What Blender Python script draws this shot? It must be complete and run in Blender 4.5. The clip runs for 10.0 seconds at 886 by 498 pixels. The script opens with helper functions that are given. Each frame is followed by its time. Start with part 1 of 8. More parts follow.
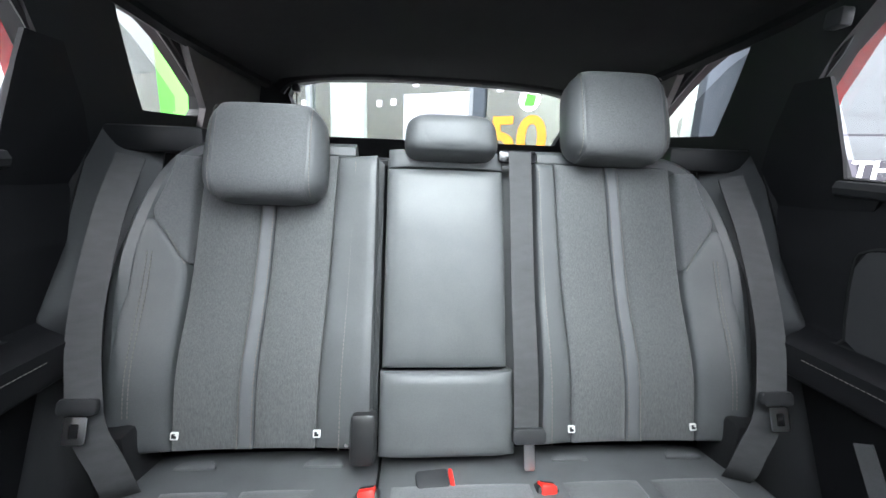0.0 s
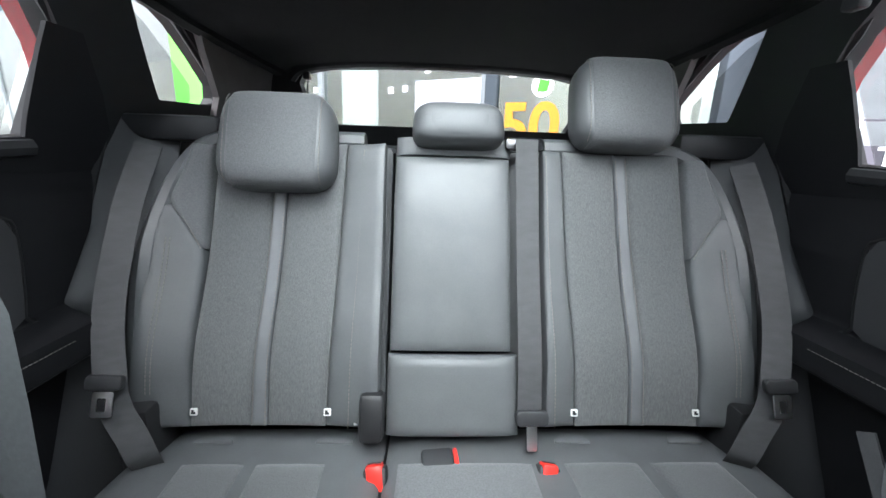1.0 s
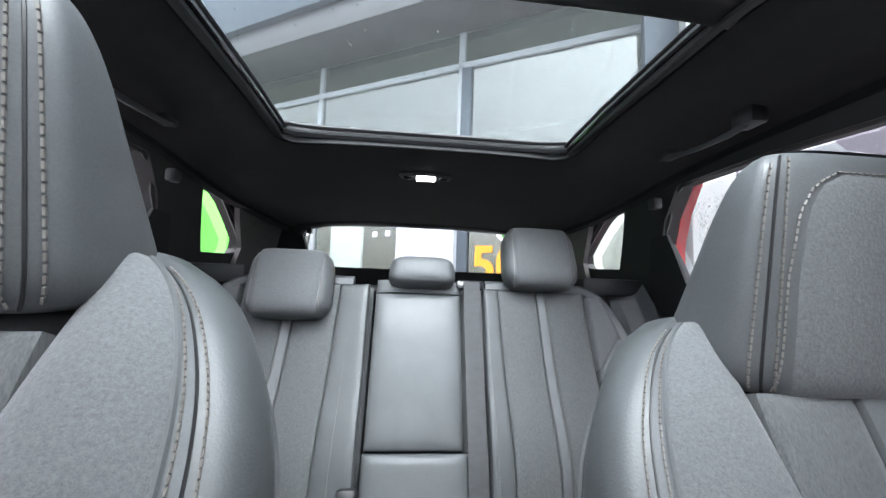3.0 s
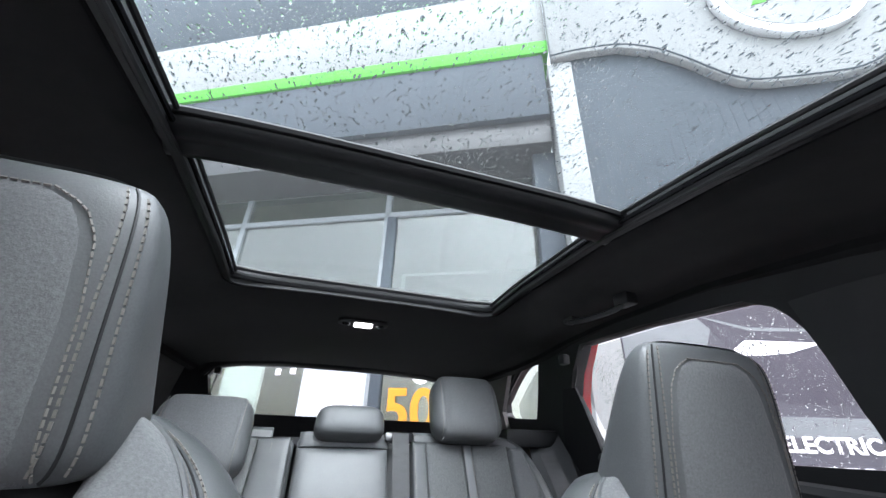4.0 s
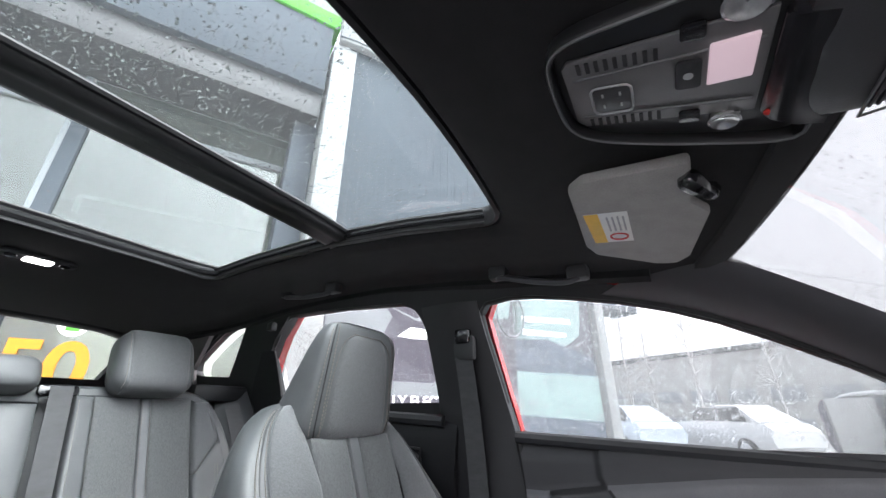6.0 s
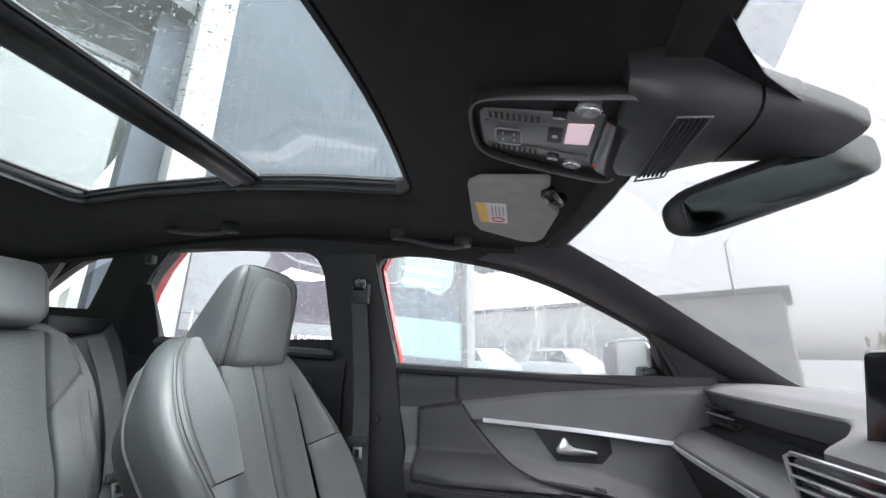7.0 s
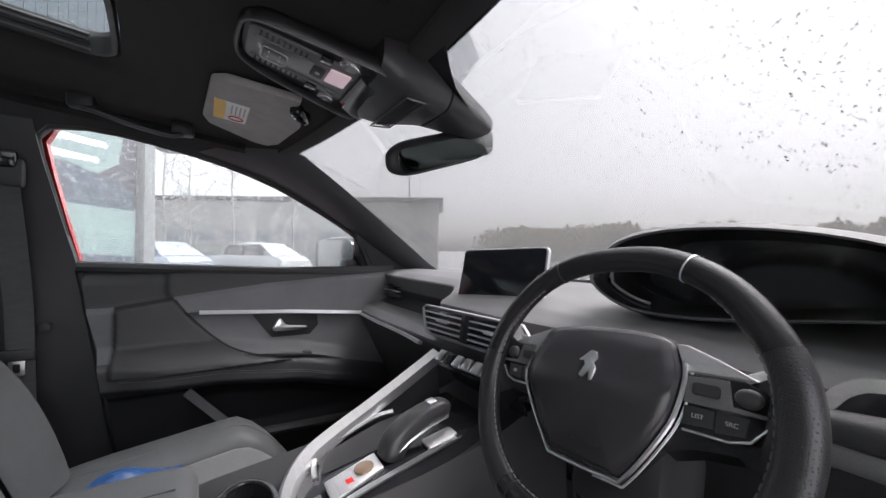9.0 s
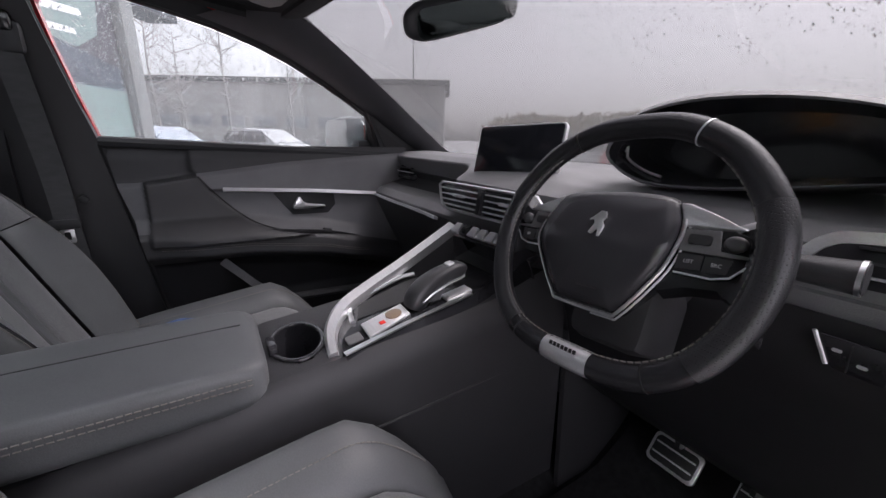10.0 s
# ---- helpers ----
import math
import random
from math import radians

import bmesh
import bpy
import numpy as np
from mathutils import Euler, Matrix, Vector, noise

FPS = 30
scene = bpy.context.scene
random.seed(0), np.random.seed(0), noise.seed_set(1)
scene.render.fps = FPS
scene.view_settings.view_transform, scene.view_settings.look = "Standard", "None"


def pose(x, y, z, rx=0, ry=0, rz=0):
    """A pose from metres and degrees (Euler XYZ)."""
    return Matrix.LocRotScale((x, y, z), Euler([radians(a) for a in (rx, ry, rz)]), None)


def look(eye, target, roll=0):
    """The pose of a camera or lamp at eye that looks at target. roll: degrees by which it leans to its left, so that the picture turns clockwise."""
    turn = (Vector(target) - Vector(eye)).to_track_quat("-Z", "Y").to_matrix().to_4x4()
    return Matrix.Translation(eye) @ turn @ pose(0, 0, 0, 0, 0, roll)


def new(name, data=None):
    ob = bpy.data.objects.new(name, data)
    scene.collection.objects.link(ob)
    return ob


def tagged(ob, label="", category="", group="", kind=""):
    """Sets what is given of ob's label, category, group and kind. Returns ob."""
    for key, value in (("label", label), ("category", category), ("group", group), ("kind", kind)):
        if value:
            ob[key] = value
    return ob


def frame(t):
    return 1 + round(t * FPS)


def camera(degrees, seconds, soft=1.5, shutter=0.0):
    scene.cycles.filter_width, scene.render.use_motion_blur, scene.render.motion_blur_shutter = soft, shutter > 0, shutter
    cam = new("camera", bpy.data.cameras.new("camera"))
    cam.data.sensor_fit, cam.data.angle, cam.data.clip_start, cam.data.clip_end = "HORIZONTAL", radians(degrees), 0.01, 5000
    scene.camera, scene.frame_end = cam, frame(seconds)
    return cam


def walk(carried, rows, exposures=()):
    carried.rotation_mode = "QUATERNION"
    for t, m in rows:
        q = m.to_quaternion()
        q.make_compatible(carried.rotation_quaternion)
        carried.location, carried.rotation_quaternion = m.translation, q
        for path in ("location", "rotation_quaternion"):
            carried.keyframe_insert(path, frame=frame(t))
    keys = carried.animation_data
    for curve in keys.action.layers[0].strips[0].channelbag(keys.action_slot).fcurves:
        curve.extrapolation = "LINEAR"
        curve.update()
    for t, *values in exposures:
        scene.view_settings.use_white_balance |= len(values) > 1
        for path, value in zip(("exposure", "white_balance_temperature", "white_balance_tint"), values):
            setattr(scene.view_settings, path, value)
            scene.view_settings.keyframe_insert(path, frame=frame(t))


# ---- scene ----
cam = camera(98.6, 10.0)
PATH = [
    (0, (-0.073, 1.108, 1.159), (0.084, 3.058, 0.741), 2.1),
    (0.5, (-0.071, 1.115, 1.161), (0.035, 3.053, 0.678), 1.9),
    (1, (-0.063, 1.093, 1.16), (0.033, 3.032, 0.679), 2.0),
    (1.5, (-0.047, 1.037, 1.164), (0.031, 2.979, 0.693), 1.9),
    (2, (-0.04, 0.957, 1.183), (0.049, 2.909, 0.756), 1.8),
    (2.2, (-0.039, 0.926, 1.181), (0.061, 2.89, 0.815), 1.8),
    (3.3, (-0.041, 0.773, 1.17), (0.242, 2.703, 1.613), 2.3),
    (3.5, (-0.084, 0.758, 1.175), (0.325, 2.629, 1.749), 1.5),
    (4, (-0.13, 0.717, 1.181), (0.418, 2.417, 2.081), 1.9),
    (4.5, (-0.199, 0.687, 1.181), (0.598, 2.245, 2.149), 1.5),
    (5, (-0.217, 0.622, 1.173), (0.882, 2.016, 2.097), 0.6),
    (5.5, (-0.244, 0.570, 1.145), (1.117, 1.721, 2.051), 0.1),
    (5.7, (-0.256, 0.550, 1.143), (1.218, 1.601, 2.000), 0.0),
    (6.8, (-0.425, 0.520, 1.110), (1.421, 1.020, 1.698), 0.7),
    (7, (-0.449, 0.526, 1.12), (1.445, 0.89, 1.649), 0.7),
    (7.5, (-0.501, 0.561, 1.136), (1.456, 0.558, 1.549), 0.6),
    (8, (-0.563, 0.589, 1.146), (1.381, 0.219, 1.434), 0.5),
    (8.5, (-0.583, 0.597, 1.142), (1.271, -0.137, 1.303), 0.3),
    (9, (-0.59, 0.613, 1.128), (1.109, -0.443, 1.133), 0.5),
    (9.5, (-0.611, 0.638, 1.106), (1.031, -0.471, 0.835), 0.8),
    (10, (-0.613, 0.656, 1.099), (1.028, -0.343, 0.545), 1.1),
]
EXPOSURES = [(0, 2.35, 6150, 13), (2.2, 2.15, 6150, 13), (3.4, 2.2, 6100, 16), (4.2, 1.85, 6100, 16), (5.5, 2.05, 6300, 16), (7.0, 2.4, 6300, 12), (7.5, 2.3, 6300, 12), (8.5, 2.2, 6400, 14), (9, 1.85, 6450, 16), (9.5, 1.7, 6450, 19), (10, 1.4, 6400, 22)]
walk(cam, [(t, look(eye, target, roll)) for t, eye, target, roll in PATH], EXPOSURES)

# ---- light ----
world = bpy.data.worlds.new("overcast_sky")
scene.world = world
world.use_nodes = True
wn, wl = world.node_tree.nodes, world.node_tree.links
sky = wn.new("ShaderNodeTexSky")
sky.sky_type, sky.sun_disc = "NISHITA", False
sky.sun_elevation, sky.sun_rotation = radians(56), radians(180)
sky.air_density, sky.dust_density = 1.0, 3.0
grey = wn.new("ShaderNodeHueSaturation")
grey.inputs["Saturation"].default_value = 0.12
grey.inputs["Value"].default_value = 2.75
wl.new(sky.outputs[0], grey.inputs["Color"])
# an overcast sky is brighter overhead than at the horizon
way = wn.new("ShaderNodeTexCoord")
split = wn.new("ShaderNodeSeparateXYZ")
dome_light = wn.new("ShaderNodeMapRange")
dome_light.inputs["To Min"].default_value, dome_light.inputs["To Max"].default_value = 0.50, 1.0
cloud = wn.new("ShaderNodeVectorMath")
cloud.operation = "SCALE"
wl.new(way.outputs["Generated"], split.inputs[0])
wl.new(split.outputs["Z"], dome_light.inputs["Value"])
wl.new(grey.outputs[0], cloud.inputs[0])
wl.new(dome_light.outputs[0], cloud.inputs["Scale"])
wl.new(cloud.outputs[0], wn["Background"].inputs["Color"])
wn["Background"].inputs["Strength"].default_value = 0.15
sun_data = bpy.data.lights.new("sun", "SUN")
sun_data.energy, sun_data.angle, sun_data.color = 1.2, radians(50), (1.0, 0.97, 0.93)
sun = new("sun", sun_data)
sun.matrix_world = look((0, -14, 21), (0, 0, 0))

# ---- materials ----


def material(name, color, rough=0.6, metal=0.0, vary=0.15, grain=40.0, bump=0.1, fine=400.0, fine_bump=0.05, stretch=(1, 1, 1), coat=0.0, sheen=0.0, spec=0.5):
    """A surface with colour variation at two scales, and fine relief."""
    m = bpy.data.materials.new(name)
    m.use_nodes = True
    n, l = m.node_tree.nodes, m.node_tree.links
    b = n["Principled BSDF"]
    b.inputs["Roughness"].default_value = rough
    b.inputs["Metallic"].default_value = metal
    b.inputs["Coat Weight"].default_value = coat
    b.inputs["Sheen Weight"].default_value = sheen
    b.inputs["Specular IOR Level"].default_value = spec
    co = n.new("ShaderNodeTexCoord")
    mp = n.new("ShaderNodeMapping")
    mp.inputs["Scale"].default_value = stretch
    l.new(co.outputs["Object"], mp.inputs["Vector"])
    big = n.new("ShaderNodeTexNoise")
    big.inputs["Scale"].default_value, big.inputs["Detail"].default_value = grain, 5
    small = n.new("ShaderNodeTexNoise")
    small.inputs["Scale"].default_value, small.inputs["Detail"].default_value = fine, 3
    l.new(mp.outputs[0], big.inputs["Vector"])
    l.new(mp.outputs[0], small.inputs["Vector"])
    add = n.new("ShaderNodeMath")
    add.operation = "ADD"
    l.new(big.outputs[0], add.inputs[0])
    l.new(small.outputs[0], add.inputs[1])
    ramp = n.new("ShaderNodeMapRange")
    ramp.inputs["From Min"].default_value, ramp.inputs["From Max"].default_value = 0.7, 1.3
    ramp.inputs["To Min"].default_value, ramp.inputs["To Max"].default_value = 1 - vary, 1 + vary
    l.new(add.outputs[0], ramp.inputs["Value"])
    mul = n.new("ShaderNodeVectorMath")
    mul.operation = "SCALE"
    mul.inputs[0].default_value = color[:3]
    l.new(ramp.outputs[0], mul.inputs["Scale"])
    l.new(mul.outputs[0], b.inputs["Base Color"])
    b1 = n.new("ShaderNodeBump")
    b1.inputs["Strength"].default_value, b1.inputs["Distance"].default_value = bump, 0.004
    l.new(big.outputs[0], b1.inputs["Height"])
    b2 = n.new("ShaderNodeBump")
    b2.inputs["Strength"].default_value, b2.inputs["Distance"].default_value = fine_bump, 0.001
    l.new(small.outputs[0], b2.inputs["Height"])
    l.new(b1.outputs[0], b2.inputs["Normal"])
    l.new(b2.outputs[0], b.inputs["Normal"])
    return m


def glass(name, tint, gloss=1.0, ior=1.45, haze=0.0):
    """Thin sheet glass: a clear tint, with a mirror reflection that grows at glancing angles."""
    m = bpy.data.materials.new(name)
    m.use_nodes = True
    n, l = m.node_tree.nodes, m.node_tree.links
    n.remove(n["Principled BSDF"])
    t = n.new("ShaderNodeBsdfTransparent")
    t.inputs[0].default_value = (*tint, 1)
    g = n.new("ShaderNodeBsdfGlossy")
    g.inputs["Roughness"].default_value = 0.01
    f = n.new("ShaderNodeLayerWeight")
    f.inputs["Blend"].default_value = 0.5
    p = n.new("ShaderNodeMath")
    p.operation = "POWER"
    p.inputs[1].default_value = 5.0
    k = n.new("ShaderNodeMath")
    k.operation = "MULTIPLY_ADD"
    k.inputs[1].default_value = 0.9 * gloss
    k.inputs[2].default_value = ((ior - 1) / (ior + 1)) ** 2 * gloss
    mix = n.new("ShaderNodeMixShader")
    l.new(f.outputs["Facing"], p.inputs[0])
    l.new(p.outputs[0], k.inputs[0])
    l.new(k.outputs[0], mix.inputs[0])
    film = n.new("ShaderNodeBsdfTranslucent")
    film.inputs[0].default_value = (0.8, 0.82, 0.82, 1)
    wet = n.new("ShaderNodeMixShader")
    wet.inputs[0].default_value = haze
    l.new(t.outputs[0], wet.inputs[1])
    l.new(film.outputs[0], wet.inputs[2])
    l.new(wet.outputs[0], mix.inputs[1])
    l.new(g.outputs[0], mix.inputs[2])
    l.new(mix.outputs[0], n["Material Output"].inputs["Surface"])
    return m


def lamp_material(name, color, strength):
    m = bpy.data.materials.new(name)
    m.use_nodes = True
    b = m.node_tree.nodes["Principled BSDF"]
    b.inputs["Base Color"].default_value = (*color, 1)
    b.inputs["Emission Color"].default_value = (*color, 1)
    b.inputs["Emission Strength"].default_value = strength
    return m


def woven(name, color, weave=900.0):
    """Melange cloth: vertical flecks of light and dark yarn."""
    return material(name, color, rough=0.95, vary=0.24, grain=420, bump=0.12, fine=weave, fine_bump=0.35, stretch=(1.0, 1.0, 0.12), sheen=0.25, spec=0.2)


LEATHER = material("black_leather", (0.088, 0.092, 0.095), rough=0.48, vary=0.12, grain=14, bump=0.03, fine=500, fine_bump=0.22)
# seat leather with the shade of the backrest's sides put into its colour
SHADED_LEATHER = material("shaded_leather_band", (0.058, 0.062, 0.064), rough=0.42, vary=0.12, grain=14, bump=0.03, fine=500, fine_bump=0.2)
LEATHER_SHINE = material("shiny_black_leather", (0.088, 0.093, 0.096), rough=0.33, vary=0.12, grain=14, bump=0.04, fine=500, fine_bump=0.2)
STRIP = material("smooth_grey_strip", (0.125, 0.13, 0.135), rough=0.45, vary=0.08, grain=20, bump=0.02, fine=500, fine_bump=0.15)
CLOTH = woven("grey_melange_cloth", (0.102, 0.105, 0.107))
CLOTH_PLAIN = material("grey_suede_cloth", (0.12, 0.123, 0.126), rough=0.95, vary=0.22, grain=330, bump=0.2, fine=900, fine_bump=0.3, sheen=0.25, spec=0.2)
THREAD = material("grey_thread", (0.17, 0.158, 0.145), rough=0.8, vary=0.1)
PLASTIC = material("black_plastic", (0.021, 0.022, 0.024), rough=0.55, vary=0.15, grain=20, bump=0.03, fine=700, fine_bump=0.25)
SOFT = material("soft_dash_plastic", (0.125, 0.126, 0.132), rough=0.47, vary=0.12, grain=12, bump=0.03, fine=600, fine_bump=0.3)
TRIM = material("dark_grey_trim", (0.021, 0.021, 0.023), rough=0.5, vary=0.12, grain=15, bump=0.03, fine=700, fine_bump=0.25)
GLOSS = material("gloss_black", (0.015, 0.015, 0.017), rough=0.12, vary=0.1, bump=0.0, fine_bump=0.0)
HEADLINER = material("black_headliner_cloth", (0.0155, 0.0152, 0.016), rough=0.95, vary=0.2, grain=30, bump=0.03, fine=900, fine_bump=0.35, sheen=0.1, spec=0.1)
# lighter than TRIM: windscreen light on the pillars is put into the colour
PILLAR = material("lit_grey_trim", (0.040, 0.040, 0.044), rough=0.55, vary=0.1, grain=15, bump=0.02, fine=700, fine_bump=0.2)
SIDE_TRIM = material("grey_side_trim", (0.036, 0.0375, 0.040), rough=0.45, vary=0.12, grain=10, bump=0.02, fine=700, fine_bump=0.2)
LOWER_DASH = material("charcoal_lower_dash", (0.038, 0.038, 0.041), rough=0.5, vary=0.1, grain=12, bump=0.02, fine=600, fine_bump=0.25)
SILL_ROLL = material("charcoal_sill_roll", (0.040, 0.040, 0.043), rough=0.6, vary=0.1, grain=12, bump=0.02, fine=600, fine_bump=0.3)
ARMREST_SKIN = material("charcoal_armrest_skin", (0.036, 0.036, 0.038), rough=0.45, vary=0.1, grain=12, bump=0.02, fine=600, fine_bump=0.25)
DOOR_DARK = material("black_door_plastic", (0.009, 0.009, 0.0105), rough=0.55, spec=0.3, vary=0.15, grain=15, bump=0.03, fine=700, fine_bump=0.25)
CONSOLE_GREY = material("satin_console_grey", (0.045, 0.045, 0.047), rough=0.3, vary=0.1, grain=15, bump=0.0, fine=700, fine_bump=0.1)
RUBBER = material("black_rubber", (0.012, 0.012, 0.013), rough=0.5, vary=0.1)
CHROME = material("satin_chrome", (0.85, 0.85, 0.86), rough=0.28, metal=1.0, vary=0.05, bump=0.0, fine_bump=0.02)
ALU = material("brushed_aluminium", (0.88, 0.88, 0.89), rough=0.42, metal=1.0, vary=0.08, fine_bump=0.05, stretch=(1, 12, 1))
RED = material("red_paint", (0.32, 0.006, 0.008), rough=0.25, vary=0.06, bump=0.0, fine_bump=0.0, coat=0.6)
BUCKLE_RED = material("red_buckle_plastic", (0.75, 0.03, 0.02), rough=0.4, vary=0.08, bump=0.02)
BELT = material("black_belt_webbing", (0.055, 0.056, 0.058), rough=0.75, vary=0.2, grain=30, fine=900, fine_bump=0.4, stretch=(1, 1, 3))
POCKET = material("grey_pocket_trim", (0.12, 0.12, 0.122), rough=0.6, vary=0.1)
CARPET = material("black_carpet", (0.014, 0.014, 0.015), rough=1.0, vary=0.4, grain=60, bump=0.4, fine=600, fine_bump=0.6, spec=0.1)
SCREEN = material("dark_screen_glass", (0.006, 0.0065, 0.008), rough=0.12, vary=0.05, bump=0.0, fine_bump=0.0)
VISOR = material("grey_visor_vinyl", (0.33, 0.318, 0.305), rough=0.8, vary=0.12, grain=25, fine=500, fine_bump=0.3)
GLOSS_BAR = material("satin_black_bar", (0.012, 0.012, 0.013), rough=0.28, vary=0.1, bump=0.0, fine_bump=0.05)
COWL_GREY = material("cowl_grey_plastic", (0.036, 0.036, 0.039), rough=0.42, vary=0.1, grain=20, bump=0.02, fine=700, fine_bump=0.2)
CONSOLE_FACE = material("console_face_grey", (0.14, 0.137, 0.138), rough=0.38, vary=0.08, grain=20, bump=0.0, fine=700, fine_bump=0.08)
# plastic of the hinge covers; on the seat flanks its black stands for shade
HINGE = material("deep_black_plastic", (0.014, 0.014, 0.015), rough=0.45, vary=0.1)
WHITE_LABEL = material("white_label", (0.75, 0.74, 0.72), rough=0.5, vary=0.06)
YELLOW_LABEL = material("yellow_label", (0.85, 0.5, 0.03), rough=0.5, vary=0.06)
RED_INK = material("red_ink", (0.6, 0.06, 0.06), rough=0.5, vary=0.05)
GREY_INK = material("grey_ink", (0.35, 0.35, 0.36), rough=0.5, vary=0.05)
BLUE_SHEET = material("blue_plastic_sheet", (0.02, 0.07, 0.2), rough=0.4, vary=0.2, grain=20, bump=0.3)
PALE_TRIM = material("pale_pillar_trim", (0.14, 0.13, 0.128), rough=0.8, vary=0.1)
ICON = material("pale_icon_print", (0.4, 0.4, 0.4), rough=0.5, vary=0.03)
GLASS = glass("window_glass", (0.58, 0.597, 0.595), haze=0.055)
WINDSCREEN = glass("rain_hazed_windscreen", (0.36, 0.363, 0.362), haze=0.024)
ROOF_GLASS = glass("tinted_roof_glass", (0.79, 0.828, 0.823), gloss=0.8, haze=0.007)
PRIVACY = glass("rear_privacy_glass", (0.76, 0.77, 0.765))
LIT = lamp_material("lit_lamp", (1.0, 0.96, 0.92), 3.0)


def perforated(name, color, pitch=380.0):
    """Leather pierced with small holes."""
    m = material(name, color, rough=0.33, vary=0.12, grain=30, bump=0.0, fine=600, fine_bump=0.1)
    n, l = m.node_tree.nodes, m.node_tree.links
    co = n.new("ShaderNodeTexCoord")
    v = n.new("ShaderNodeTexVoronoi")
    v.inputs["Scale"].default_value = pitch
    v.inputs["Randomness"].default_value = 0.1
    l.new(co.outputs["Object"], v.inputs["Vector"])
    r = n.new("ShaderNodeMapRange")
    r.inputs["From Min"].default_value, r.inputs["From Max"].default_value = 0.22, 0.34
    l.new(v.outputs["Distance"], r.inputs["Value"])
    skin = n["Principled BSDF"].inputs["Base Color"].links[0].from_socket
    hole = n.new("ShaderNodeVectorMath")
    hole.operation = "SCALE"
    l.new(skin, hole.inputs[0])
    l.new(r.outputs[0], hole.inputs["Scale"])
    l.new(hole.outputs[0], n["Principled BSDF"].inputs["Base Color"])
    b = n.new("ShaderNodeBump")
    b.inputs["Strength"].default_value, b.inputs["Distance"].default_value = 0.5, 0.0006
    l.new(r.outputs[0], b.inputs["Height"])
    l.new(b.outputs[0], n["Principled BSDF"].inputs["Normal"])
    return m


def water(name):
    m = bpy.data.materials.new(name)
    m.use_nodes = True
    n, l = m.node_tree.nodes, m.node_tree.links
    n.remove(n["Principled BSDF"])
    g = n.new("ShaderNodeBsdfGlass")
    g.inputs["IOR"].default_value, g.inputs["Roughness"].default_value = 1.22, 0.0
    g.inputs["Color"].default_value = (0.97, 0.98, 0.98, 1)
    l.new(g.outputs[0], n["Material Output"].inputs["Surface"])
    return m


LIT_WARM = lamp_material("lit_front_lamp", (0.55, 0.42, 0.45), 0.16)

# ---- builders ----


def finish(name, bm, mat, smooth=True):
    bmesh.ops.recalc_face_normals(bm, faces=bm.faces[:])
    me = bpy.data.meshes.new(name)
    bm.to_mesh(me)
    bm.free()
    if smooth:
        me.polygons.foreach_set("use_smooth", [True] * len(me.polygons))
        me.set_sharp_from_angle(angle=radians(38))
    me.materials.append(mat)
    return me


def part(name, bm, mat, parent, label="", smooth=True):
    """One mesh under a thing or under a part; the mesh is given in world metres."""
    ob = new(name, finish(name, bm, mat, smooth))
    ob.parent = parent
    bpy_base = BASES.get(parent.name, Matrix())
    ob.matrix_parent_inverse = bpy_base.inverted()
    BASES[ob.name] = Matrix()
    return tagged(ob, label) if label else ob


BASES = {}


def thing(name, label, category, at=(0, 0, 0), group="", kind=""):
    """An empty at a thing's base, under which its parts are hung."""
    ob = new(name)
    ob.empty_display_size = 0.05
    ob.matrix_basis = Matrix.Translation(at)
    BASES[ob.name] = Matrix.Translation(at)
    return tagged(ob, label, category, group, kind)


def solo(name, bm, mat, label, category, kind="", group="", smooth=True):
    """A thing that is one mesh."""
    return tagged(new(name, finish(name, bm, mat, smooth)), label, category, group, kind)


def axes(origin, x, y):
    """A frame from an origin and two directions; z is normal to both."""
    x = Vector(x).normalized()
    z = x.cross(Vector(y)).normalized()
    y = z.cross(x)
    return Matrix((( x.x, y.x, z.x, origin[0]), (x.y, y.y, z.y, origin[1]), (x.z, y.z, z.z, origin[2]), (0, 0, 0, 1)))


def axes_up(origin, x, y):
    """The same, with z on the other side."""
    m = axes(origin, x, y)
    for i in range(3):
        m[i][2] = -m[i][2]
    return m


def round_edges(bm, r, seg=2, angle=30):
    if r <= 0:
        return bm
    bm.normal_update()
    es = [e for e in bm.edges if len(e.link_faces) == 2 and e.calc_face_angle(0) > radians(angle)]
    bmesh.ops.bevel(bm, geom=es, offset=r, segments=seg, profile=0.5, affect="EDGES", clamp_overlap=True)
    return bm


def box(lo, hi, r=0.0, m=Matrix(), seg=2):
    bm = bmesh.new()
    c = [(a + b) / 2 for a, b in zip(lo, hi)]
    s = [abs(b - a) for a, b in zip(lo, hi)]
    bmesh.ops.create_cube(bm, size=1, matrix=Matrix.Translation(c) @ Matrix.Diagonal((*s, 1)))
    round_edges(bm, r, seg)
    bmesh.ops.transform(bm, matrix=m, verts=bm.verts[:])
    return bm


def prism(poly, m, depth, r=0.0, seg=2):
    """A flat outline in the frame's x and y, raised along its z by depth."""
    bm = bmesh.new()
    base = [bm.verts.new((x, y, 0)) for x, y in poly]
    f = bm.faces.new(base)
    ext = bmesh.ops.extrude_face_region(bm, geom=[f])
    for v in ext["geom"]:
        if isinstance(v, bmesh.types.BMVert):
            v.co.z += depth
    bmesh.ops.recalc_face_normals(bm, faces=bm.faces[:])
    round_edges(bm, r, seg)
    bmesh.ops.transform(bm, matrix=m, verts=bm.verts[:])
    return bm


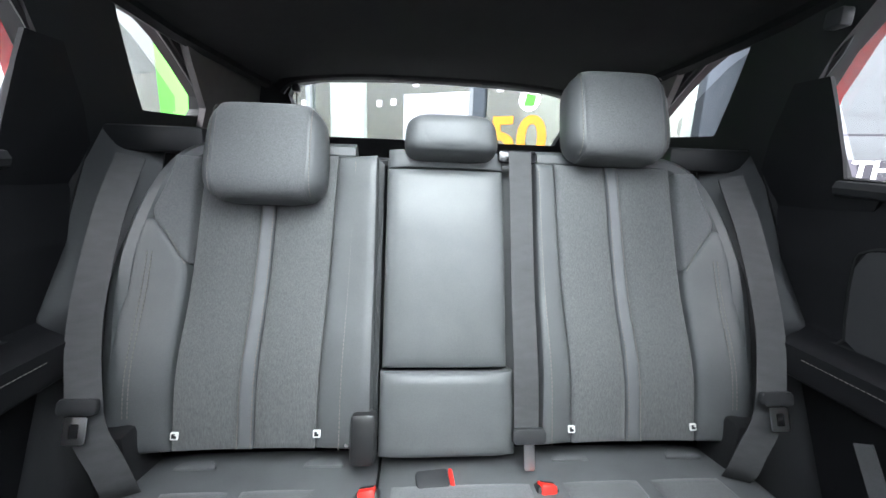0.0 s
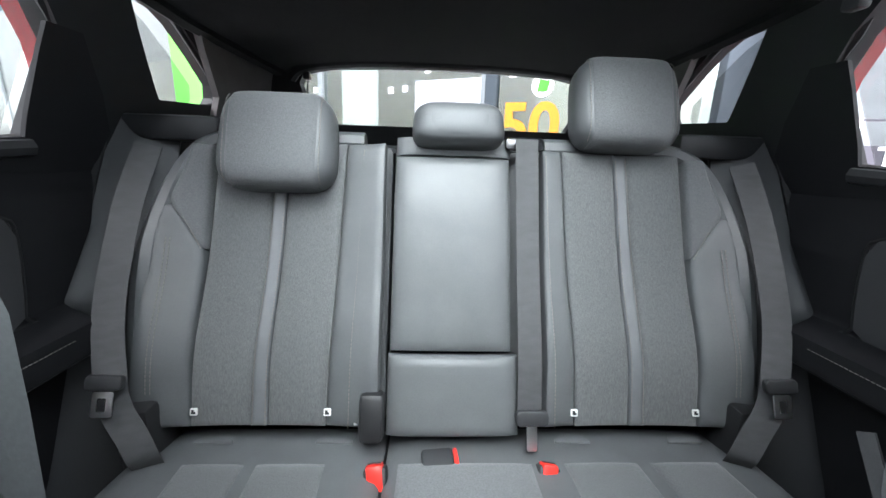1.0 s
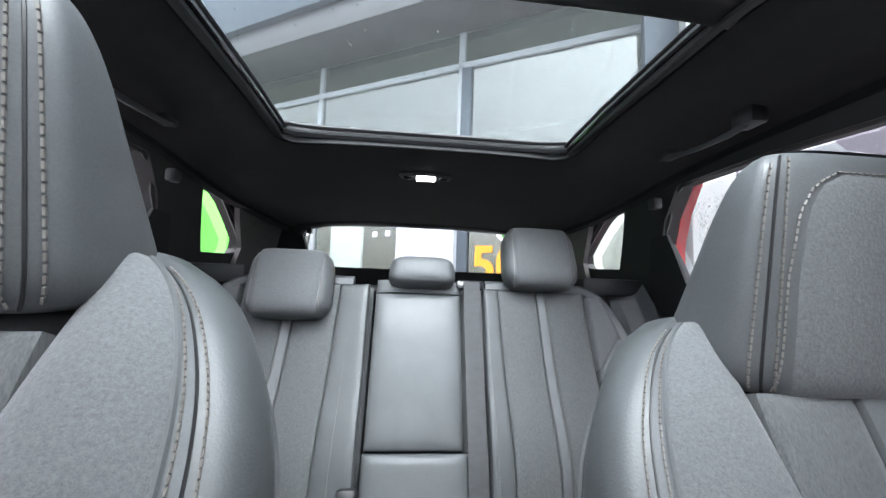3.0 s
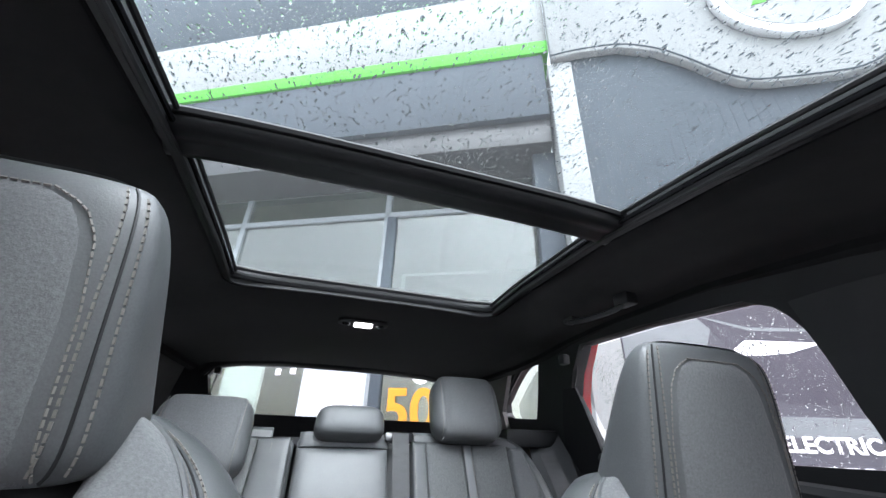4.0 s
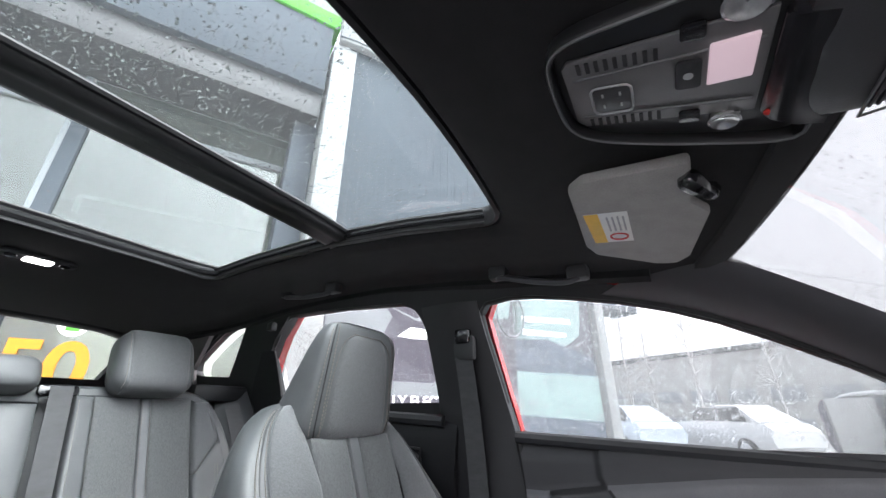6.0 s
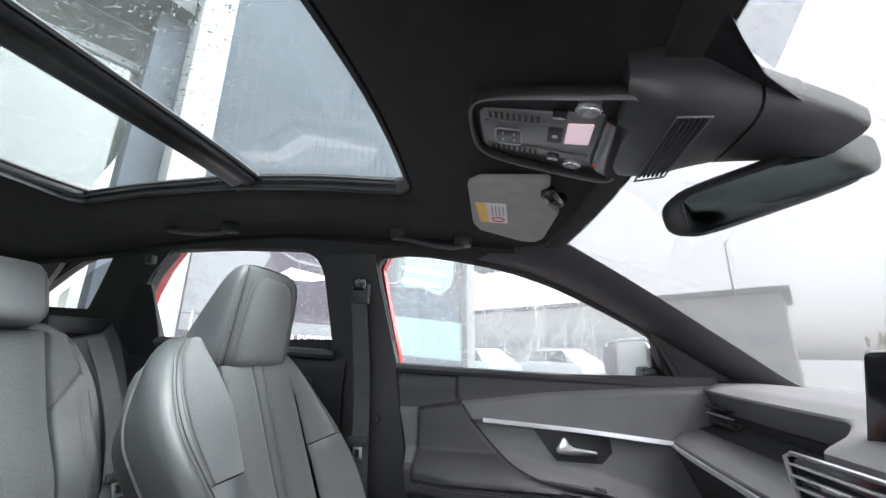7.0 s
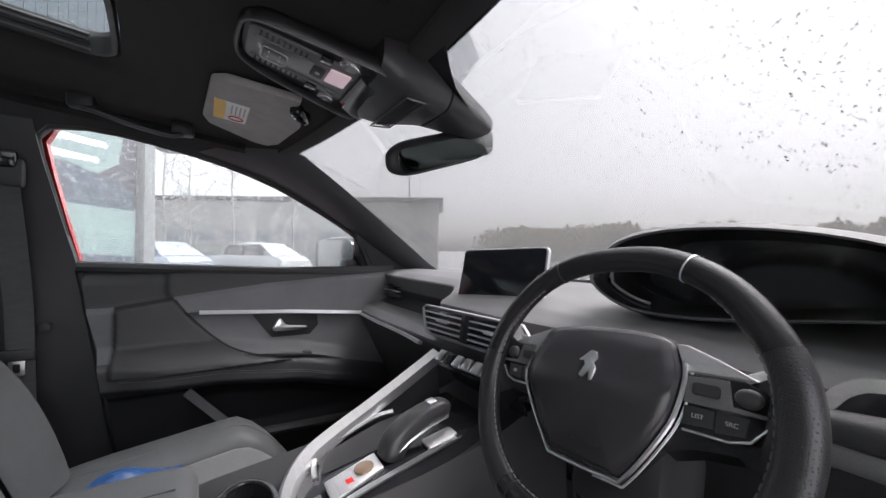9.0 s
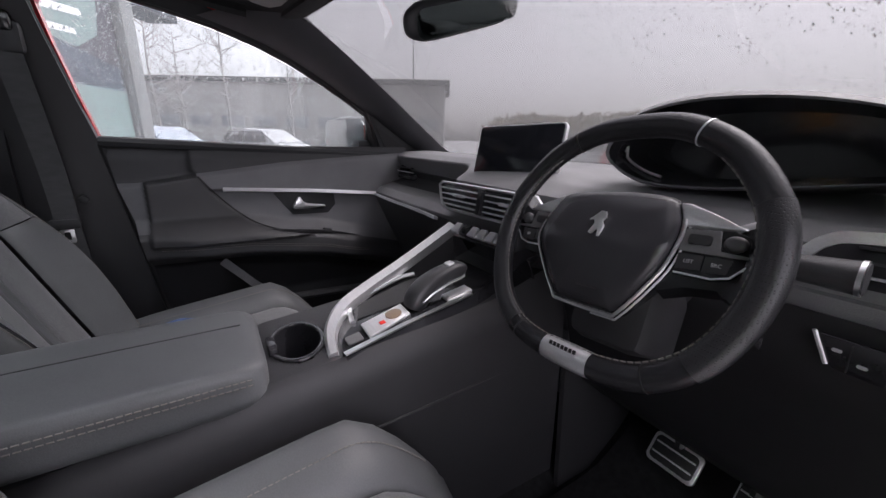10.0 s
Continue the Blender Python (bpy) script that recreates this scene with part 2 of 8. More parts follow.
def rounded(w, h, r, seg=5, cx=0.0, cy=0.0):
    """The outline of a rectangle with round corners."""
    out = []
    for sx, sy, a0 in ((1, 1, 0), (-1, 1, 90), (-1, -1, 180), (1, -1, 270)):
        for i in range(seg + 1):
            a = radians(a0 + 90 * i / seg)
            out.append((cx + sx * (w / 2 - r) + r * math.cos(a), cy + sy * (h / 2 - r) + r * math.sin(a)))
    return out


def smooth_line(pts, n=8, closed=False):
    """A curve through the points."""
    pts = [Vector(p) for p in pts]
    k = len(pts)
    out = []
    for i in range(k if closed else k - 1):
        if closed:
            p0, p1, p2, p3 = pts[i - 1], pts[i], pts[(i + 1) % k], pts[(i + 2) % k]
        else:
            p0, p1, p2, p3 = pts[max(i - 1, 0)], pts[i], pts[i + 1], pts[min(i + 2, k - 1)]
        for j in range(n):
            t = j / n
            out.append(0.5 * (2 * p1 + (p2 - p0) * t + (2 * p0 - 5 * p1 + 4 * p2 - p3) * t * t + (3 * p1 - p0 - 3 * p2 + p3) * t ** 3))
    if not closed:
        out.append(pts[-1])
    return out


def loft(rings, caps=True, closed=False):
    bm = bmesh.new()
    vs = [[bm.verts.new(p) for p in ring] for ring in rings]
    k = len(vs[0])
    pairs = list(zip(vs, vs[1:])) + ([(vs[-1], vs[0])] if closed else [])
    for a, b in pairs:
        for i in range(k):
            bm.faces.new((a[i], a[(i + 1) % k], b[(i + 1) % k], b[i]))
    if caps and not closed:
        bm.faces.new(vs[0][::-1])
        bm.faces.new(vs[-1])
    return bm


def sweep(path, shape, closed=False, up=(0, 0, 1), sizes=None, caps=True):
    """A profile (x: to the side, y: up) carried along a path."""
    path = [Vector(p) for p in path]
    k = len(path)
    rings = []
    for i, p in enumerate(path):
        a = path[i - 1] if i or closed else path[0]
        b = path[(i + 1) % k] if i < k - 1 or closed else path[-1]
        d = (b - a).normalized()
        side = d.cross(Vector(up))
        if side.length < 1e-4:
            side = d.cross(Vector((0.3, 1, 0.1)))
        side.normalize()
        top = side.cross(d)
        s = sizes[i] if sizes else 1
        rings.append([p + side * (x * s) + top * (y * s) for x, y in shape])
    return loft(rings, caps, closed)


def circle(r, n=8, ry=None):
    return [(r * math.cos(2 * math.pi * i / n), (ry or r) * math.sin(2 * math.pi * i / n)) for i in range(n)]


def tube(path, r, n=8, closed=False, up=(0, 0, 1), sizes=None):
    return sweep(path, circle(r, n), closed, up, sizes)


def join(*bms):
    out = bmesh.new()
    for b in bms:
        me = bpy.data.meshes.new("tmp")
        b.to_mesh(me)
        b.free()
        out.from_mesh(me)
        bpy.data.meshes.remove(me)
    return out


def sheet(fn, nu, nv, thick):
    """A surface fn(u, v) with u, v from 0 to 1, made solid."""
    bm = bmesh.new()
    g = [[bm.verts.new(fn(i / nu, j / nv)) for j in range(nv + 1)] for i in range(nu + 1)]
    for i in range(nu):
        for j in range(nv):
            bm.faces.new((g[i][j], g[i + 1][j], g[i + 1][j + 1], g[i][j + 1]))
    bm.normal_update()
    if thick:
        bmesh.ops.solidify(bm, geom=bm.faces[:], thickness=thick)
    return bm


def layered(fn, nu, nv, shift):
    """A surface fn(u, v) and a second one shifted behind it, closed round the rim."""
    bm = bmesh.new()
    k = Vector(shift)
    g = [[[bm.verts.new(fn(i / nu, j / nv) + k * s) for j in range(nv + 1)] for i in range(nu + 1)] for s in (0, 1)]
    for i in range(nu):
        for j in range(nv):
            for q in g:
                bm.faces.new((q[i][j], q[i + 1][j], q[i + 1][j + 1], q[i][j + 1]))
    rim = [(i, 0) for i in range(nu)] + [(nu, j) for j in range(nv)] + [(i, nv) for i in range(nu, 0, -1)] + [(0, j) for j in range(nv, 0, -1)]
    for (a, b), (c, d) in zip(rim, rim[1:] + rim[:1]):
        bm.faces.new((g[0][a][b], g[0][c][d], g[1][c][d], g[1][a][b]))
    return bm


def pad(m, xl, xr, v0, v1, d, puff=0.012, th=0.05, nu=12, nv=16, ends=6.0, sides=5.0):
    """An upholstered panel: between the edges xl(v) and xr(v), from v0 to v1, d(x, v) proud of the frame's plane, rolled at its rim."""
    bm = bmesh.new()
    front, back = [], []
    for j in range(nv + 1):
        tv = j / nv
        tv = 0.5 - 0.5 * math.cos(math.pi * tv)
        v = v0 + (v1 - v0) * tv
        a, b = xl(v), xr(v)
        fr, bk = [], []
        for i in range(nu + 1):
            tu = 0.5 - 0.5 * math.cos(math.pi * i / nu)
            x = a + (b - a) * tu
            roll = (1 - abs(2 * tu - 1) ** sides) * (1 - abs(2 * tv - 1) ** (ends * 3))
            fr.append(bm.verts.new(m @ Vector((x, v, d(x, v) - puff + puff * max(roll, 0) ** 0.5))))
            bk.append(bm.verts.new(m @ Vector((x, v, d(x, v) - puff - th))))
        front.append(fr)
        back.append(bk)
    for j in range(nv):
        for i in range(nu):
            bm.faces.new((front[j][i], front[j][i + 1], front[j + 1][i + 1], front[j + 1][i]))
            bm.faces.new((back[j][i + 1], back[j][i], back[j + 1][i], back[j + 1][i + 1]))
        bm.faces.new((front[j][0], front[j + 1][0], back[j + 1][0], back[j][0]))
        bm.faces.new((front[j + 1][nu], front[j][nu], back[j][nu], back[j + 1][nu]))
    for i in range(nu):
        bm.faces.new((front[0][i + 1], front[0][i], back[0][i], back[0][i + 1]))
        bm.faces.new((front[nv][i], front[nv][i + 1], back[nv][i + 1], back[nv][i]))
    return bm


def cushion(m, w, h, d, px=4.0, py=4.0, pz=2.6, n=20, taper=0.0, shear=0.0, crown=0.0):
    """A soft closed block: a squared ellipsoid of width, height and depth. taper: narrower at its top."""
    bm = bmesh.new()
    bmesh.ops.create_cube(bm, size=2)
    bmesh.ops.subdivide_edges(bm, edges=bm.edges[:], cuts=n // 2, use_grid_fill=True)
    for v in bm.verts:
        p = Vector([math.sin(c * math.pi / 2) * 0.5 + c * 0.5 for c in v.co])
        s = (abs(p.x) ** px + abs(p.y) ** py + abs(p.z) ** pz) ** (-1 / ((px + py + pz) / 3)) if p.length else 1
        q = p * s
        x = q.x * w / 2 * (1 - taper * (q.y + 1) / 2)
        y = q.y * h / 2 + crown * (1 - q.x * q.x)
        v.co = m @ Vector((x, y, q.z * d / 2 + shear * q.y))
    return bm


def stitches(path, up, gap=0.0075, length=0.005, r=0.0009):
    """A row of sewn stitches along a path."""
    pts = [Vector(p) for p in path]
    bm = bmesh.new()
    carry = 0.0
    upv = Vector(up)
    for a, b in zip(pts, pts[1:]):
        seg = b - a
        k = seg.length
        if k < 1e-6:
            continue
        d = seg / k
        side = d.cross(upv).normalized()
        top = side.cross(d)
        s = carry
        while s < k:
            c = a + d * s
            q = [bm.verts.new(c + d * (e * length / 2) + side * (f * r) + top * (g * r)) for e in (-1, 1) for f, g in ((-1, 0), (0, 1), (1, 0), (0, -1))]
            for i in range(4):
                bm.faces.new((q[i], q[(i + 1) % 4], q[4 + (i + 1) % 4], q[4 + i]))
            bm.faces.new(q[:4][::-1])
            bm.faces.new(q[4:])
            s += gap
        carry = s - k
    return bm


def lettering(body, size, m, depth=0.002, align="LEFT", bold=0.0):
    cu = bpy.data.curves.new("lettering", "FONT")
    cu.body, cu.size, cu.extrude, cu.align_x, cu.offset = body, size, depth, align, bold
    ob = new("lettering", cu)
    me = bpy.data.meshes.new_from_object(ob.evaluated_get(bpy.context.evaluated_depsgraph_get()))
    bpy.data.objects.remove(ob)
    bm = bmesh.new()
    bm.from_mesh(me)
    bmesh.ops.transform(bm, matrix=m, verts=bm.verts[:])
    return bm


def plate(outer, holes, fx, th, cuts=(), side=1):
    """A wall in y and z with openings, bent to x = side * fx(z), th thick outwards."""
    bm = bmesh.new()
    edges = []
    for loop in (outer, *holes):
        vs = [bm.verts.new((0, y, z)) for y, z in loop]
        edges += [bm.edges.new((vs[i], vs[(i + 1) % len(vs)])) for i in range(len(vs))]
    bmesh.ops.triangle_fill(bm, use_beauty=True, use_dissolve=False, edges=edges, normal=(1, 0, 0))
    for z in cuts:
        bmesh.ops.bisect_plane(bm, geom=bm.verts[:] + bm.edges[:] + bm.faces[:], plane_co=(0, 0, z), plane_no=(0, 0, 1))
    inner = bm.faces[:]
    ext = bmesh.ops.extrude_face_region(bm, geom=inner, use_keep_orig=True)
    outer_v = {v for v in ext["geom"] if isinstance(v, bmesh.types.BMVert)}
    for v in bm.verts:
        v.co.x = side * (fx(v.co.z) + (th if v in outer_v else 0))
    return bm


def lerp(a, b, t):
    return a + (b - a) * t


def step(a, b, t):
    t = max(0.0, min(1.0, (t - a) / (b - a)))
    return t * t * (3 - 2 * t)


def along(table, t):
    """Linear reading of a small table of (t, value)."""
    if t <= table[0][0]:
        return table[0][1]
    for (a, p), (b, q) in zip(table, table[1:]):
        if t <= b:
            return lerp(p, q, (t - a) / (b - a))
    return table[-1][1]

# ---- car shell ----


def wall_x(z):
    """Half the width between the side trims at a height."""
    return 0.745 - 0.105 * max(0.0, (z - 1.06) / 0.39) ** 1.5


WALL_CUTS = [1.0, 1.08, 1.13, 1.18, 1.23, 1.28, 1.33, 1.38, 1.42]
SIDE_OUT = [(-0.55, 0.30), (-0.55, 1.0), (-0.20, 1.03), (0.46, 1.44), (0.90, 1.49), (1.5, 1.495), (2.0, 1.48), (2.55, 1.43), (2.85, 1.18), (2.85, 0.30)]
FRONT_HOLE = [(0.898, 1.081), (0.918, 1.16), (0.934, 1.25), (0.951, 1.345), (0.954, 1.388), (0.932, 1.413), (0.87, 1.419), (0.80, 1.414), (0.70, 1.397), (0.60, 1.376), (0.50, 1.347), (0.41, 1.312), (0.31, 1.262), (0.22, 1.212), (0.155, 1.170), (0.125, 1.048), (0.30, 1.053), (0.56, 1.066)]
REAR_HOLE = [(1.113, 1.118), (1.124, 1.24), (1.133, 1.365), (1.152, 1.412), (1.205, 1.442), (1.45, 1.456), (1.70, 1.458), (1.79, 1.385), (1.838, 1.325), (1.82, 1.24), (1.80, 1.165), (1.50, 1.150), (1.30, 1.138)]
QUARTER_HOLE = [(1.940, 1.455), (2.06, 1.450), (2.12, 1.432), (2.22, 1.388), (2.325, 1.335), (2.342, 1.30), (2.33, 1.278), (2.09, 1.264)]
RED_FRONT = [(0.893, 1.05), (0.922, 1.19), (0.941, 1.31), (0.949, 1.385), (0.925, 1.425), (0.87, 1.45), (0.78, 1.445), (0.69, 1.43), (0.475, 1.37), (0.30, 1.28), (0.14, 1.19), (0.06, 1.02)]
RED_REAR = [(1.04, 1.06), (1.06, 1.32), (1.09, 1.42), (1.18, 1.47), (1.45, 1.48), (1.70, 1.478), (1.785, 1.405), (1.85, 1.325), (1.90, 1.22), (1.84, 1.12)]
RED_QUARTER = [(1.86, 1.475), (2.32, 1.46), (2.56, 1.38), (2.56, 1.20), (1.92, 1.19)]

# the driver's door stands open, so its whole doorway is clear
DOORWAY = [(0.80, 0.38), (0.885, 1.05)] + FRONT_HOLE[:-3] + [(0.05, 1.08), (-0.03, 1.0), (-0.03, 0.38)]
WALL_TRIM = material("charcoal_wall_trim", (0.014, 0.0145, 0.016), rough=0.65, vary=0.12, grain=15, bump=0.03, fine=700, fine_bump=0.25)
for side, word in ((1, "left"), (-1, "right")):
    solo("wall_" + word, plate(SIDE_OUT, [FRONT_HOLE if side > 0 else DOORWAY, REAR_HOLE, QUARTER_HOLE], wall_x, 0.045, WALL_CUTS, side), WALL_TRIM, "dark grey plastic trim of the car's side with window openings", "pillar trim", "structure")
    solo("body_side_" + word, plate(SIDE_OUT, [RED_FRONT if side > 0 else DOORWAY, RED_REAR, RED_QUARTER], lambda z: wall_x(z) + 0.055, 0.03, WALL_CUTS, side), RED, "red painted body side of the car outside its trim", "car body", "structure")
    k = 1 if side > 0 else 4
    for i, (hole, lab) in enumerate(((FRONT_HOLE, "front door window with rain drops"), (REAR_HOLE, "rear door window with rain drops"), (QUARTER_HOLE, "small rear quarter window"))):
        if side < 0 and i == 0:
            continue
        cy = sum(p[0] for p in hole) / len(hole)
        cz = sum(p[1] for p in hole) / len(hole)
        big = [(cy + (y - cy) * 1.06, cz + (z - cz) * 1.06) for y, z in hole]
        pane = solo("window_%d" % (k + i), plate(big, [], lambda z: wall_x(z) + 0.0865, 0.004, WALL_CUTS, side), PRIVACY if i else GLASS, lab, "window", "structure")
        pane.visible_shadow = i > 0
        seal = [(side * (wall_x(z) + 0.012), y, z) for y, z in hole]
        solo("trim_" + word, sweep(smooth_line(seal, 3, True), circle(0.007, 6), True, up=(1, 0, 0)), RUBBER, "black rubber window seal", "window seal", "structure")

# floor, bulkheads and outer roof
solo("floor", sheet(lambda u, v: Vector((lerp(-0.78, 0.78, u), lerp(-0.75, 2.86, v), 0.30 + 0.16 * step(1.15, 1.35, lerp(-0.75, 2.86, v)) + 0.10 * math.exp(-(lerp(-0.78, 0.78, u) / 0.14) ** 4) + 0.25 * step(0.0, -0.45, lerp(-0.75, 2.86, v)))), 24, 36, 0.02), CARPET, "black carpeted car floor with a centre tunnel", "car floor", "structure")


def roof_z(x, y):
    c = along([(0.30, 1.425), (0.36, 1.43), (0.55, 1.452), (0.75, 1.487), (1.0, 1.52), (1.26, 1.54), (1.55, 1.538), (1.74, 1.527), (1.91, 1.507), (2.15, 1.49), (2.4, 1.478), (2.62, 1.468)], y)
    return c - 0.035 * min(1.0, abs(x) / 0.60) ** 3.0 - 0.02 * step(0.56, 0.66, abs(x))


def header_y(x):
    """The front edge of the roof over the windscreen."""
    return 0.307 + 0.30 * x * x


def roof_edge(y):
    return along([(0.30, 0.55), (0.5, 0.60), (0.9, 0.635), (1.5, 0.64), (2.1, 0.635), (2.62, 0.60)], y)


def opening(w, d, r, cy):
    """The outline of the glass roof: round corners, its front edge bowed towards the windscreen."""
    bends = [(x, y) for x, y in rounded(w, d, r, 8, 0, cy)]
    out = []
    for (xa, ya), (xb, yb) in zip(bends, bends[1:] + bends[:1]):
        m = max(1, int(math.hypot(xb - xa, yb - ya) / 0.05))
        for i in range(m):
            x, y = lerp(xa, xb, i / m), lerp(ya, yb, i / m)
            out.append((x, y - (0.028 * max(0.0, 1 - (abs(x) / 0.35) ** 1.6) if y < 0.8 else 0.0)))
    return out


def headliner():
    """The roof lining, with the opening of the glass roof and its rolled edge."""
    bm = bmesh.new()
    hx, y0, y1, rr = 0.375, 0.755, 1.765, 0.052
    rim = opening(2 * hx, y1 - y0, rr, (y0 + y1) / 2)
    k = len(rim)

    rings = [[], []]
    for x, y in rim:
        rings[0].append(Vector((x, y, roof_z(x, y) + 0.045)))
        rings[1].append(Vector((x * 1.012, (y - 1.26) * 1.006 + 1.26, roof_z(x, y) + 0.006)))
    n = 14
    per = []
    for x, y in rim:
        dx, dy = x, y - 1.26
        ex = roof_edge(y)
        s = min(ex / abs(dx) if abs(dx) > 1e-5 else 1e9, (1.36 / dy if dy > 0 else 0.955 / -dy) if abs(dy) > 1e-5 else 1e9)
        per.append(Vector((dx * s, 1.26 + dy * s)))
    for t in range(1, n + 1):
        f = t / n
        ring = []
        for (x, y), p in zip(rim, per):
            qx, qy = lerp(x * 1.03, p.x, f), lerp((y - 1.26) * 1.015 + 1.26, p.y, f)
            qy = max(qy, header_y(qx))
            ring.append(Vector((qx, qy, roof_z(qx, qy))))
        rings.append(ring)
    vs = [[bm.verts.new(p) for p in r] for r in rings]
    for a, b in zip(vs, vs[1:]):
        for i in range(k):
            bm.faces.new((a[i], a[(i + 1) % k], b[(i + 1) % k], b[i]))
    return bm


solo("ceiling", headliner(), HEADLINER, "black cloth headliner round a glass roof", "headliner", "structure")
for side in (1, -1):
    for xa, xb, ya, yb in ((0.30, 0.60, 2.1, 2.64), (0.30, 0.575, 0.345, 0.60)):
        def corner(u, v):
            x = lerp(xa, xb, u)
            y = lerp(max(ya, header_y(x)), yb, v)
            return Vector((side * x, y, roof_z(x, y) + 0.005))
        solo("trim_roof_corner", sheet(corner, 8, 8, 0.004), HEADLINER, "black cloth corner of the headliner", "headliner corner", "structure")
solo("roof_skin", sheet(lambda u, v: Vector((lerp(-0.66, 0.66, u), lerp(header_y(lerp(-0.66, 0.66, u)) + 0.01, 0.68, v), roof_z(0, lerp(0.35, 0.68, v)) + 0.055 - 0.09 * abs(2 * u - 1) ** 3)), 12, 8, 0.01), RED, "red painted roof panel over the windscreen header", "car roof", "structure")
solo("roof_skin", sheet(lambda u, v: Vector((lerp(-0.66, 0.66, u), lerp(1.85, 2.75, v), roof_z(0, lerp(1.85, 2.62, v)) + 0.06 - 0.09 * abs(2 * u - 1) ** 3)), 12, 8, 0.01), RED, "red painted roof panel behind the glass roof", "car roof", "structure")
for side in (1, -1):
    solo("roof_skin", sheet(lambda u, v: Vector((side * lerp(0.455, 0.69, u), lerp(0.47, 2.75, v), roof_z(0.39, lerp(0.47, 2.62, v)) + 0.066 - 0.10 * u ** 2)), 6, 16, 0.01), RED, "red painted roof rail along the glass roof", "car roof", "structure")

# panoramic glass roof: two panes, a cross bar and guide rails
roof = thing("window_7", "tinted panoramic glass roof wet with rain", "glass roof", (0, 1.26, 1.56), kind="structure")


def glass_z(x, y):
    return roof_z(0, y) + 0.047 - 0.03 * (x / 0.4) ** 2


for ya, yb, nm in ((0.67, 1.215, "front pane"), (1.225, 1.80, "rear pane")):
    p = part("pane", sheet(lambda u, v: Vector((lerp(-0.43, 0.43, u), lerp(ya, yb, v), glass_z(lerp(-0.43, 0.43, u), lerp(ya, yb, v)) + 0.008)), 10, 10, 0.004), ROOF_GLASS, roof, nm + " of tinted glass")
bar = [(x, 1.222, 1.562 - 0.012 * (x / 0.4) ** 4) for x in np.linspace(-0.40, 0.40, 17)]
part("cross_bar", sweep(bar, [(0.043, 0.004), (0.041, -0.005), (0.034, -0.013), (0.022, -0.017), (0.010, -0.014), (-0.004, -0.012), (-0.018, -0.016), (-0.031, -0.015), (-0.040, -0.007), (-0.043, 0.004), (-0.038, 0.016), (0.038, 0.016)]), GLOSS_BAR, roof, "black cross bar between the panes")
part("seal", tube([(x, 1.176, 1.567 - 0.012 * (x / 0.4) ** 4) for x in np.linspace(-0.39, 0.39, 15)], 0.006, 6), RUBBER, roof)
for side in (1, -1):
    for i, off in enumerate((0.0, 0.014, 0.028)):
        part("guide_rail", tube([(side * (0.362 - off * 0.3), y, roof_z(0.36, y) + 0.008 + off * 0.9) for y in np.linspace(0.80, 1.73, 16)], 0.0042, 6), GLOSS if i == 1 else RUBBER, roof)
part("rear_seal", tube([(x, 1.755 - 0.03 * (abs(x) / 0.37) ** 8, roof_z(x * 0.7, 1.75) + 0.02) for x in np.linspace(-0.37, 0.37, 21)], 0.008, 6), RUBBER, roof)
part("rear_sill", tube([(x, 1.742 - 0.03 * (abs(x) / 0.37) ** 8, roof_z(x * 0.7, 1.74) + 0.034) for x in np.linspace(-0.36, 0.36, 21)], 0.006, 6), RUBBER, roof)

for side in (1, -1):
    solo("trim_roof_edge", tube([(side * (roof_edge(y) + 0.004), y, roof_z(roof_edge(y), y) + 0.012) for y in np.linspace(0.52, 2.6, 30)], 0.026, 8), HEADLINER, "black cloth edge of the headliner over the windows", "headliner edge", "structure")

part("opening_seal", sweep([(x, y, roof_z(x, y) + 0.026) for x, y in opening(0.738, 0.998, 0.048, 1.26)], [(-0.004, -0.021), (0.004, -0.021), (0.006, 0.0), (0.004, 0.021), (-0.004, 0.021)], True), RUBBER, roof, "black seal round the roof opening")
# windscreen with its pillars and header
SCREEN_TOP = [(-0.64, 0.428, 1.402), (-0.42, 0.370, 1.419), (-0.2, 0.340, 1.425), (0, 0.330, 1.427), (0.2, 0.340, 1.425), (0.42, 0.370, 1.419), (0.64, 0.428, 1.402)]


def screen_point(u, v):
    """u across from right to left, v from the base to the top."""
    top = smooth_line(SCREEN_TOP, 4)
    a = top[min(int(u * 24), 23)].lerp(top[min(int(u * 24) + 1, 24)], u * 24 - int(u * 24))
    x = lerp(-0.83, 0.83, u)
    b = Vector((x, -0.58 + 0.25 * (abs(x) / 0.75) ** 3, 1.0))
    p = b.lerp(a, v)
    p.z += 0.03 * math.sin(math.pi * v)
    return p


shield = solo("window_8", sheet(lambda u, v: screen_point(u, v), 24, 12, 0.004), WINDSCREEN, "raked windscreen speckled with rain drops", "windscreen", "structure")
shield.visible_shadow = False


def frit_point(u, v):
    b = lerp(0.83, 1.0, v)
    a = along([(0.83, 0.482), (0.86, 0.474), (0.925, 0.444), (0.96, 0.415), (0.99, 0.385), (1.0, 0.375)], b)
    return screen_point(lerp(a, 1.02 - a, u), b) + Vector((0, 0.004, -0.006))


def dot_point(u, v):
    a = Vector((0.400, 0.997)).lerp(Vector((0.340, 0.995)), u)
    b = Vector((0.440, 0.922)).lerp(Vector((0.375, 0.940)), u)
    c = b.lerp(a, v)
    return screen_point(c.x, c.y) + Vector((0, 0.002, -0.003))


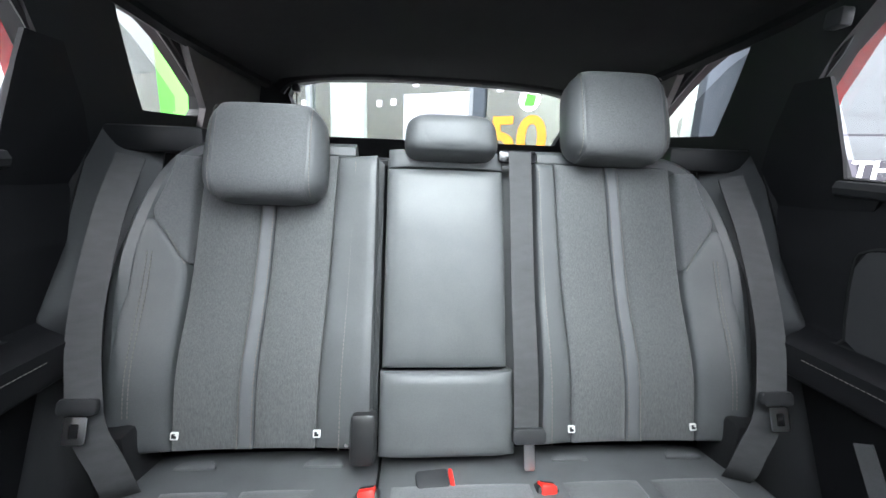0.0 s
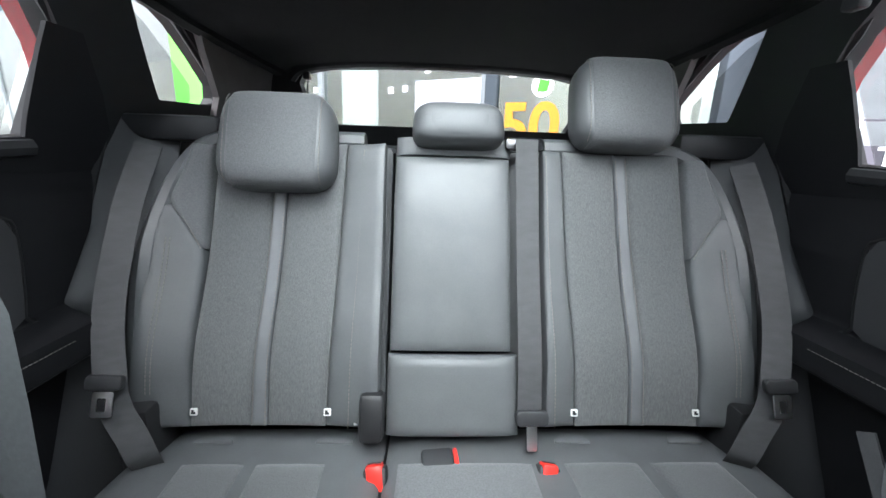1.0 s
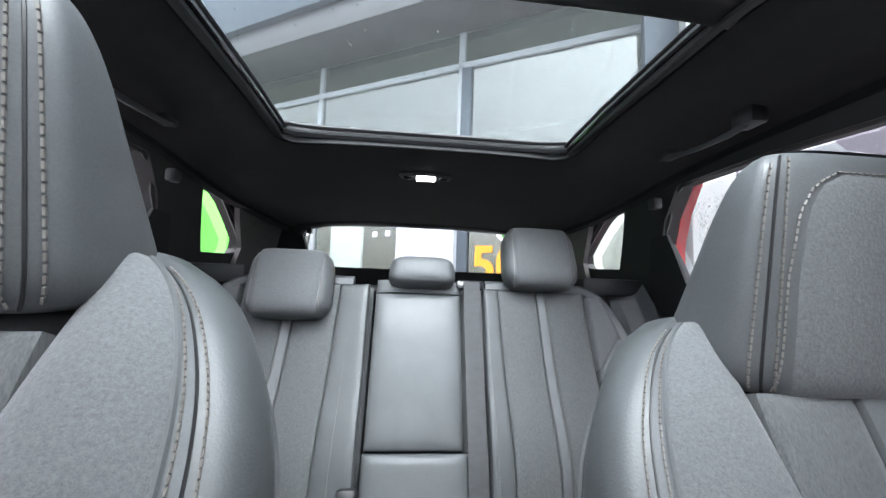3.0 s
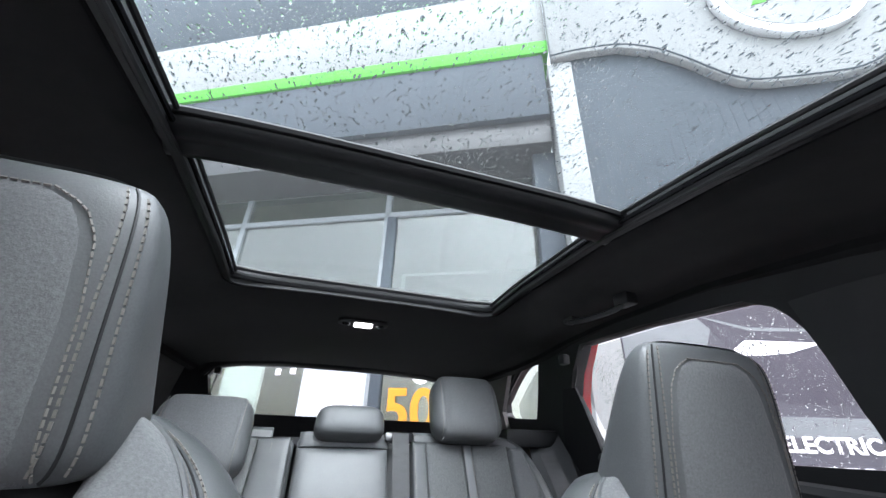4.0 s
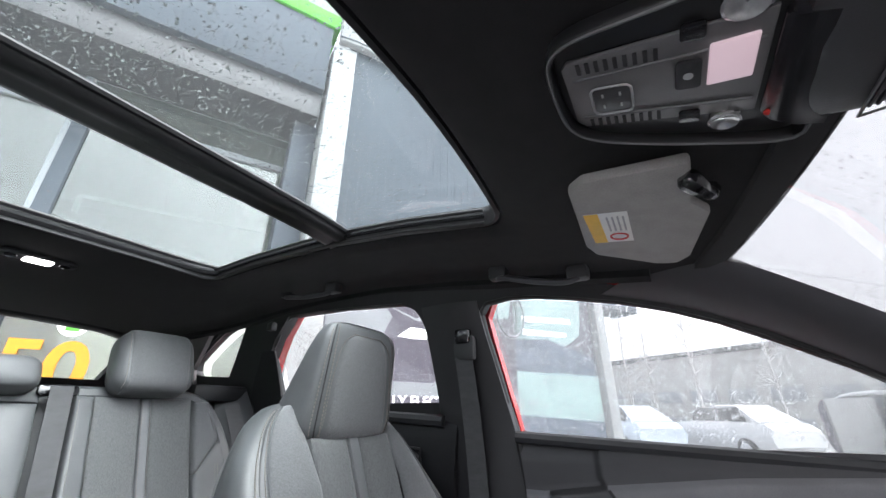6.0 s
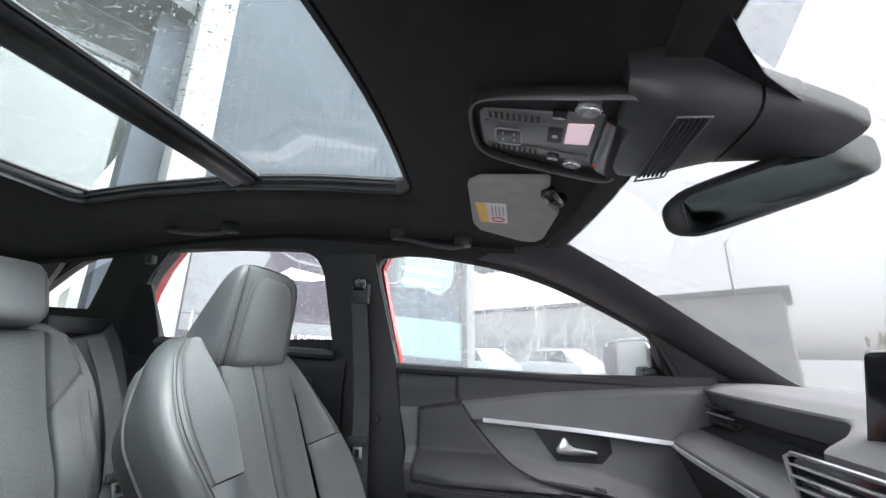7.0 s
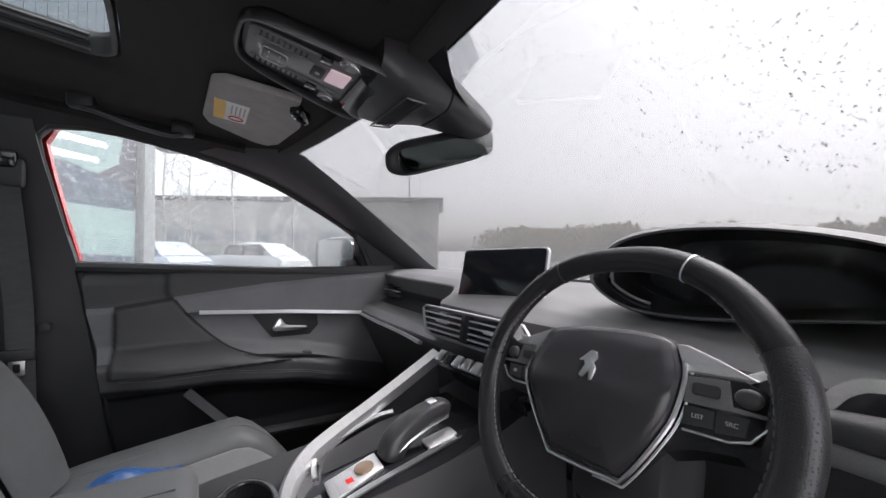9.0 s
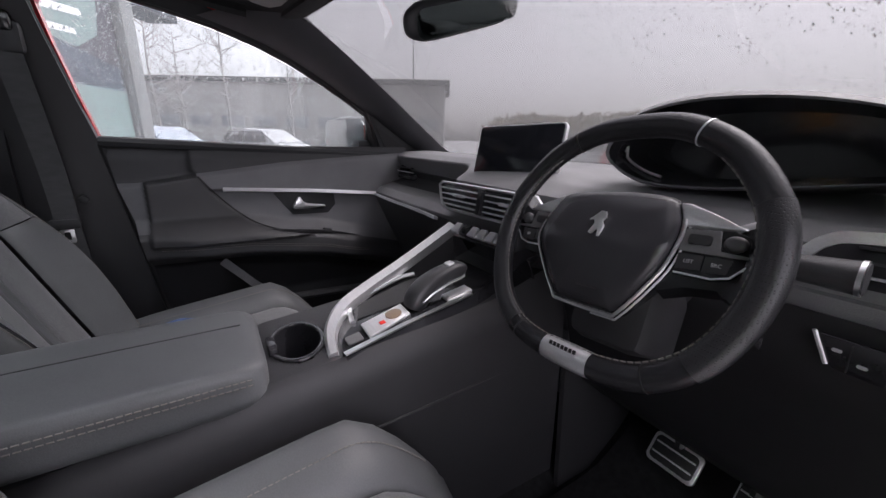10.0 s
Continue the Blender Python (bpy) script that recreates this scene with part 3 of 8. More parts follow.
part("black_border", sheet(frit_point, 10, 14, 0.001), GLOSS, shield, "black printed border round the mirror neck")
dots = part("dotted_patch", sheet(dot_point, 6, 8, 0.0008), glass("dotted_screen_print", (0.72, 0.73, 0.74), gloss=0.3), shield, "grey dotted print beside the mirror neck")
dots.visible_shadow = False
for side, word in ((1, "left"), (-1, "right")):
    inner_edge = smooth_line([(0.715, -0.22, 1.02), (0.702, -0.13, 1.072), (0.682, -0.055, 1.122), (0.640, 0.09, 1.218), (0.600, 0.240, 1.316), (0.570, 0.346, 1.380), (0.558, 0.398, 1.412), (0.580, 0.480, 1.438)], 5)
    outer_edge = smooth_line([(0.765, -0.10, 1.02), (0.757, -0.03, 1.060), (0.752, 0.045, 1.105), (0.735, 0.175, 1.186), (0.712, 0.310, 1.268), (0.694, 0.430, 1.326), (0.680, 0.520, 1.360), (0.668, 0.640, 1.392)], 5)
    rings = []
    for p, q in zip(inner_edge, outer_edge):
        face_in = [p.lerp(q, k) + Vector((-0.80, 0.35, -0.30)) * (0.016 * math.sin(math.pi * k) ** 0.7) for k in np.linspace(0, 1, 9)]
        face_out = [p.lerp(q, k) + Vector((0.014, -0.010, 0.006)) for k in (1.0, 0.5, 0.06)]
        rings.append([Vector((side * v.x, v.y, v.z)) for v in face_in + face_out])
    solo("pillar_" + word, loft(rings), PILLAR, "dark grey windscreen pillar trim", "pillar trim", "structure")
header = smooth_line([(x, y + 0.012, z - 0.004) for x, y, z in SCREEN_TOP], 5)
solo("trim_header", sweep(header, [(0.03, 0.008), (0.0, 0.012), (-0.02, 0.006), (-0.02, -0.004), (0.0, -0.008), (0.03, -0.004)]), HEADLINER, "black edge of the headliner above the windscreen", "headliner edge", "structure")

# tail end: rear window, its surround and the load cover
tail = thing("tailgate", "black trimmed tailgate with a wide shallow window", "tailgate", (0, 2.7, 1.0), kind="structure")
REAR_HOLE_XZ = [(-0.50, 1.262), (-0.525, 1.33), (-0.54, 1.40), (-0.515, 1.435), (-0.42, 1.452), (-0.2, 1.462), (0, 1.465), (0.2, 1.462), (0.42, 1.452), (0.515, 1.435), (0.54, 1.40), (0.525, 1.33), (0.50, 1.262)]


def rear_wall(outer, holes, y, th, lean=0.5):
    bm = bmesh.new()
    edges = []
    for loop in (outer, *holes):
        vs = [bm.verts.new((x, 0, z)) for x, z in loop]
        edges += [bm.edges.new((vs[i], vs[(i + 1) % len(vs)])) for i in range(len(vs))]
    bmesh.ops.triangle_fill(bm, use_beauty=True, edges=edges, normal=(0, 1, 0))
    ext = bmesh.ops.extrude_face_region(bm, geom=bm.faces[:], use_keep_orig=True)
    far = {v for v in ext["geom"] if isinstance(v, bmesh.types.BMVert)}
    for v in bm.verts:
        v.co.y = y - lean * (v.co.z - 1.46) + (th if v in far else 0)
    return bm


part("surround", rear_wall([(-0.76, 0.4), (-0.76, 1.1), (-0.70, 1.3), (-0.62, 1.52), (0.62, 1.52), (0.70, 1.3), (0.76, 1.1), (0.76, 0.4)], [REAR_HOLE_XZ], 2.60, 0.05), PLASTIC, tail)
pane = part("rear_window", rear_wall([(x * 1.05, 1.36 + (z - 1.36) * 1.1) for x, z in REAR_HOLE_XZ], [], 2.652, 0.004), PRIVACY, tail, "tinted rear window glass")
part("header_bar", sweep(smooth_line([(-0.56, 2.60, 1.41), (-0.5, 2.585, 1.45), (-0.3, 2.575, 1.472), (0, 2.57, 1.478), (0.3, 2.575, 1.472), (0.5, 2.585, 1.45), (0.56, 2.60, 1.41)], 6), circle(0.02, 8)), RUBBER, tail)
part("brake_light", box((-0.165, 2.565, 1.455), (0.165, 2.60, 1.475), 0.004), PALE_TRIM, tail, "grey high brake light cover")
for side in (1, -1):
    part("clip", box((side * 0.50 - 0.012, 2.58, 1.405), (side * 0.50 + 0.012, 2.61, 1.432), 0.005), RUBBER, tail)
    part("cord", tube([(side * 0.50, 2.60, 1.405), (side * 0.515, 2.63, 1.33), (side * 0.52, 2.66, 1.25)], 0.0025, 5), RUBBER, tail)
    solo("pillar_rear", plate([(2.12, 1.462), (2.31, 1.30), (2.31, 1.15), (2.75, 1.15), (2.62, 1.46)], [], lambda z: wall_x(z) - 0.02, 0.018, [1.2, 1.3, 1.4], side), PALE_TRIM, "pale grey trim of the rear roof pillar", "pillar trim", "structure")
    solo("ledge", box((side * 0.52, 1.98, 1.17), (side * 0.73, 2.6, 1.225), 0.012), PLASTIC, "black ledge below the quarter window", "side ledge", "structure")
solo("load_cover", sheet(lambda u, v: Vector((lerp(-0.56, 0.56, u), lerp(2.0, 2.70, v), 1.165 + 0.01 * math.sin(9 * v) + 0.01 * u)), 10, 8, 0.01), PLASTIC, "black load cover behind the rear seats", "load cover")

# ---- rear bench ----
RB = axes((0, 1.775, 0.60), (1, 0, 0), (0, 0.344, 0.939))
bench = thing("rear_bench", "grey cloth and black leather three-seat rear bench", "rear bench", (0, 1.7, 0.45))


def rb(x, v, d):
    return RB @ Vector((x, v, d))


def rear_d(cx):
    """Depth of an outer seat back: dished between its side bolsters."""
    return lambda x, v: 0.030 + 0.026 * (abs(x - cx) / 0.22) ** 2.5 + 0.022 * math.exp(-((v - 0.16) / 0.12) ** 2)


for side in (-1, 1):
    cx = side * 0.375
    d = rear_d(cx)
    sgn = (lambda a, b: (a, b)) if side > 0 else (lambda a, b: (-b, -a))
    seat = part("seat_back", pad(RB, lambda v: sgn(0.115 if side > 0 else 0.14, 0.62 - 0.05 * step(0.35, 0.60, v))[0], lambda v: sgn(0.115 if side > 0 else 0.14, 0.62 - 0.05 * step(0.35, 0.60, v))[1], 0.015, 0.615, lambda x, v: 0.0, 0.02, 0.10), LEATHER, bench, "black leather seat back")

    def edge(a0, a1):
        """A seam that runs from a0 at the bottom to a1 at the top, measured from the car's middle."""
        return lambda v: side * lerp(a0, a1, min(1.0, max(0.0, v / 0.6)))
    rows = [("cloth_panel", 0.253, 0.235, 0.365, 0.352, CLOTH, 0.007), ("strip", 0.367, 0.354, 0.396, 0.380, STRIP, 0.005), ("cloth_panel", 0.398, 0.382, 0.508, 0.500, CLOTH, 0.007), ("inner_bolster", 0.145 if side < 0 else 0.185, 0.15 if side < 0 else 0.19, 0.251, 0.233, LEATHER, 0.012)]
    for nm, a0, a1, b0, b1, mt, puff in rows:
        lo, hi = edge(a0, a1), edge(b0, b1)
        if side < 0:
            lo, hi = hi, lo
        part(nm, pad(RB, lo, hi, 0.02, 0.60, d, puff, 0.03, 10, 22), mt, seat, "grey melange cloth panel" if mt is CLOTH else "")

    def seam(v):
        """The slanting seam between bolster and shoulder."""
        return 0.511 + 0.062 * max(0.0, min(1.0, (v - 0.365) / 0.085))

    def rim_x(v):
        return 0.607 - 0.055 * step(0.36, 0.60, v)
    for nm, inner_x, outer_x, v0, v1, mt, lab in (("outer_bolster", lambda v: seam(v), rim_x, 0.02, 0.455, LEATHER, "black leather side bolster"), ("shoulder_panel", lambda v: 0.511, lambda v: min(seam(v) + 0.003 + 0.3 * max(0.0, v - 0.45), rim_x(v)), 0.368, 0.588, CLOTH_PLAIN, "plain grey cloth shoulder panel")):
        lo, hi = (lambda v: side * inner_x(v)), (lambda v: side * outer_x(v))
        if side < 0:
            lo, hi = hi, lo
        part(nm, pad(RB, lo, hi, v0, v1, lambda x, v: d(x, v) + 0.003, 0.010, 0.05, 10, 24), mt, seat, lab)
    part("edge_roll", tube(smooth_line([rb(side * 0.612, 0.06, 0.035), rb(side * 0.615, 0.3, 0.045), rb(side * 0.605, 0.42, 0.035), rb(side * 0.575, 0.54, 0.015), rb(side * 0.52, 0.605, 0.0), rb(side * 0.40, 0.615, 0.0), rb(side * 0.2, 0.615, 0.0)], 6), 0.024, 8), LEATHER, seat)
    n_up = (0, -0.94, 0.34)
    lines = [[rb(side * lerp(0.369, 0.356, k), 0.6 * k, d(side * 0.37, 0.6 * k) + 0.001) for k in np.linspace(0.04, 0.97, 24)],
             [rb(side * lerp(0.394, 0.378, k), 0.6 * k, d(side * 0.39, 0.6 * k) + 0.001) for k in np.linspace(0.04, 0.97, 24)],
             [rb(side * 0.57, v, d(side * 0.57, v) + 0.0045) for v in np.linspace(0.09, 0.39, 20)],
             [rb(side * 0.578, v, d(side * 0.578, v) + 0.0035) for v in np.linspace(0.09, 0.39, 20)],
             [rb(side * lerp(0.205, 0.195, k), 0.6 * k, d(side * 0.205, 0.6 * k) + 0.0005) for k in np.linspace(0.04, 0.97, 24)],
             [rb(side * lerp(0.565, 0.512, k), lerp(0.45, 0.365, k), d(side * 0.53, 0.4) + 0.006) for k in np.linspace(0, 1, 8)]]
    for p in lines:
        part("stitching", stitches(p, n_up, 0.008, 0.0055, 0.0011), THREAD, seat, smooth=False)
    for ix in (0.246, 0.500):
        tag = part("anchor_label", prism(rounded(0.014, 0.014, 0.002), RB @ Matrix.Translation((side * ix, 0.050, d(side * ix, 0.05) - 0.001)), 0.003, 0.0006), WHITE_LABEL, seat, "white child-seat anchor label")
        part("print", prism([(-0.004, -0.004), (0.004, -0.004), (0.004, 0.0), (0.0, 0.001), (0.002, 0.004), (-0.004, 0.004)], RB @ Matrix.Translation((side * ix, 0.050, d(side * ix, 0.05) + 0.0022)), 0.0008), RUBBER, tag)
    part("side_hinge_cover", join(box((side * 0.588 - 0.032, 1.705, 0.54), (side * 0.588 + 0.032, 1.80, 0.694), 0.012), box((side * 0.588 - 0.024, 1.698, 0.60), (side * 0.588 + 0.024, 1.72, 0.675), 0.006)), HINGE, bench, "black plastic hinge cover")

mid = part("centre_back", pad(RB, lambda v: -0.132, lambda v: 0.12, 0.015, 0.61, lambda x, v: 0.008, 0.01, 0.09), LEATHER, bench, "black leather centre seat back")
part("folding_armrest", pad(RB, lambda v: -0.129, lambda v: 0.117, 0.168, 0.578, lambda x, v: 0.058 - 0.004 * abs(x / 0.12) ** 3 - 0.012 * step(0.45, 0.58, v), 0.013, 0.04, 14, 20, 8, 9), LEATHER, mid, "smooth black leather folded-up armrest")
part("lower_cushion", pad(RB, lambda v: -0.132, lambda v: 0.132, 0.005, 0.162, lambda x, v: 0.066 - 0.004 * abs(x / 0.12) ** 3, 0.02, 0.05, 14, 12, 4, 7), LEATHER, mid)
part("top_cushion", pad(RB, lambda v: -0.128, lambda v: 0.12, 0.58, 0.622, lambda x, v: 0.038, 0.014, 0.05, 12, 8), LEATHER, mid)
part("latch_cover", box((-0.024, -0.046, -0.02), (0.024, 0.046, 0.028), 0.012, RB @ Matrix.Translation((-0.157, 0.048, 0.058))), HINGE, mid, "black plastic hinge cover")
for sx in (-0.19, -0.122):
    part("hinge_pin", box((sx - 0.004, -0.03, 0.0), (sx + 0.004, 0.03, 0.04), 0.002, RB @ Matrix.Translation((0, 0.055, 0.01))), ALU, mid)

# headrests of the bench
for cx, v0, w, h, lab in ((-0.366, 0.588, 0.24, 0.20, "lowered grey cloth headrest"), (0.362, 0.697, 0.236, 0.20, "raised grey cloth headrest")):
    hm = RB @ Matrix.Translation((cx, v0, 0.055))
    hr = part("headrest", cushion(hm, w, h, 0.105, 5, 4.5, 3.0, 22, 0.06), LEATHER, bench, lab)
    def hd(x, v):
        return 0.0525 * max(0.02, 1 - abs(2 * x / w) ** 5 - abs(2 * v / h) ** 4.5) ** (1 / 3)
    part("headrest_cloth", pad(hm, lambda v: -w * 0.36, lambda v: w * 0.36, -h * 0.485, h * 0.47, lambda x, v: hd(x, v) + 0.004, 0.004, 0.02, 14, 22, 9, 9), CLOTH_PLAIN, hr, "grey cloth headrest face")
    for sx in (-1, 1):
        part("stitching", stitches([hm @ Vector((sx * w * 0.385, v, hd(w * 0.385, v) + 0.0025)) for v in np.linspace(-h * 0.45, h * 0.44, 24)], (0, -0.94, 0.34), 0.008, 0.0055, 0.0011), THREAD, hr, smooth=False)
        part("post", tube([hm @ Vector((sx * 0.06, -h * 0.3, -0.045)), hm @ Vector((sx * 0.06, -h * 0.5 - 0.08, -0.075))], 0.006, 8), CHROME, hr)
hm = RB @ Matrix.Translation((0.003, 0.637, 0.050))
hr = part("centre_headrest", cushion(hm, 0.20, 0.088, 0.10, 5, 4, 3, 20, 0.06), LEATHER, bench, "small black leather centre headrest")
part("headrest_face", pad(hm, lambda v: -0.066, lambda v: 0.066, -0.034, 0.034, lambda x, v: 0.052 - 0.010 * abs(x / 0.1) ** 3 - 0.014 * abs(v / 0.044) ** 3, 0.004, 0.02), LEATHER, hr)

# bench cushions
CU = axes_up((0, 1.815, 0.572), (1, 0, 0), (0, -1, 0.07))
seat_l = part("seat_cushion", pad(CU, lambda v: -0.60, lambda v: -0.134, 0.0, 0.57, lambda x, v: 0.012 + 0.012 * step(0.02, 0.16, v), 0.02, 0.14), LEATHER, bench, "black leather seat cushion")
seat_r = part("seat_cushion", pad(CU, lambda v: -0.128, lambda v: 0.60, 0.0, 0.57, lambda x, v: 0.012 + 0.012 * step(0.02, 0.16, v), 0.02, 0.14, 18), LEATHER, bench, "black leather seat cushion")
for par, lo, hi, mt in ((seat_l, (-0.50, -0.46), (-0.385, -0.36), CLOTH), (seat_l, (-0.365, -0.34), (-0.245, -0.21), CLOTH), (seat_r, (0.205, 0.21), (0.345, 0.36), CLOTH), (seat_r, (0.365, 0.39), (0.50, 0.53), CLOTH), (seat_r, (-0.10, -0.11), (0.15, 0.14), CLOTH_PLAIN)):
    part("cloth_panel", pad(CU, lambda v: lerp(lo[0], lo[1], v / 0.5), lambda v: lerp(hi[0], hi[1], v / 0.5), 0.135, 0.53, lambda x, v: 0.030, 0.008, 0.03), mt, par, "grey cloth seat panel")
for px, par in ((-0.47, seat_l), (-0.235, seat_l), (0.25, seat_r), (0.49, seat_r)):
    part("anchor_flap", prism([(0.038 * math.cos(a), -0.026 * math.sin(a)) for a in np.linspace(0, math.pi, 10)], CU @ Matrix.Translation((px, 0.072, 0.012)), 0.008, 0.003), LEATHER, par)


def buckle(px, py, pz, tilt, group):
    b = thing("belt_buckle", "black seat-belt buckle with a bright red button", "belt buckle", (px, py, pz - 0.05), group)
    m = Matrix.Translation((px, py, pz)) @ Euler((radians(-28), radians(tilt), 0)).to_matrix().to_4x4()
    part("housing", box((-0.021, -0.014, -0.06), (0.021, 0.014, 0.015), 0.006, m), PLASTIC, b)
    part("button", box((-0.015, -0.017, -0.024), (0.015, 0.012, 0.020), 0.005, m), BUCKLE_RED, b, "bright red release button")
    part("slot", box((-0.012, -0.0045, 0.0195), (0.012, 0.0045, 0.0212), 0.001, m), RUBBER, b)


for px, tilt in ((-0.142, -8), (0.172, 10)):
    buckle(px, 1.665, 0.595, tilt, "rear belt buckles")
flat = thing("belt_buckle", "black seat-belt buckle lying flat with a red edge", "belt buckle", (0.0, 1.69, 0.59), "rear belt buckles")
part("housing", box((-0.06, -0.02, 0.0), (0.0, 0.02, 0.022), 0.006, Matrix.Translation((0.0, 1.695, 0.592)) @ Euler((0.15, 0, 0.1)).to_matrix().to_4x4()), PLASTIC, flat)
part("button", box((0.0005, -0.019, 0.002), (0.009, 0.019, 0.021), 0.004, Matrix.Translation((0.0, 1.695, 0.592)) @ Euler((0.15, 0, 0.1)).to_matrix().to_4x4()), BUCKLE_RED, flat)

STRAP = [(-0.024, -0.0008), (0.024, -0.0008), (0.024, 0.0008), (-0.024, 0.0008)]


def strap(path, facing, mat=BELT):
    pts = smooth_line(path, 8)
    return sweep(pts, STRAP, up=facing)



def door_line(z):
    """Where the rear doorway ends, towards the tail."""
    return along([(0.42, 1.60), (0.58, 1.668), (0.79, 1.775), (0.835, 1.768), (0.86, 1.768), (1.01, 1.868), (1.18, 1.955), (1.24, 1.975)], z)


# rear belts
for side in (-1, 1):
    belt = thing("seat_belt", "black webbing rear seat belt with a chrome tongue", "seat belt", (side * 0.63, 1.75, 0.55), "rear seat belts")
    part("webbing", strap([(side * 0.635, 1.93, 1.16), (side * 0.645, 1.86, 1.04), (side * 0.632, 1.765, 0.88), (side * 0.604, 1.705, 0.765), (side * 0.590, 1.688, 0.715), (side * 0.560, 1.675, 0.665), (side * 0.546, 1.672, 0.625), (side * 0.552, 1.690, 0.585)], (side * -0.4, -1, 0.2)), BELT, belt)
    m = axes((side * 0.602, 1.692, 0.748), (1, 0, 0), (0, 0.35, 0.93))
    tongue = part("tongue", prism(rounded(0.062, 0.026, 0.008), m @ Matrix.Translation((0, 0.014, 0)), 0.012, 0.004), PLASTIC, belt, "black plastic tongue grip")
    part("tongue_plate", prism(rounded(0.034, 0.042, 0.004), m @ Matrix.Translation((0, -0.022, 0.006)), 0.003, 0.0008), CHROME, tongue, "chrome tongue plate")
    part("slot", prism(rounded(0.014, 0.022, 0.002), m @ Matrix.Translation((0, -0.022, 0.0085)), 0.0015), RUBBER, tongue)
belt = thing("seat_belt", "black webbing centre belt hanging down the seat back", "seat belt", (0.155, 1.77, 0.62), "rear seat belts")
part("webbing", sweep([rb(0.150, v, 0.058 + 0.012 * math.exp(-((v - 0.16) / 0.12) ** 2)) for v in np.linspace(0.055, 0.615, 20)], STRAP, up=(0, -0.94, 0.34)), BELT, belt)
m = RB @ Matrix.Translation((0.150, 0.05, 0.074))
tongue = part("tongue", prism(rounded(0.064, 0.030, 0.010), m, 0.014, 0.005), PLASTIC, belt, "black tongue grip")
part("tongue_plate", prism(rounded(0.020, 0.050, 0.004), m @ Matrix.Translation((0.0, -0.036, 0.004)), 0.003, 0.0008), CHROME, tongue, "chrome tongue plate")
part("bezel", prism(rounded(0.085, 0.03, 0.01), RB @ Matrix.Translation((0.150, 0.612, 0.03)), 0.012, 0.004), GLOSS, belt)
for side in (-1, 1):
    # trim between the bench and the rear door
    solo("trim_bench_side", layered(lambda u, v: Vector((side * (lerp(0.742, 0.625, u ** 1.4) - 0.020 * math.sin(math.pi * u)), lerp(door_line(lerp(0.42, 1.22, v)), 1.72 + 0.40 * (lerp(0.42, 1.22, v) - 0.42), u), lerp(0.42, 1.22, v))), 12, 36, (side * 0.01, 0.02, 0)), SIDE_TRIM, "smooth grey plastic trim beside the rear seat", "side trim", "structure")
    solo("trim_door_seal", tube(smooth_line([(side * 0.738, door_line(z) - 0.008, z) for z in np.linspace(0.42, 1.22, 16)], 3), 0.011, 8), RUBBER, "black rubber seal of the rear doorway", "door seal", "structure")

# ---- front seats ----


material_piping = material("grey_piping", (0.085, 0.088, 0.09), rough=0.45, vary=0.08)


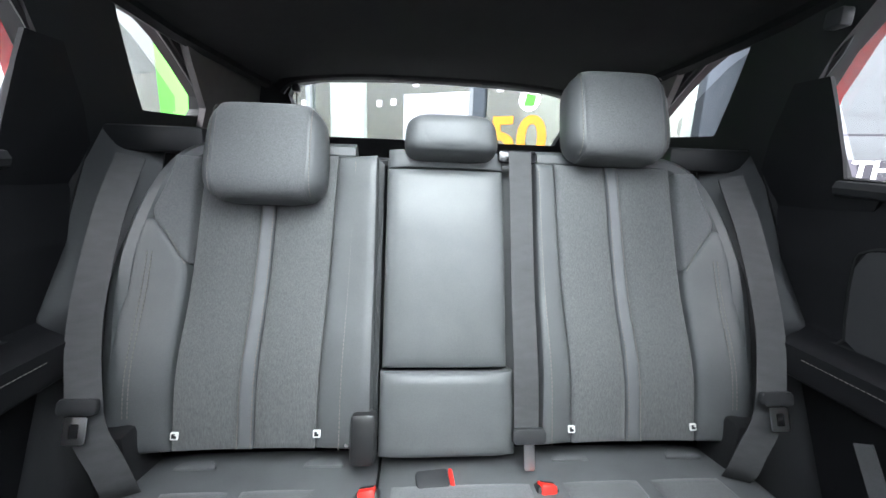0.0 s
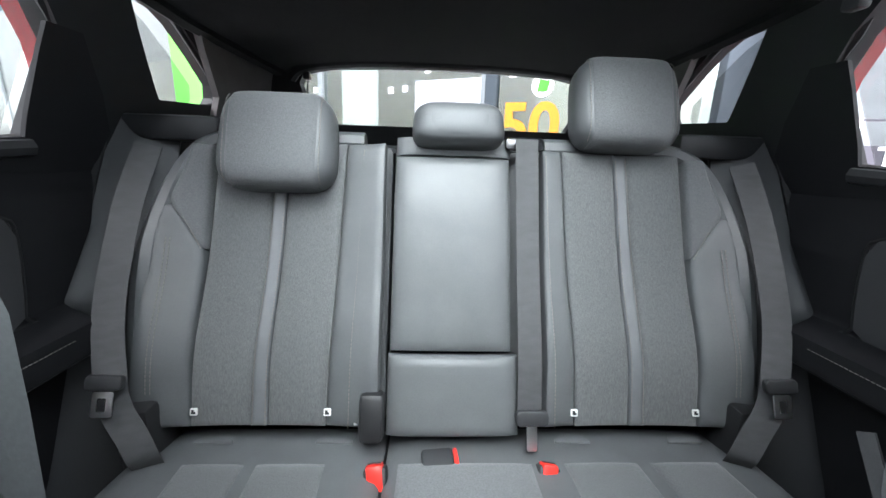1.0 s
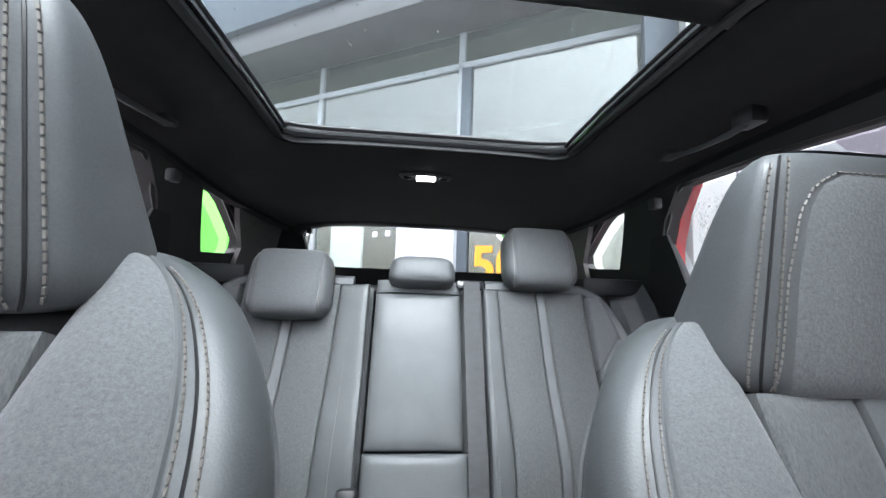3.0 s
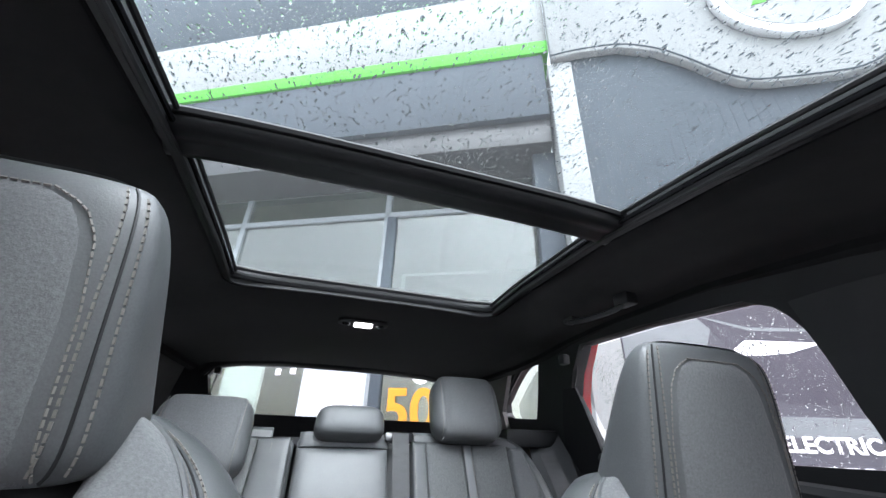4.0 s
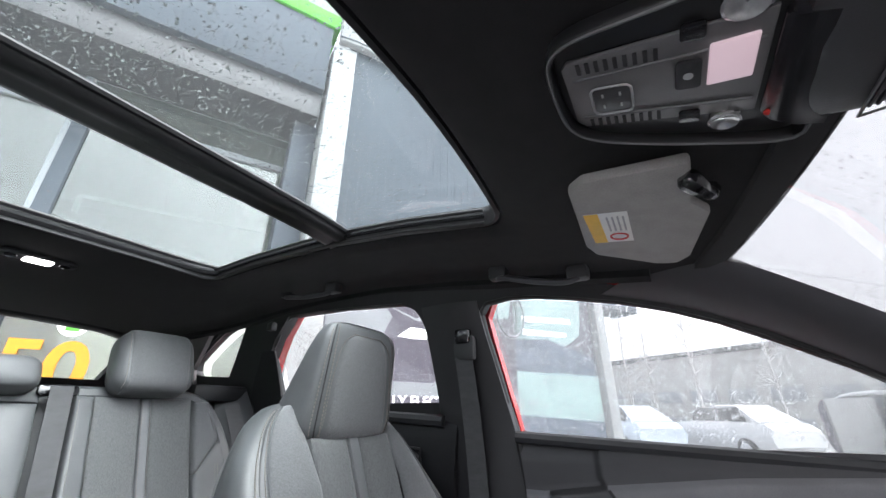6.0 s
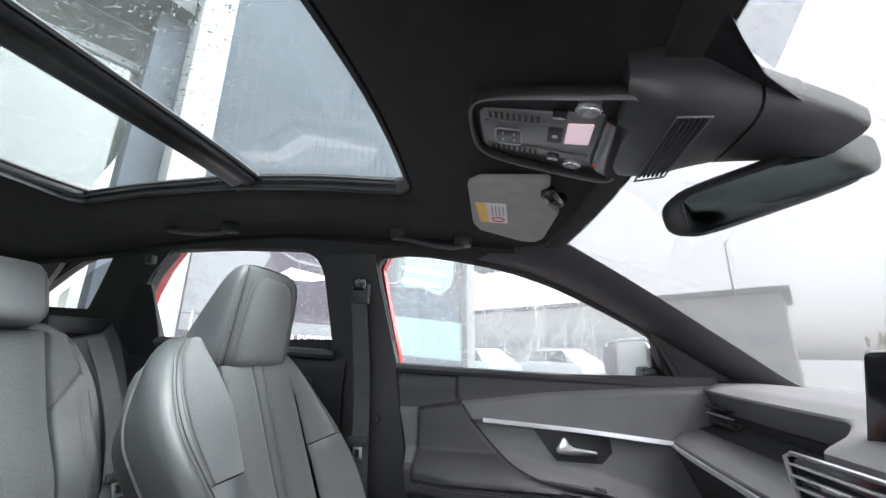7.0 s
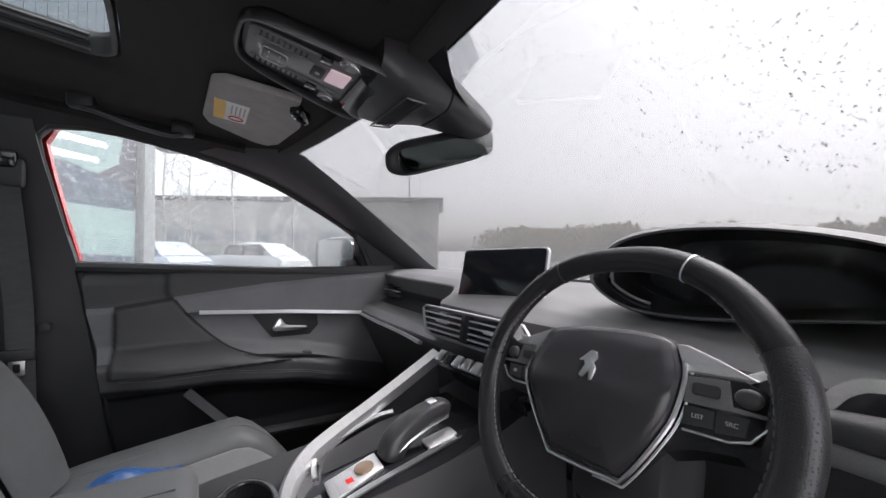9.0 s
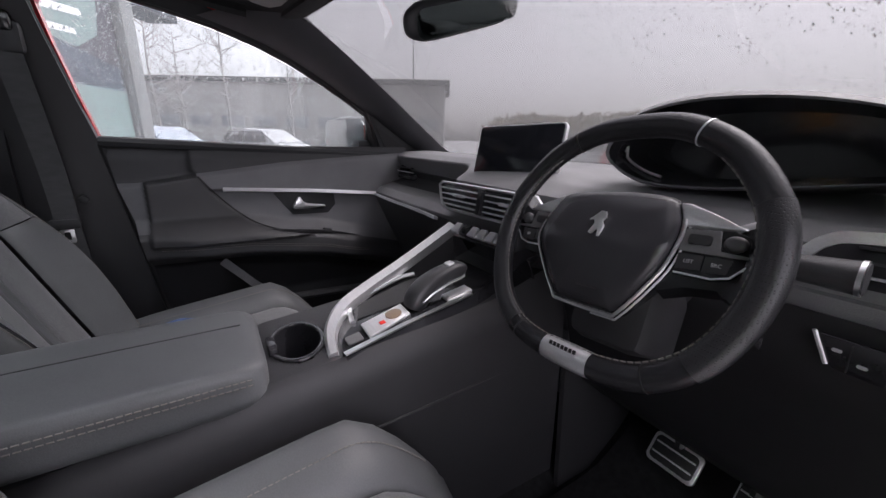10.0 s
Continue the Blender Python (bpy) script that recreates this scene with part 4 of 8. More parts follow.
def front_seat(cx, lab, lift, dy, dz):
    s = thing("front_seat", lab, "car seat", (cx, 0.75, 0.35), "front seats")
    fb = axes((cx, 0.945 + dy, 0.60 + dz), (1, 0, 0), (0, 0.36, 0.933))
    wide = [(p.x, p.y) for p in smooth_line([(0.0, 0.225, 0), (0.2, 0.255, 0), (0.36, 0.266, 0), (0.46, 0.252, 0), (0.53, 0.222, 0), (0.575, 0.185, 0), (0.605, 0.14, 0)], 5)]

    FORE = [(p.x, p.y) for p in smooth_line([(-0.05, 0.095, 0), (0.10, 0.10, 0), (0.22, 0.088, 0), (0.32, 0.06, 0), (0.42, 0.025, 0), (0.52, -0.002, 0), (0.61, -0.035, 0)], 6)]

    def w(v):
        return along(wide, v)

    def d(x, v):
        return 0.03 + 0.075 * (abs(x) / 0.25) ** 3 * (1 - 0.45 * step(0.42, 0.60, v))
    def ridge(v):
        """Across and out: where the wing's front face turns into its flank."""
        return w(v) - 0.032, along(FORE, v)

    def wing(v, q):
        """The wing in section: q from 0 at the inner seam to 1 at the ridge, and on to 2 round the flank."""
        x, z = ridge(v)
        if q <= 1:
            xi = min(0.118, x - 0.02)
            return Vector((lerp(xi, x, q), v, lerp(min(d(xi, v) + 0.004, z + 0.02), z, q ** 1.5) + 0.012 * math.sin(math.pi * q ** 0.9)))
        a = min((q - 1) / 0.45, 1.0) * math.pi / 2
        f = max(0.0, (q - 1.45) / 0.55)
        return Vector((x + 0.030 * math.sin(a) + 0.006 * math.sin(math.pi * f) - (0.03 + 0.035 * step(0.40, 0.6, v)) * f ** 1.3, v, z - 0.032 * (1 - math.cos(a)) - 0.105 * f * (1 - 0.6 * step(0.40, 0.6, v))))

    shell = part("backrest", pad(fb, lambda v: -w(v) + 0.055, lambda v: w(v) - 0.055, -0.03, 0.595, lambda x, v: 0.004 - 0.05 * step(0.2, 0.5, v) * step(0.08, 0.16, abs(x)) - 0.02 * step(0.5, 0.6, v), 0.03, 0.055, 16, 20, 3, 3), LEATHER, s, "black leather backrest")
    part("cloth_panel", pad(fb, lambda v: -0.115, lambda v: -0.016, -0.01, 0.515, d, 0.008, 0.03, 8, 20), CLOTH, shell, "grey cloth centre panel")
    part("cloth_panel", pad(fb, lambda v: 0.016, lambda v: 0.115, -0.01, 0.515, d, 0.008, 0.03, 8, 20), CLOTH, shell, "grey cloth centre panel")
    part("strip", pad(fb, lambda v: -0.0145, lambda v: 0.0145, -0.01, 0.52, d, 0.006, 0.03, 6, 20), LEATHER, shell)
    for side in (-1, 1):
        def skin(v0, v1, q0, q1, puff=0.0):
            def fn(a, b):
                p = wing(lerp(v0, v1, b), lerp(q0, q1, a))
                p.z += puff * (1 - abs(2 * b - 1) ** 10)
                return fb @ Vector((side * p.x, p.y, p.z))
            return layered(fn, 14, 40, fb.to_3x3() @ Vector((-side * 0.004, 0, -0.006)))

        part("lower_bolster", skin(-0.03, 0.306, 0, 0.97, 0.004), LEATHER_SHINE, shell, "shiny black leather side bolster")
        part("upper_bolster", skin(0.309, 0.603, 0, 0.86), CLOTH_PLAIN, shell, "grey cloth shoulder bolster")
        part("shoulder_edge", skin(0.309, 0.603, 0.86, 0.97), LEATHER, shell, "black leather shoulder edge")
        # band and flank get darker colours in place of the shade there
        part("outer_band", skin(-0.03, 0.603, 0.97, 1.72), SHADED_LEATHER, shell, "black leather outer band, toned darker for shade")
        part("flank", skin(-0.03, 0.603, 1.72, 2.0), HINGE, shell, "side flank of the backrest, coloured near black for shade")

        def line(q, out, v0, v1):
            pts = []
            for v in np.linspace(v0, v1, 60):
                p = wing(v, q)
                e = wing(v, q + 0.02) - wing(v, q - 0.02)
                o = Vector((-e.z, 0, e.x)).normalized() if abs(e.z) + abs(e.x) > 1e-6 else Vector((1, 0, 0))
                p += o * out
                pts.append(fb @ Vector((side * p.x, p.y, p.z)))
            return pts
        part("piping", tube(line(1.72, 0.001, -0.02, 0.585), 0.003, 6, up=(0, -0.93, 0.36)), material_piping, shell, "grey leather piping")
        part("roll_seam", tube(line(0.86, 0.001, 0.31, 0.59), 0.0025, 6, up=(0, -0.93, 0.36)), LEATHER, shell)
        part("seam", tube(line(0.97, 0.0002, -0.02, 0.585), 0.0012, 5, up=(0, -0.93, 0.36)), RUBBER, shell)
        for q in (0.905, 1.035):
            part("stitching", stitches(line(q, 0.0008, -0.02, 0.585), (side * 0.5, -0.8, 0.3), 0.0058, 0.0046, 0.0011), THREAD, shell, smooth=False)
    # headrest: leather wedge with a stitched cloth face, leaning forward on two posts
    hm = axes((cx, 1.18 - 1.0 * lift, 1.195 + lift), (1, 0, 0), (0, -0.06, 0.998))

    def hsize(t):
        """Half width, front and back of the headrest, t from its foot to its top."""
        e = (1 - abs(2 * t - 1) ** (5 if t > 0.5 else 7)) ** (1 / 4)
        return lerp(0.131, 0.117, t) * (0.66 + 0.34 * e), 0.072 - 0.034 * (1 - e), lerp(-0.085, 0.028, t) + 0.03 * (1 - e)

    def hpoint(t, a):
        hw, f, b = hsize(t)
        c, sn = math.cos(a), math.sin(a)
        x = hw * math.copysign(abs(c) ** 0.42, c)
        z = (f + b) / 2 + (f - b) / 2 * math.copysign(abs(sn) ** 0.42, sn)
        return Vector((x, lerp(-0.108, 0.122, t) - 0.02 * (x / 0.13) ** 4 * t, z))
    levels = [0.5 - 0.5 * math.cos(math.pi * k / 26) for k in range(27)]
    hr = part("headrest", loft([[hm @ hpoint(t, 2 * math.pi * k / 56) for k in range(56)] for t in levels]), LEATHER, s, "black leather headrest")

    def fd(x, v):
        t = min(0.97, max(0.03, (v + 0.108) / 0.23))
        hw, f, b = hsize(t)
        return (f + b) / 2 + (f - b) / 2 * max(0.0, 1 - min(1.0, abs(x) / hw) ** 4.76) ** 0.21

    def half(v):
        return along([(-0.10, 0.094), (0.0, 0.088), (0.06, 0.078), (0.085, 0.064), (0.10, 0.035)], v)
    part("headrest_cloth", pad(hm, lambda v: -half(v), half, -0.105, 0.10, lambda x, v: fd(x, v) + 0.002, 0.005, 0.02, 12, 18, 8, 8), CLOTH_PLAIN, hr, "grey suede cloth headrest face")
    loop = [(half(v) + 0.005, v) for v in np.linspace(-0.10, 0.098, 24)]
    loop = loop + [(-x, v) for x, v in loop[::-1]]
    part("stitching", stitches([hm @ Vector((x, v, fd(x, v) + 0.0016)) for x, v in loop], (0, -1, -0.14), 0.0068, 0.0048, 0.0011), THREAD, hr, smooth=False)
    for side in (-1, 1):
        for a in (0.62, 0.98):
            arc = [hpoint(t, a if side > 0 else math.pi - a) for t in np.linspace(0.05, 0.96, 40)]
            part("stitching", stitches([hm @ (p + Vector((side * 0.0007, 0, 0.0007))) for p in arc], (side, -0.7, 0), 0.0072, 0.0052, 0.0013), THREAD, hr, smooth=False)
        arc = [hm @ (hpoint(t, 0.8 if side > 0 else math.pi - 0.8)) for t in np.linspace(0.02, 0.98, 40)]
        part("seam", tube(arc, 0.0014, 5, up=(side, -0.7, 0)), RUBBER, hr)
        part("post", tube([hm @ Vector((side * 0.055, -0.09, -0.02)), hm @ Vector((side * 0.055, -0.22, -0.055))], 0.0065, 8), CHROME, hr)
    # seat cushion
    fc = axes_up((cx, 0.90, 0.545 + 1.2 * dz), (1, 0, 0), (0, -1, 0.13))

    def cd(x, v):
        return 0.022 + 0.058 * (abs(x) / 0.25) ** 3 - 0.13 * (max(0.0, v - 0.37) / 0.12) ** 1.6
    base = part("seat_cushion", pad(fc, lambda v: -0.235, lambda v: 0.235, 0.0, 0.52, lambda x, v: cd(x, v) - 0.012, 0.03, 0.16, 16, 18, 3, 4), LEATHER, s, "black leather seat cushion")
    part("cloth_panel", pad(fc, lambda v: -0.135, lambda v: 0.135, 0.03, 0.47, cd, 0.01, 0.03, 12, 18, 5, 6), CLOTH_PLAIN, base, "grey cloth seat panel")
    for side in (-1, 1):
        lo, hi = (lambda v: side * 0.138), (lambda v: side * (0.235 - 0.02 * step(0.35, 0.5, v)))
        if side < 0:
            lo, hi = hi, lo
        part("cushion_bolster", pad(fc, lo, hi, 0.0, 0.50, lambda x, v: cd(x, v) + 0.016, 0.03, 0.08, 12, 18, 2.2, 3), LEATHER, base)
        part("stitching", stitches(smooth_line([fc @ Vector((side * 0.185, v, cd(side * 0.185, v) + 0.0165)) for v in np.linspace(0.02, 0.47, 14)], 3), (0, 0.1, 1), 0.0078, 0.0055, 0.0011), THREAD, base, smooth=False)
    part("seat_base", box((cx - 0.21, 0.44, 0.33), (cx + 0.21, 0.92, 0.49), 0.02), PLASTIC, s)
    return s


front_seat(-0.385, "black leather and grey cloth driver's seat", 0.060, -0.03, 0.045)
front_seat(0.385, "black leather and grey cloth passenger seat beside the door", 0.0, 0.02, 0.0)

solo("seat_cover_sheet", sheet(lambda u, v: Vector((lerp(0.30, 0.47, u), lerp(0.65, 0.81, v) + 0.03 * math.sin(3 * u), 0.618 + 0.065 * math.sin(math.pi * u) * math.sin(math.pi * v) + 0.012 * math.sin(14 * u + 5 * v))), 18, 14, 0.002), BLUE_SHEET, "crumpled blue plastic sheet on the passenger seat", "plastic sheet")

# front belts on the centre pillars
for side in (-1, 1):
    belt = thing("seat_belt", "black webbing front seat belt on the centre pillar", "seat belt", (side * 0.70, 0.98, 0.85), "front seat belts")
    ring = part("guide", box((-0.014, -0.032, -0.034), (0.014, 0.032, 0.034), 0.012, Matrix.Translation((side * 0.665, 1.0, 1.295))), PLASTIC, belt, "black plastic belt guide")
    part("guide_cap", box((-0.012, -0.022, -0.02), (0.012, 0.022, 0.02), 0.008, Matrix.Translation((side * 0.655, 1.0, 1.325))), GLOSS, ring)
    part("webbing", strap([(side * 0.655, 1.0, 1.272), (side * 0.672, 0.995, 1.18), (side * 0.690, 0.985, 1.0), (side * 0.690, 0.98, 0.86), (side * 0.688, 0.975, 0.72), (side * 0.68, 0.96, 0.50)], (-side, -0.1, 0)), BELT, belt)
    m = axes((side * 0.684, 0.983, 0.875), (0, -side, 0), (0, 0, 1))
    tongue = part("tongue", prism(rounded(0.062, 0.026, 0.008), m, 0.012, 0.004), PLASTIC, belt)
    part("tongue_plate", prism(rounded(0.028, 0.036, 0.004), m @ Matrix.Translation((0, -0.03, 0.004)), 0.003, 0.0008), CHROME, tongue, "chrome tongue plate")
    part("slot", prism(rounded(0.012, 0.020, 0.002), m @ Matrix.Translation((0, -0.03, 0.0065)), 0.0015), RUBBER, tongue)
    part("anchor_bolt", prism(circle(0.011, 10), axes((side * 0.722, 0.945, 0.93), (0, -side, 0), (0, 0, 1)), 0.012, 0.002), PLASTIC, belt)
    solo("pillar_centre", layered(lambda u, v: Vector((side * (wall_x(lerp(0.40, 1.42, v)) - 0.010 * math.sin(math.pi * u) - 0.002), lerp(along([(0.40, 0.775), (0.60, 0.82), (0.80, 0.85), (1.07, 0.893), (1.16, 0.914), (1.25, 0.931), (1.345, 0.948), (1.42, 0.955)], lerp(0.40, 1.42, v)), along([(0.40, 1.02), (0.75, 1.066), (1.09, 1.112), (1.24, 1.122), (1.42, 1.135)], lerp(0.40, 1.42, v)), u), lerp(0.40, 1.42, v))), 10, 20, (side * 0.02, 0, 0)), TRIM, "dark grey centre pillar trim", "pillar trim", "structure")

# ---- doors ----


def arm_z(y):
    return along([(0.05, 0.70), (0.18, 0.74), (0.35, 0.785), (0.57, 0.815), (0.80, 0.82)], y)


def strip_z(y):
    return along([(0.05, 0.893), (0.131, 0.905), (0.372, 0.927), (0.631, 0.943)], y)


def crease_z(y):
    return along([(0.02, 1.045), (0.13, 1.040), (0.45, 1.018), (0.69, 0.988), (0.83, 0.966)], y)


WING = smooth_line([(0.790, 0.36, 0), (0.806, 0.44, 0), (0.822, 0.505, 0), (0.852, 0.572, 0), (0.916, 0.637, 0), (0.985, 0.688, 0), (1.0, 0.70, 0)], 4)


def wing_y(z):
    return along([(p.x, p.y) for p in WING], z)


def front_door_x(y, z):
    x = along([(0.35, 0.70), (0.62, 0.705), (0.80, 0.717), (0.90, 0.722), (1.0, 0.722), (1.03, 0.722), (1.065, 0.735)], z)
    a = arm_z(y)
    reach = 0.078 * step(0.03, 0.30, y) * (1 - 0.35 * step(0.70, 0.82, y))
    x -= reach * step(a + 0.050, a - 0.006, z) * step(a - 0.095, a - 0.050, z)
    x += 0.02 * step(a - 0.09, a - 0.12, z) * step(0.56, 0.60, z) * step(0.10, 0.2, y) * step(0.66, 0.58, y)
    inside = step(wing_y(z) - 0.004, wing_y(z) + 0.012, y) * step(0.79, 0.80, z)
    x -= 0.014 * inside * step(crease_z(y) + 0.004, crease_z(y) - 0.010, z) * step(0.822, 0.808, y)
    x -= 0.010 * (1 - inside) * step(strip_z(y) - 0.008, strip_z(y) + 0.002, z)
    x -= 0.016 * step(crease_z(y) + 0.006, crease_z(y) - 0.012, z) * step(0.60, 0.80, z) * 0.6
    return x


for side in (1, -1):
    d = thing("door_%d" % (1 if side > 0 else 2), "dark grey padded front door with a chrome strip and handle" if side > 0 else "dark grey padded driver's door", "car door", (side * 0.74, 0.45, 0.35), kind="structure")
    def rear_edge(z):
        return along([(0.36, 0.755), (0.60, 0.812), (0.80, 0.842), (1.07, 0.885)], z)

    def card(u, v):
        y = lerp(0.015, rear_edge(along([(0.0, 0.36), (0.4, 0.70), (0.55, 0.80), (0.9, 1.0), (1.0, 1.068)], v)), u)
        z = along([(0.0, 0.36), (0.4, arm_z(y) - 0.085), (0.55, arm_z(y) + 0.012), (0.9, crease_z(y) + 0.002), (1.0, 1.068)], v)
        return Vector((side * front_door_x(y, z), y, z))

    def zone(y, z):
        if z > crease_z(y) + 0.002:
            return "sill_roll"
        if z < arm_z(y) - 0.085:
            return "pocket_panel"
        if z < arm_z(y) + 0.012 or (y > wing_y(z) and y < 0.816):
            return "armrest_panel"
        return "door_insert"
    whole = layered(card, 200, 160, (side * 0.015, 0, 0))
    for nm, mt, lab in (("sill_roll", SILL_ROLL, "charcoal padded sill roll"), ("door_insert", SOFT, "grey soft door insert"), ("armrest_panel", ARMREST_SKIN, "charcoal armrest and elbow pad"), ("pocket_panel", DOOR_DARK, "black lower panel with a pocket")):
        piece = whole.copy()
        bmesh.ops.delete(piece, geom=[f for f in piece.faces if zone(f.calc_center_median().y, f.calc_center_median().z) != nm], context="FACES")
        part(nm, piece, mt, d, lab)
    whole.free()
    part("belt_rail", tube([(side * 0.728, y, 1.040 + 0.037 * (y - 0.1) / 0.78) for y in np.linspace(0.0, 0.892, 12)], 0.014, 8), PLASTIC, d, "black window rail")
    part("chrome_strip", sweep([(side * (front_door_x(y, strip_z(y) + 0.004) - 0.002), y, strip_z(y)) for y in np.linspace(0.628, 0.10, 20)], [(-0.0035, -0.0055), (0.0035, -0.0055), (0.0035, 0.0055), (-0.0035, 0.0055)], up=(0.35, 0, 1)), CHROME, d, "chrome trim strip")
    rec = part("handle_recess", prism([(-0.115, 0.027), (0.078, 0.024), (0.083, -0.022), (0.055, -0.052), (-0.060, -0.050)] if side > 0 else [(0.115, 0.027), (-0.078, 0.024), (-0.083, -0.022), (-0.055, -0.052), (0.060, -0.050)], axes((side * 0.7135, 0.376, 0.898), (0, -side, 0), (0, 0, 1)), 0.004, 0.002), PLASTIC, d, "dark handle recess")
    hf = axes((side * 0.7085, 0.376, 0.898), (0, -side, 0), (0, 0, 1))
    part("door_handle", prism([(side * hx, hy) for hx, hy in ((-0.060, -0.020), (-0.050, -0.004), (-0.042, 0.010), (-0.034, 0.010), (-0.026, -0.006), (-0.014, -0.013), (0.044, -0.020), (0.046, -0.028), (-0.020, -0.031), (-0.056, -0.029))], hf, 0.013, 0.004), CHROME, rec, "chrome inside door handle")
    sw = part("switch_panel", sweep(smooth_line([(side * 0.662, 0.59, 0.826), (side * 0.656, 0.46, 0.810), (side * 0.660, 0.33, 0.792), (side * 0.675, 0.20, 0.752)], 6), [(-0.022, 0.0), (0.022, 0.0), (0.022, 0.006), (-0.022, 0.006)], up=(0, 0, 1), sizes=[0.2 + 0.8 * math.sin(math.pi * min(1, max(0, i / 18))) ** 0.6 for i in range(19)]), material("dark_switch_panel", (0.03, 0.03, 0.033), rough=0.4, vary=0.1), d, "black switch panel")
    for off, rr, mt in ((-0.022, 0.0012, PLASTIC), (0.022, 0.0022, CHROME)):
        part("panel_edge", tube(smooth_line([(side * (0.662 + off * 0.2), 0.59, 0.830), (side * (0.656 + off), 0.46, 0.817), (side * (0.660 + off), 0.33, 0.799), (side * (0.675 + off * 0.3), 0.20, 0.757)], 6), rr, 6), mt, sw)
    part("grab_slot", box((-0.010, -0.06, 0.0), (0.010, 0.06, 0.0085), 0.003, Matrix.Translation((side * 0.657, 0.47, 0.8075)) @ Euler((0.13, 0, 0)).to_matrix().to_4x4()), RUBBER, sw)
    part("window_switch", box((-0.010, -0.014, 0.0), (0.010, 0.014, 0.010), 0.003, Matrix.Translation((side * 0.660, 0.34, 0.795)) @ Euler((0.14, 0, 0)).to_matrix().to_4x4()), PLASTIC, sw)
    for off in (0.028, 0.034):
        part("stitching", stitches([(side * (front_door_x(y, arm_z(y) - off) - 0.0008), y, arm_z(y) - off) for y in np.linspace(0.20, 0.80, 48)], (-side, 0, 0), 0.008, 0.0055, 0.0009), THREAD, d, smooth=False)
    part("wing_seam", tube([(side * (front_door_x(wing_y(z) + 0.001, z) - 0.0005), wing_y(z), z) for z in np.linspace(0.81, 0.982, 30)], 0.0032, 5), RUBBER, d)
    part("pocket_strip", sweep([(side * 0.684, 0.655, 0.728), (side * 0.676, 0.60, 0.67), (side * 0.672, 0.55, 0.615)], [(-0.012, 0), (0.012, 0), (0.012, 0.004), (-0.012, 0.004)], up=(-side, 0, 0)), POCKET, d, "grey pocket trim")
    part("pocket_rim", tube(smooth_line([(side * 0.66, 0.60, 0.585), (side * 0.655, 0.40, 0.58), (side * 0.66, 0.15, 0.57)], 5), 0.014, 8), PLASTIC, d)
    part("seal", tube([(side * 0.735, 0.889, 1.07), (side * 0.735, 0.851, 0.83), (side * 0.73, 0.815, 0.60), (side * 0.73, 0.765, 0.38)], 0.009, 8), RUBBER, d)
    sail = part("mirror_sail", plate([(0.11, 1.058), (0.162, 1.182), (-0.02, 1.058)], [], lambda z: wall_x(z) - 0.012, 0.02, [], side), PLASTIC, d, "black mirror corner trim")
    part("sail_grille", plate([(0.095, 1.066), (0.135, 1.14), (0.02, 1.066)], [], lambda z: wall_x(z) - 0.017, 0.004, [], side), RUBBER, sail)

# the driver's door is swung wide open on its front hinges
part("window_frame", plate(RED_FRONT, [FRONT_HOLE], lambda z: wall_x(z) + 0.02, 0.04, WALL_CUTS, -1), RED, d, "red painted window frame")
part("outer_skin", plate([(0.79, 0.36), (0.885, 1.075), (0.06, 1.05), (0.0, 0.36)], [], lambda z: wall_x(z) + 0.05, 0.03, [0.6, 0.9], -1), RED, d, "red painted outer skin")
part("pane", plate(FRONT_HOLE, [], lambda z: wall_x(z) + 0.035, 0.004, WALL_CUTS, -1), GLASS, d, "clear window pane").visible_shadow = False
hinge = Matrix.Translation((-0.78, -0.01, 0))
d.matrix_basis = hinge @ Matrix.Rotation(radians(78), 4, "Z") @ hinge.inverted() @ d.matrix_basis

# outside mirror at the passenger door
mir = thing("wing_mirror", "dark wing mirror with a white cap outside the door", "wing mirror", (0.84, 0.13, 1.06), kind="")
part("shell", cushion(axes((0.945, 0.125, 1.105), (0.90, 0.44, 0), (0, 0, 1)), 0.25, 0.150, 0.13, 4, 3.2, 2.6, 16), GLOSS, mir)
part("mirror_glass", prism(rounded(0.215, 0.118, 0.03), axes((0.945 - 0.0286, 0.125 + 0.0585, 1.105), (0.90, 0.44, 0), (0, 0, 1)) @ Euler((0, math.pi, 0)).to_matrix().to_4x4(), 0.003), material("mirror_silver", (0.85, 0.86, 0.87), rough=0.03, metal=1.0, vary=0.01, bump=0, fine_bump=0), mir, "silvered mirror glass")
part("foot", box((0.775, 0.10, 1.05), (0.86, 0.18, 1.09), 0.012), GLOSS, mir)


def rear_door_x(y, z):
    x = along([(0.35, 0.69), (0.62, 0.70), (0.80, 0.712), (1.0, 0.71), (1.07, 0.722), (1.12, 0.738)], z)
    a = 0.86
    x -= 0.065 * step(a + 0.02, a - 0.01, z) * step(a - 0.10, a - 0.06, z) * step(1.10, 1.25, y)
    x -= 0.010 * step(0.885, 0.895, z) * step(1.03, 1.02, z) * step(1.20, 1.21, y) * step(1.60, 1.59, y)
    return x


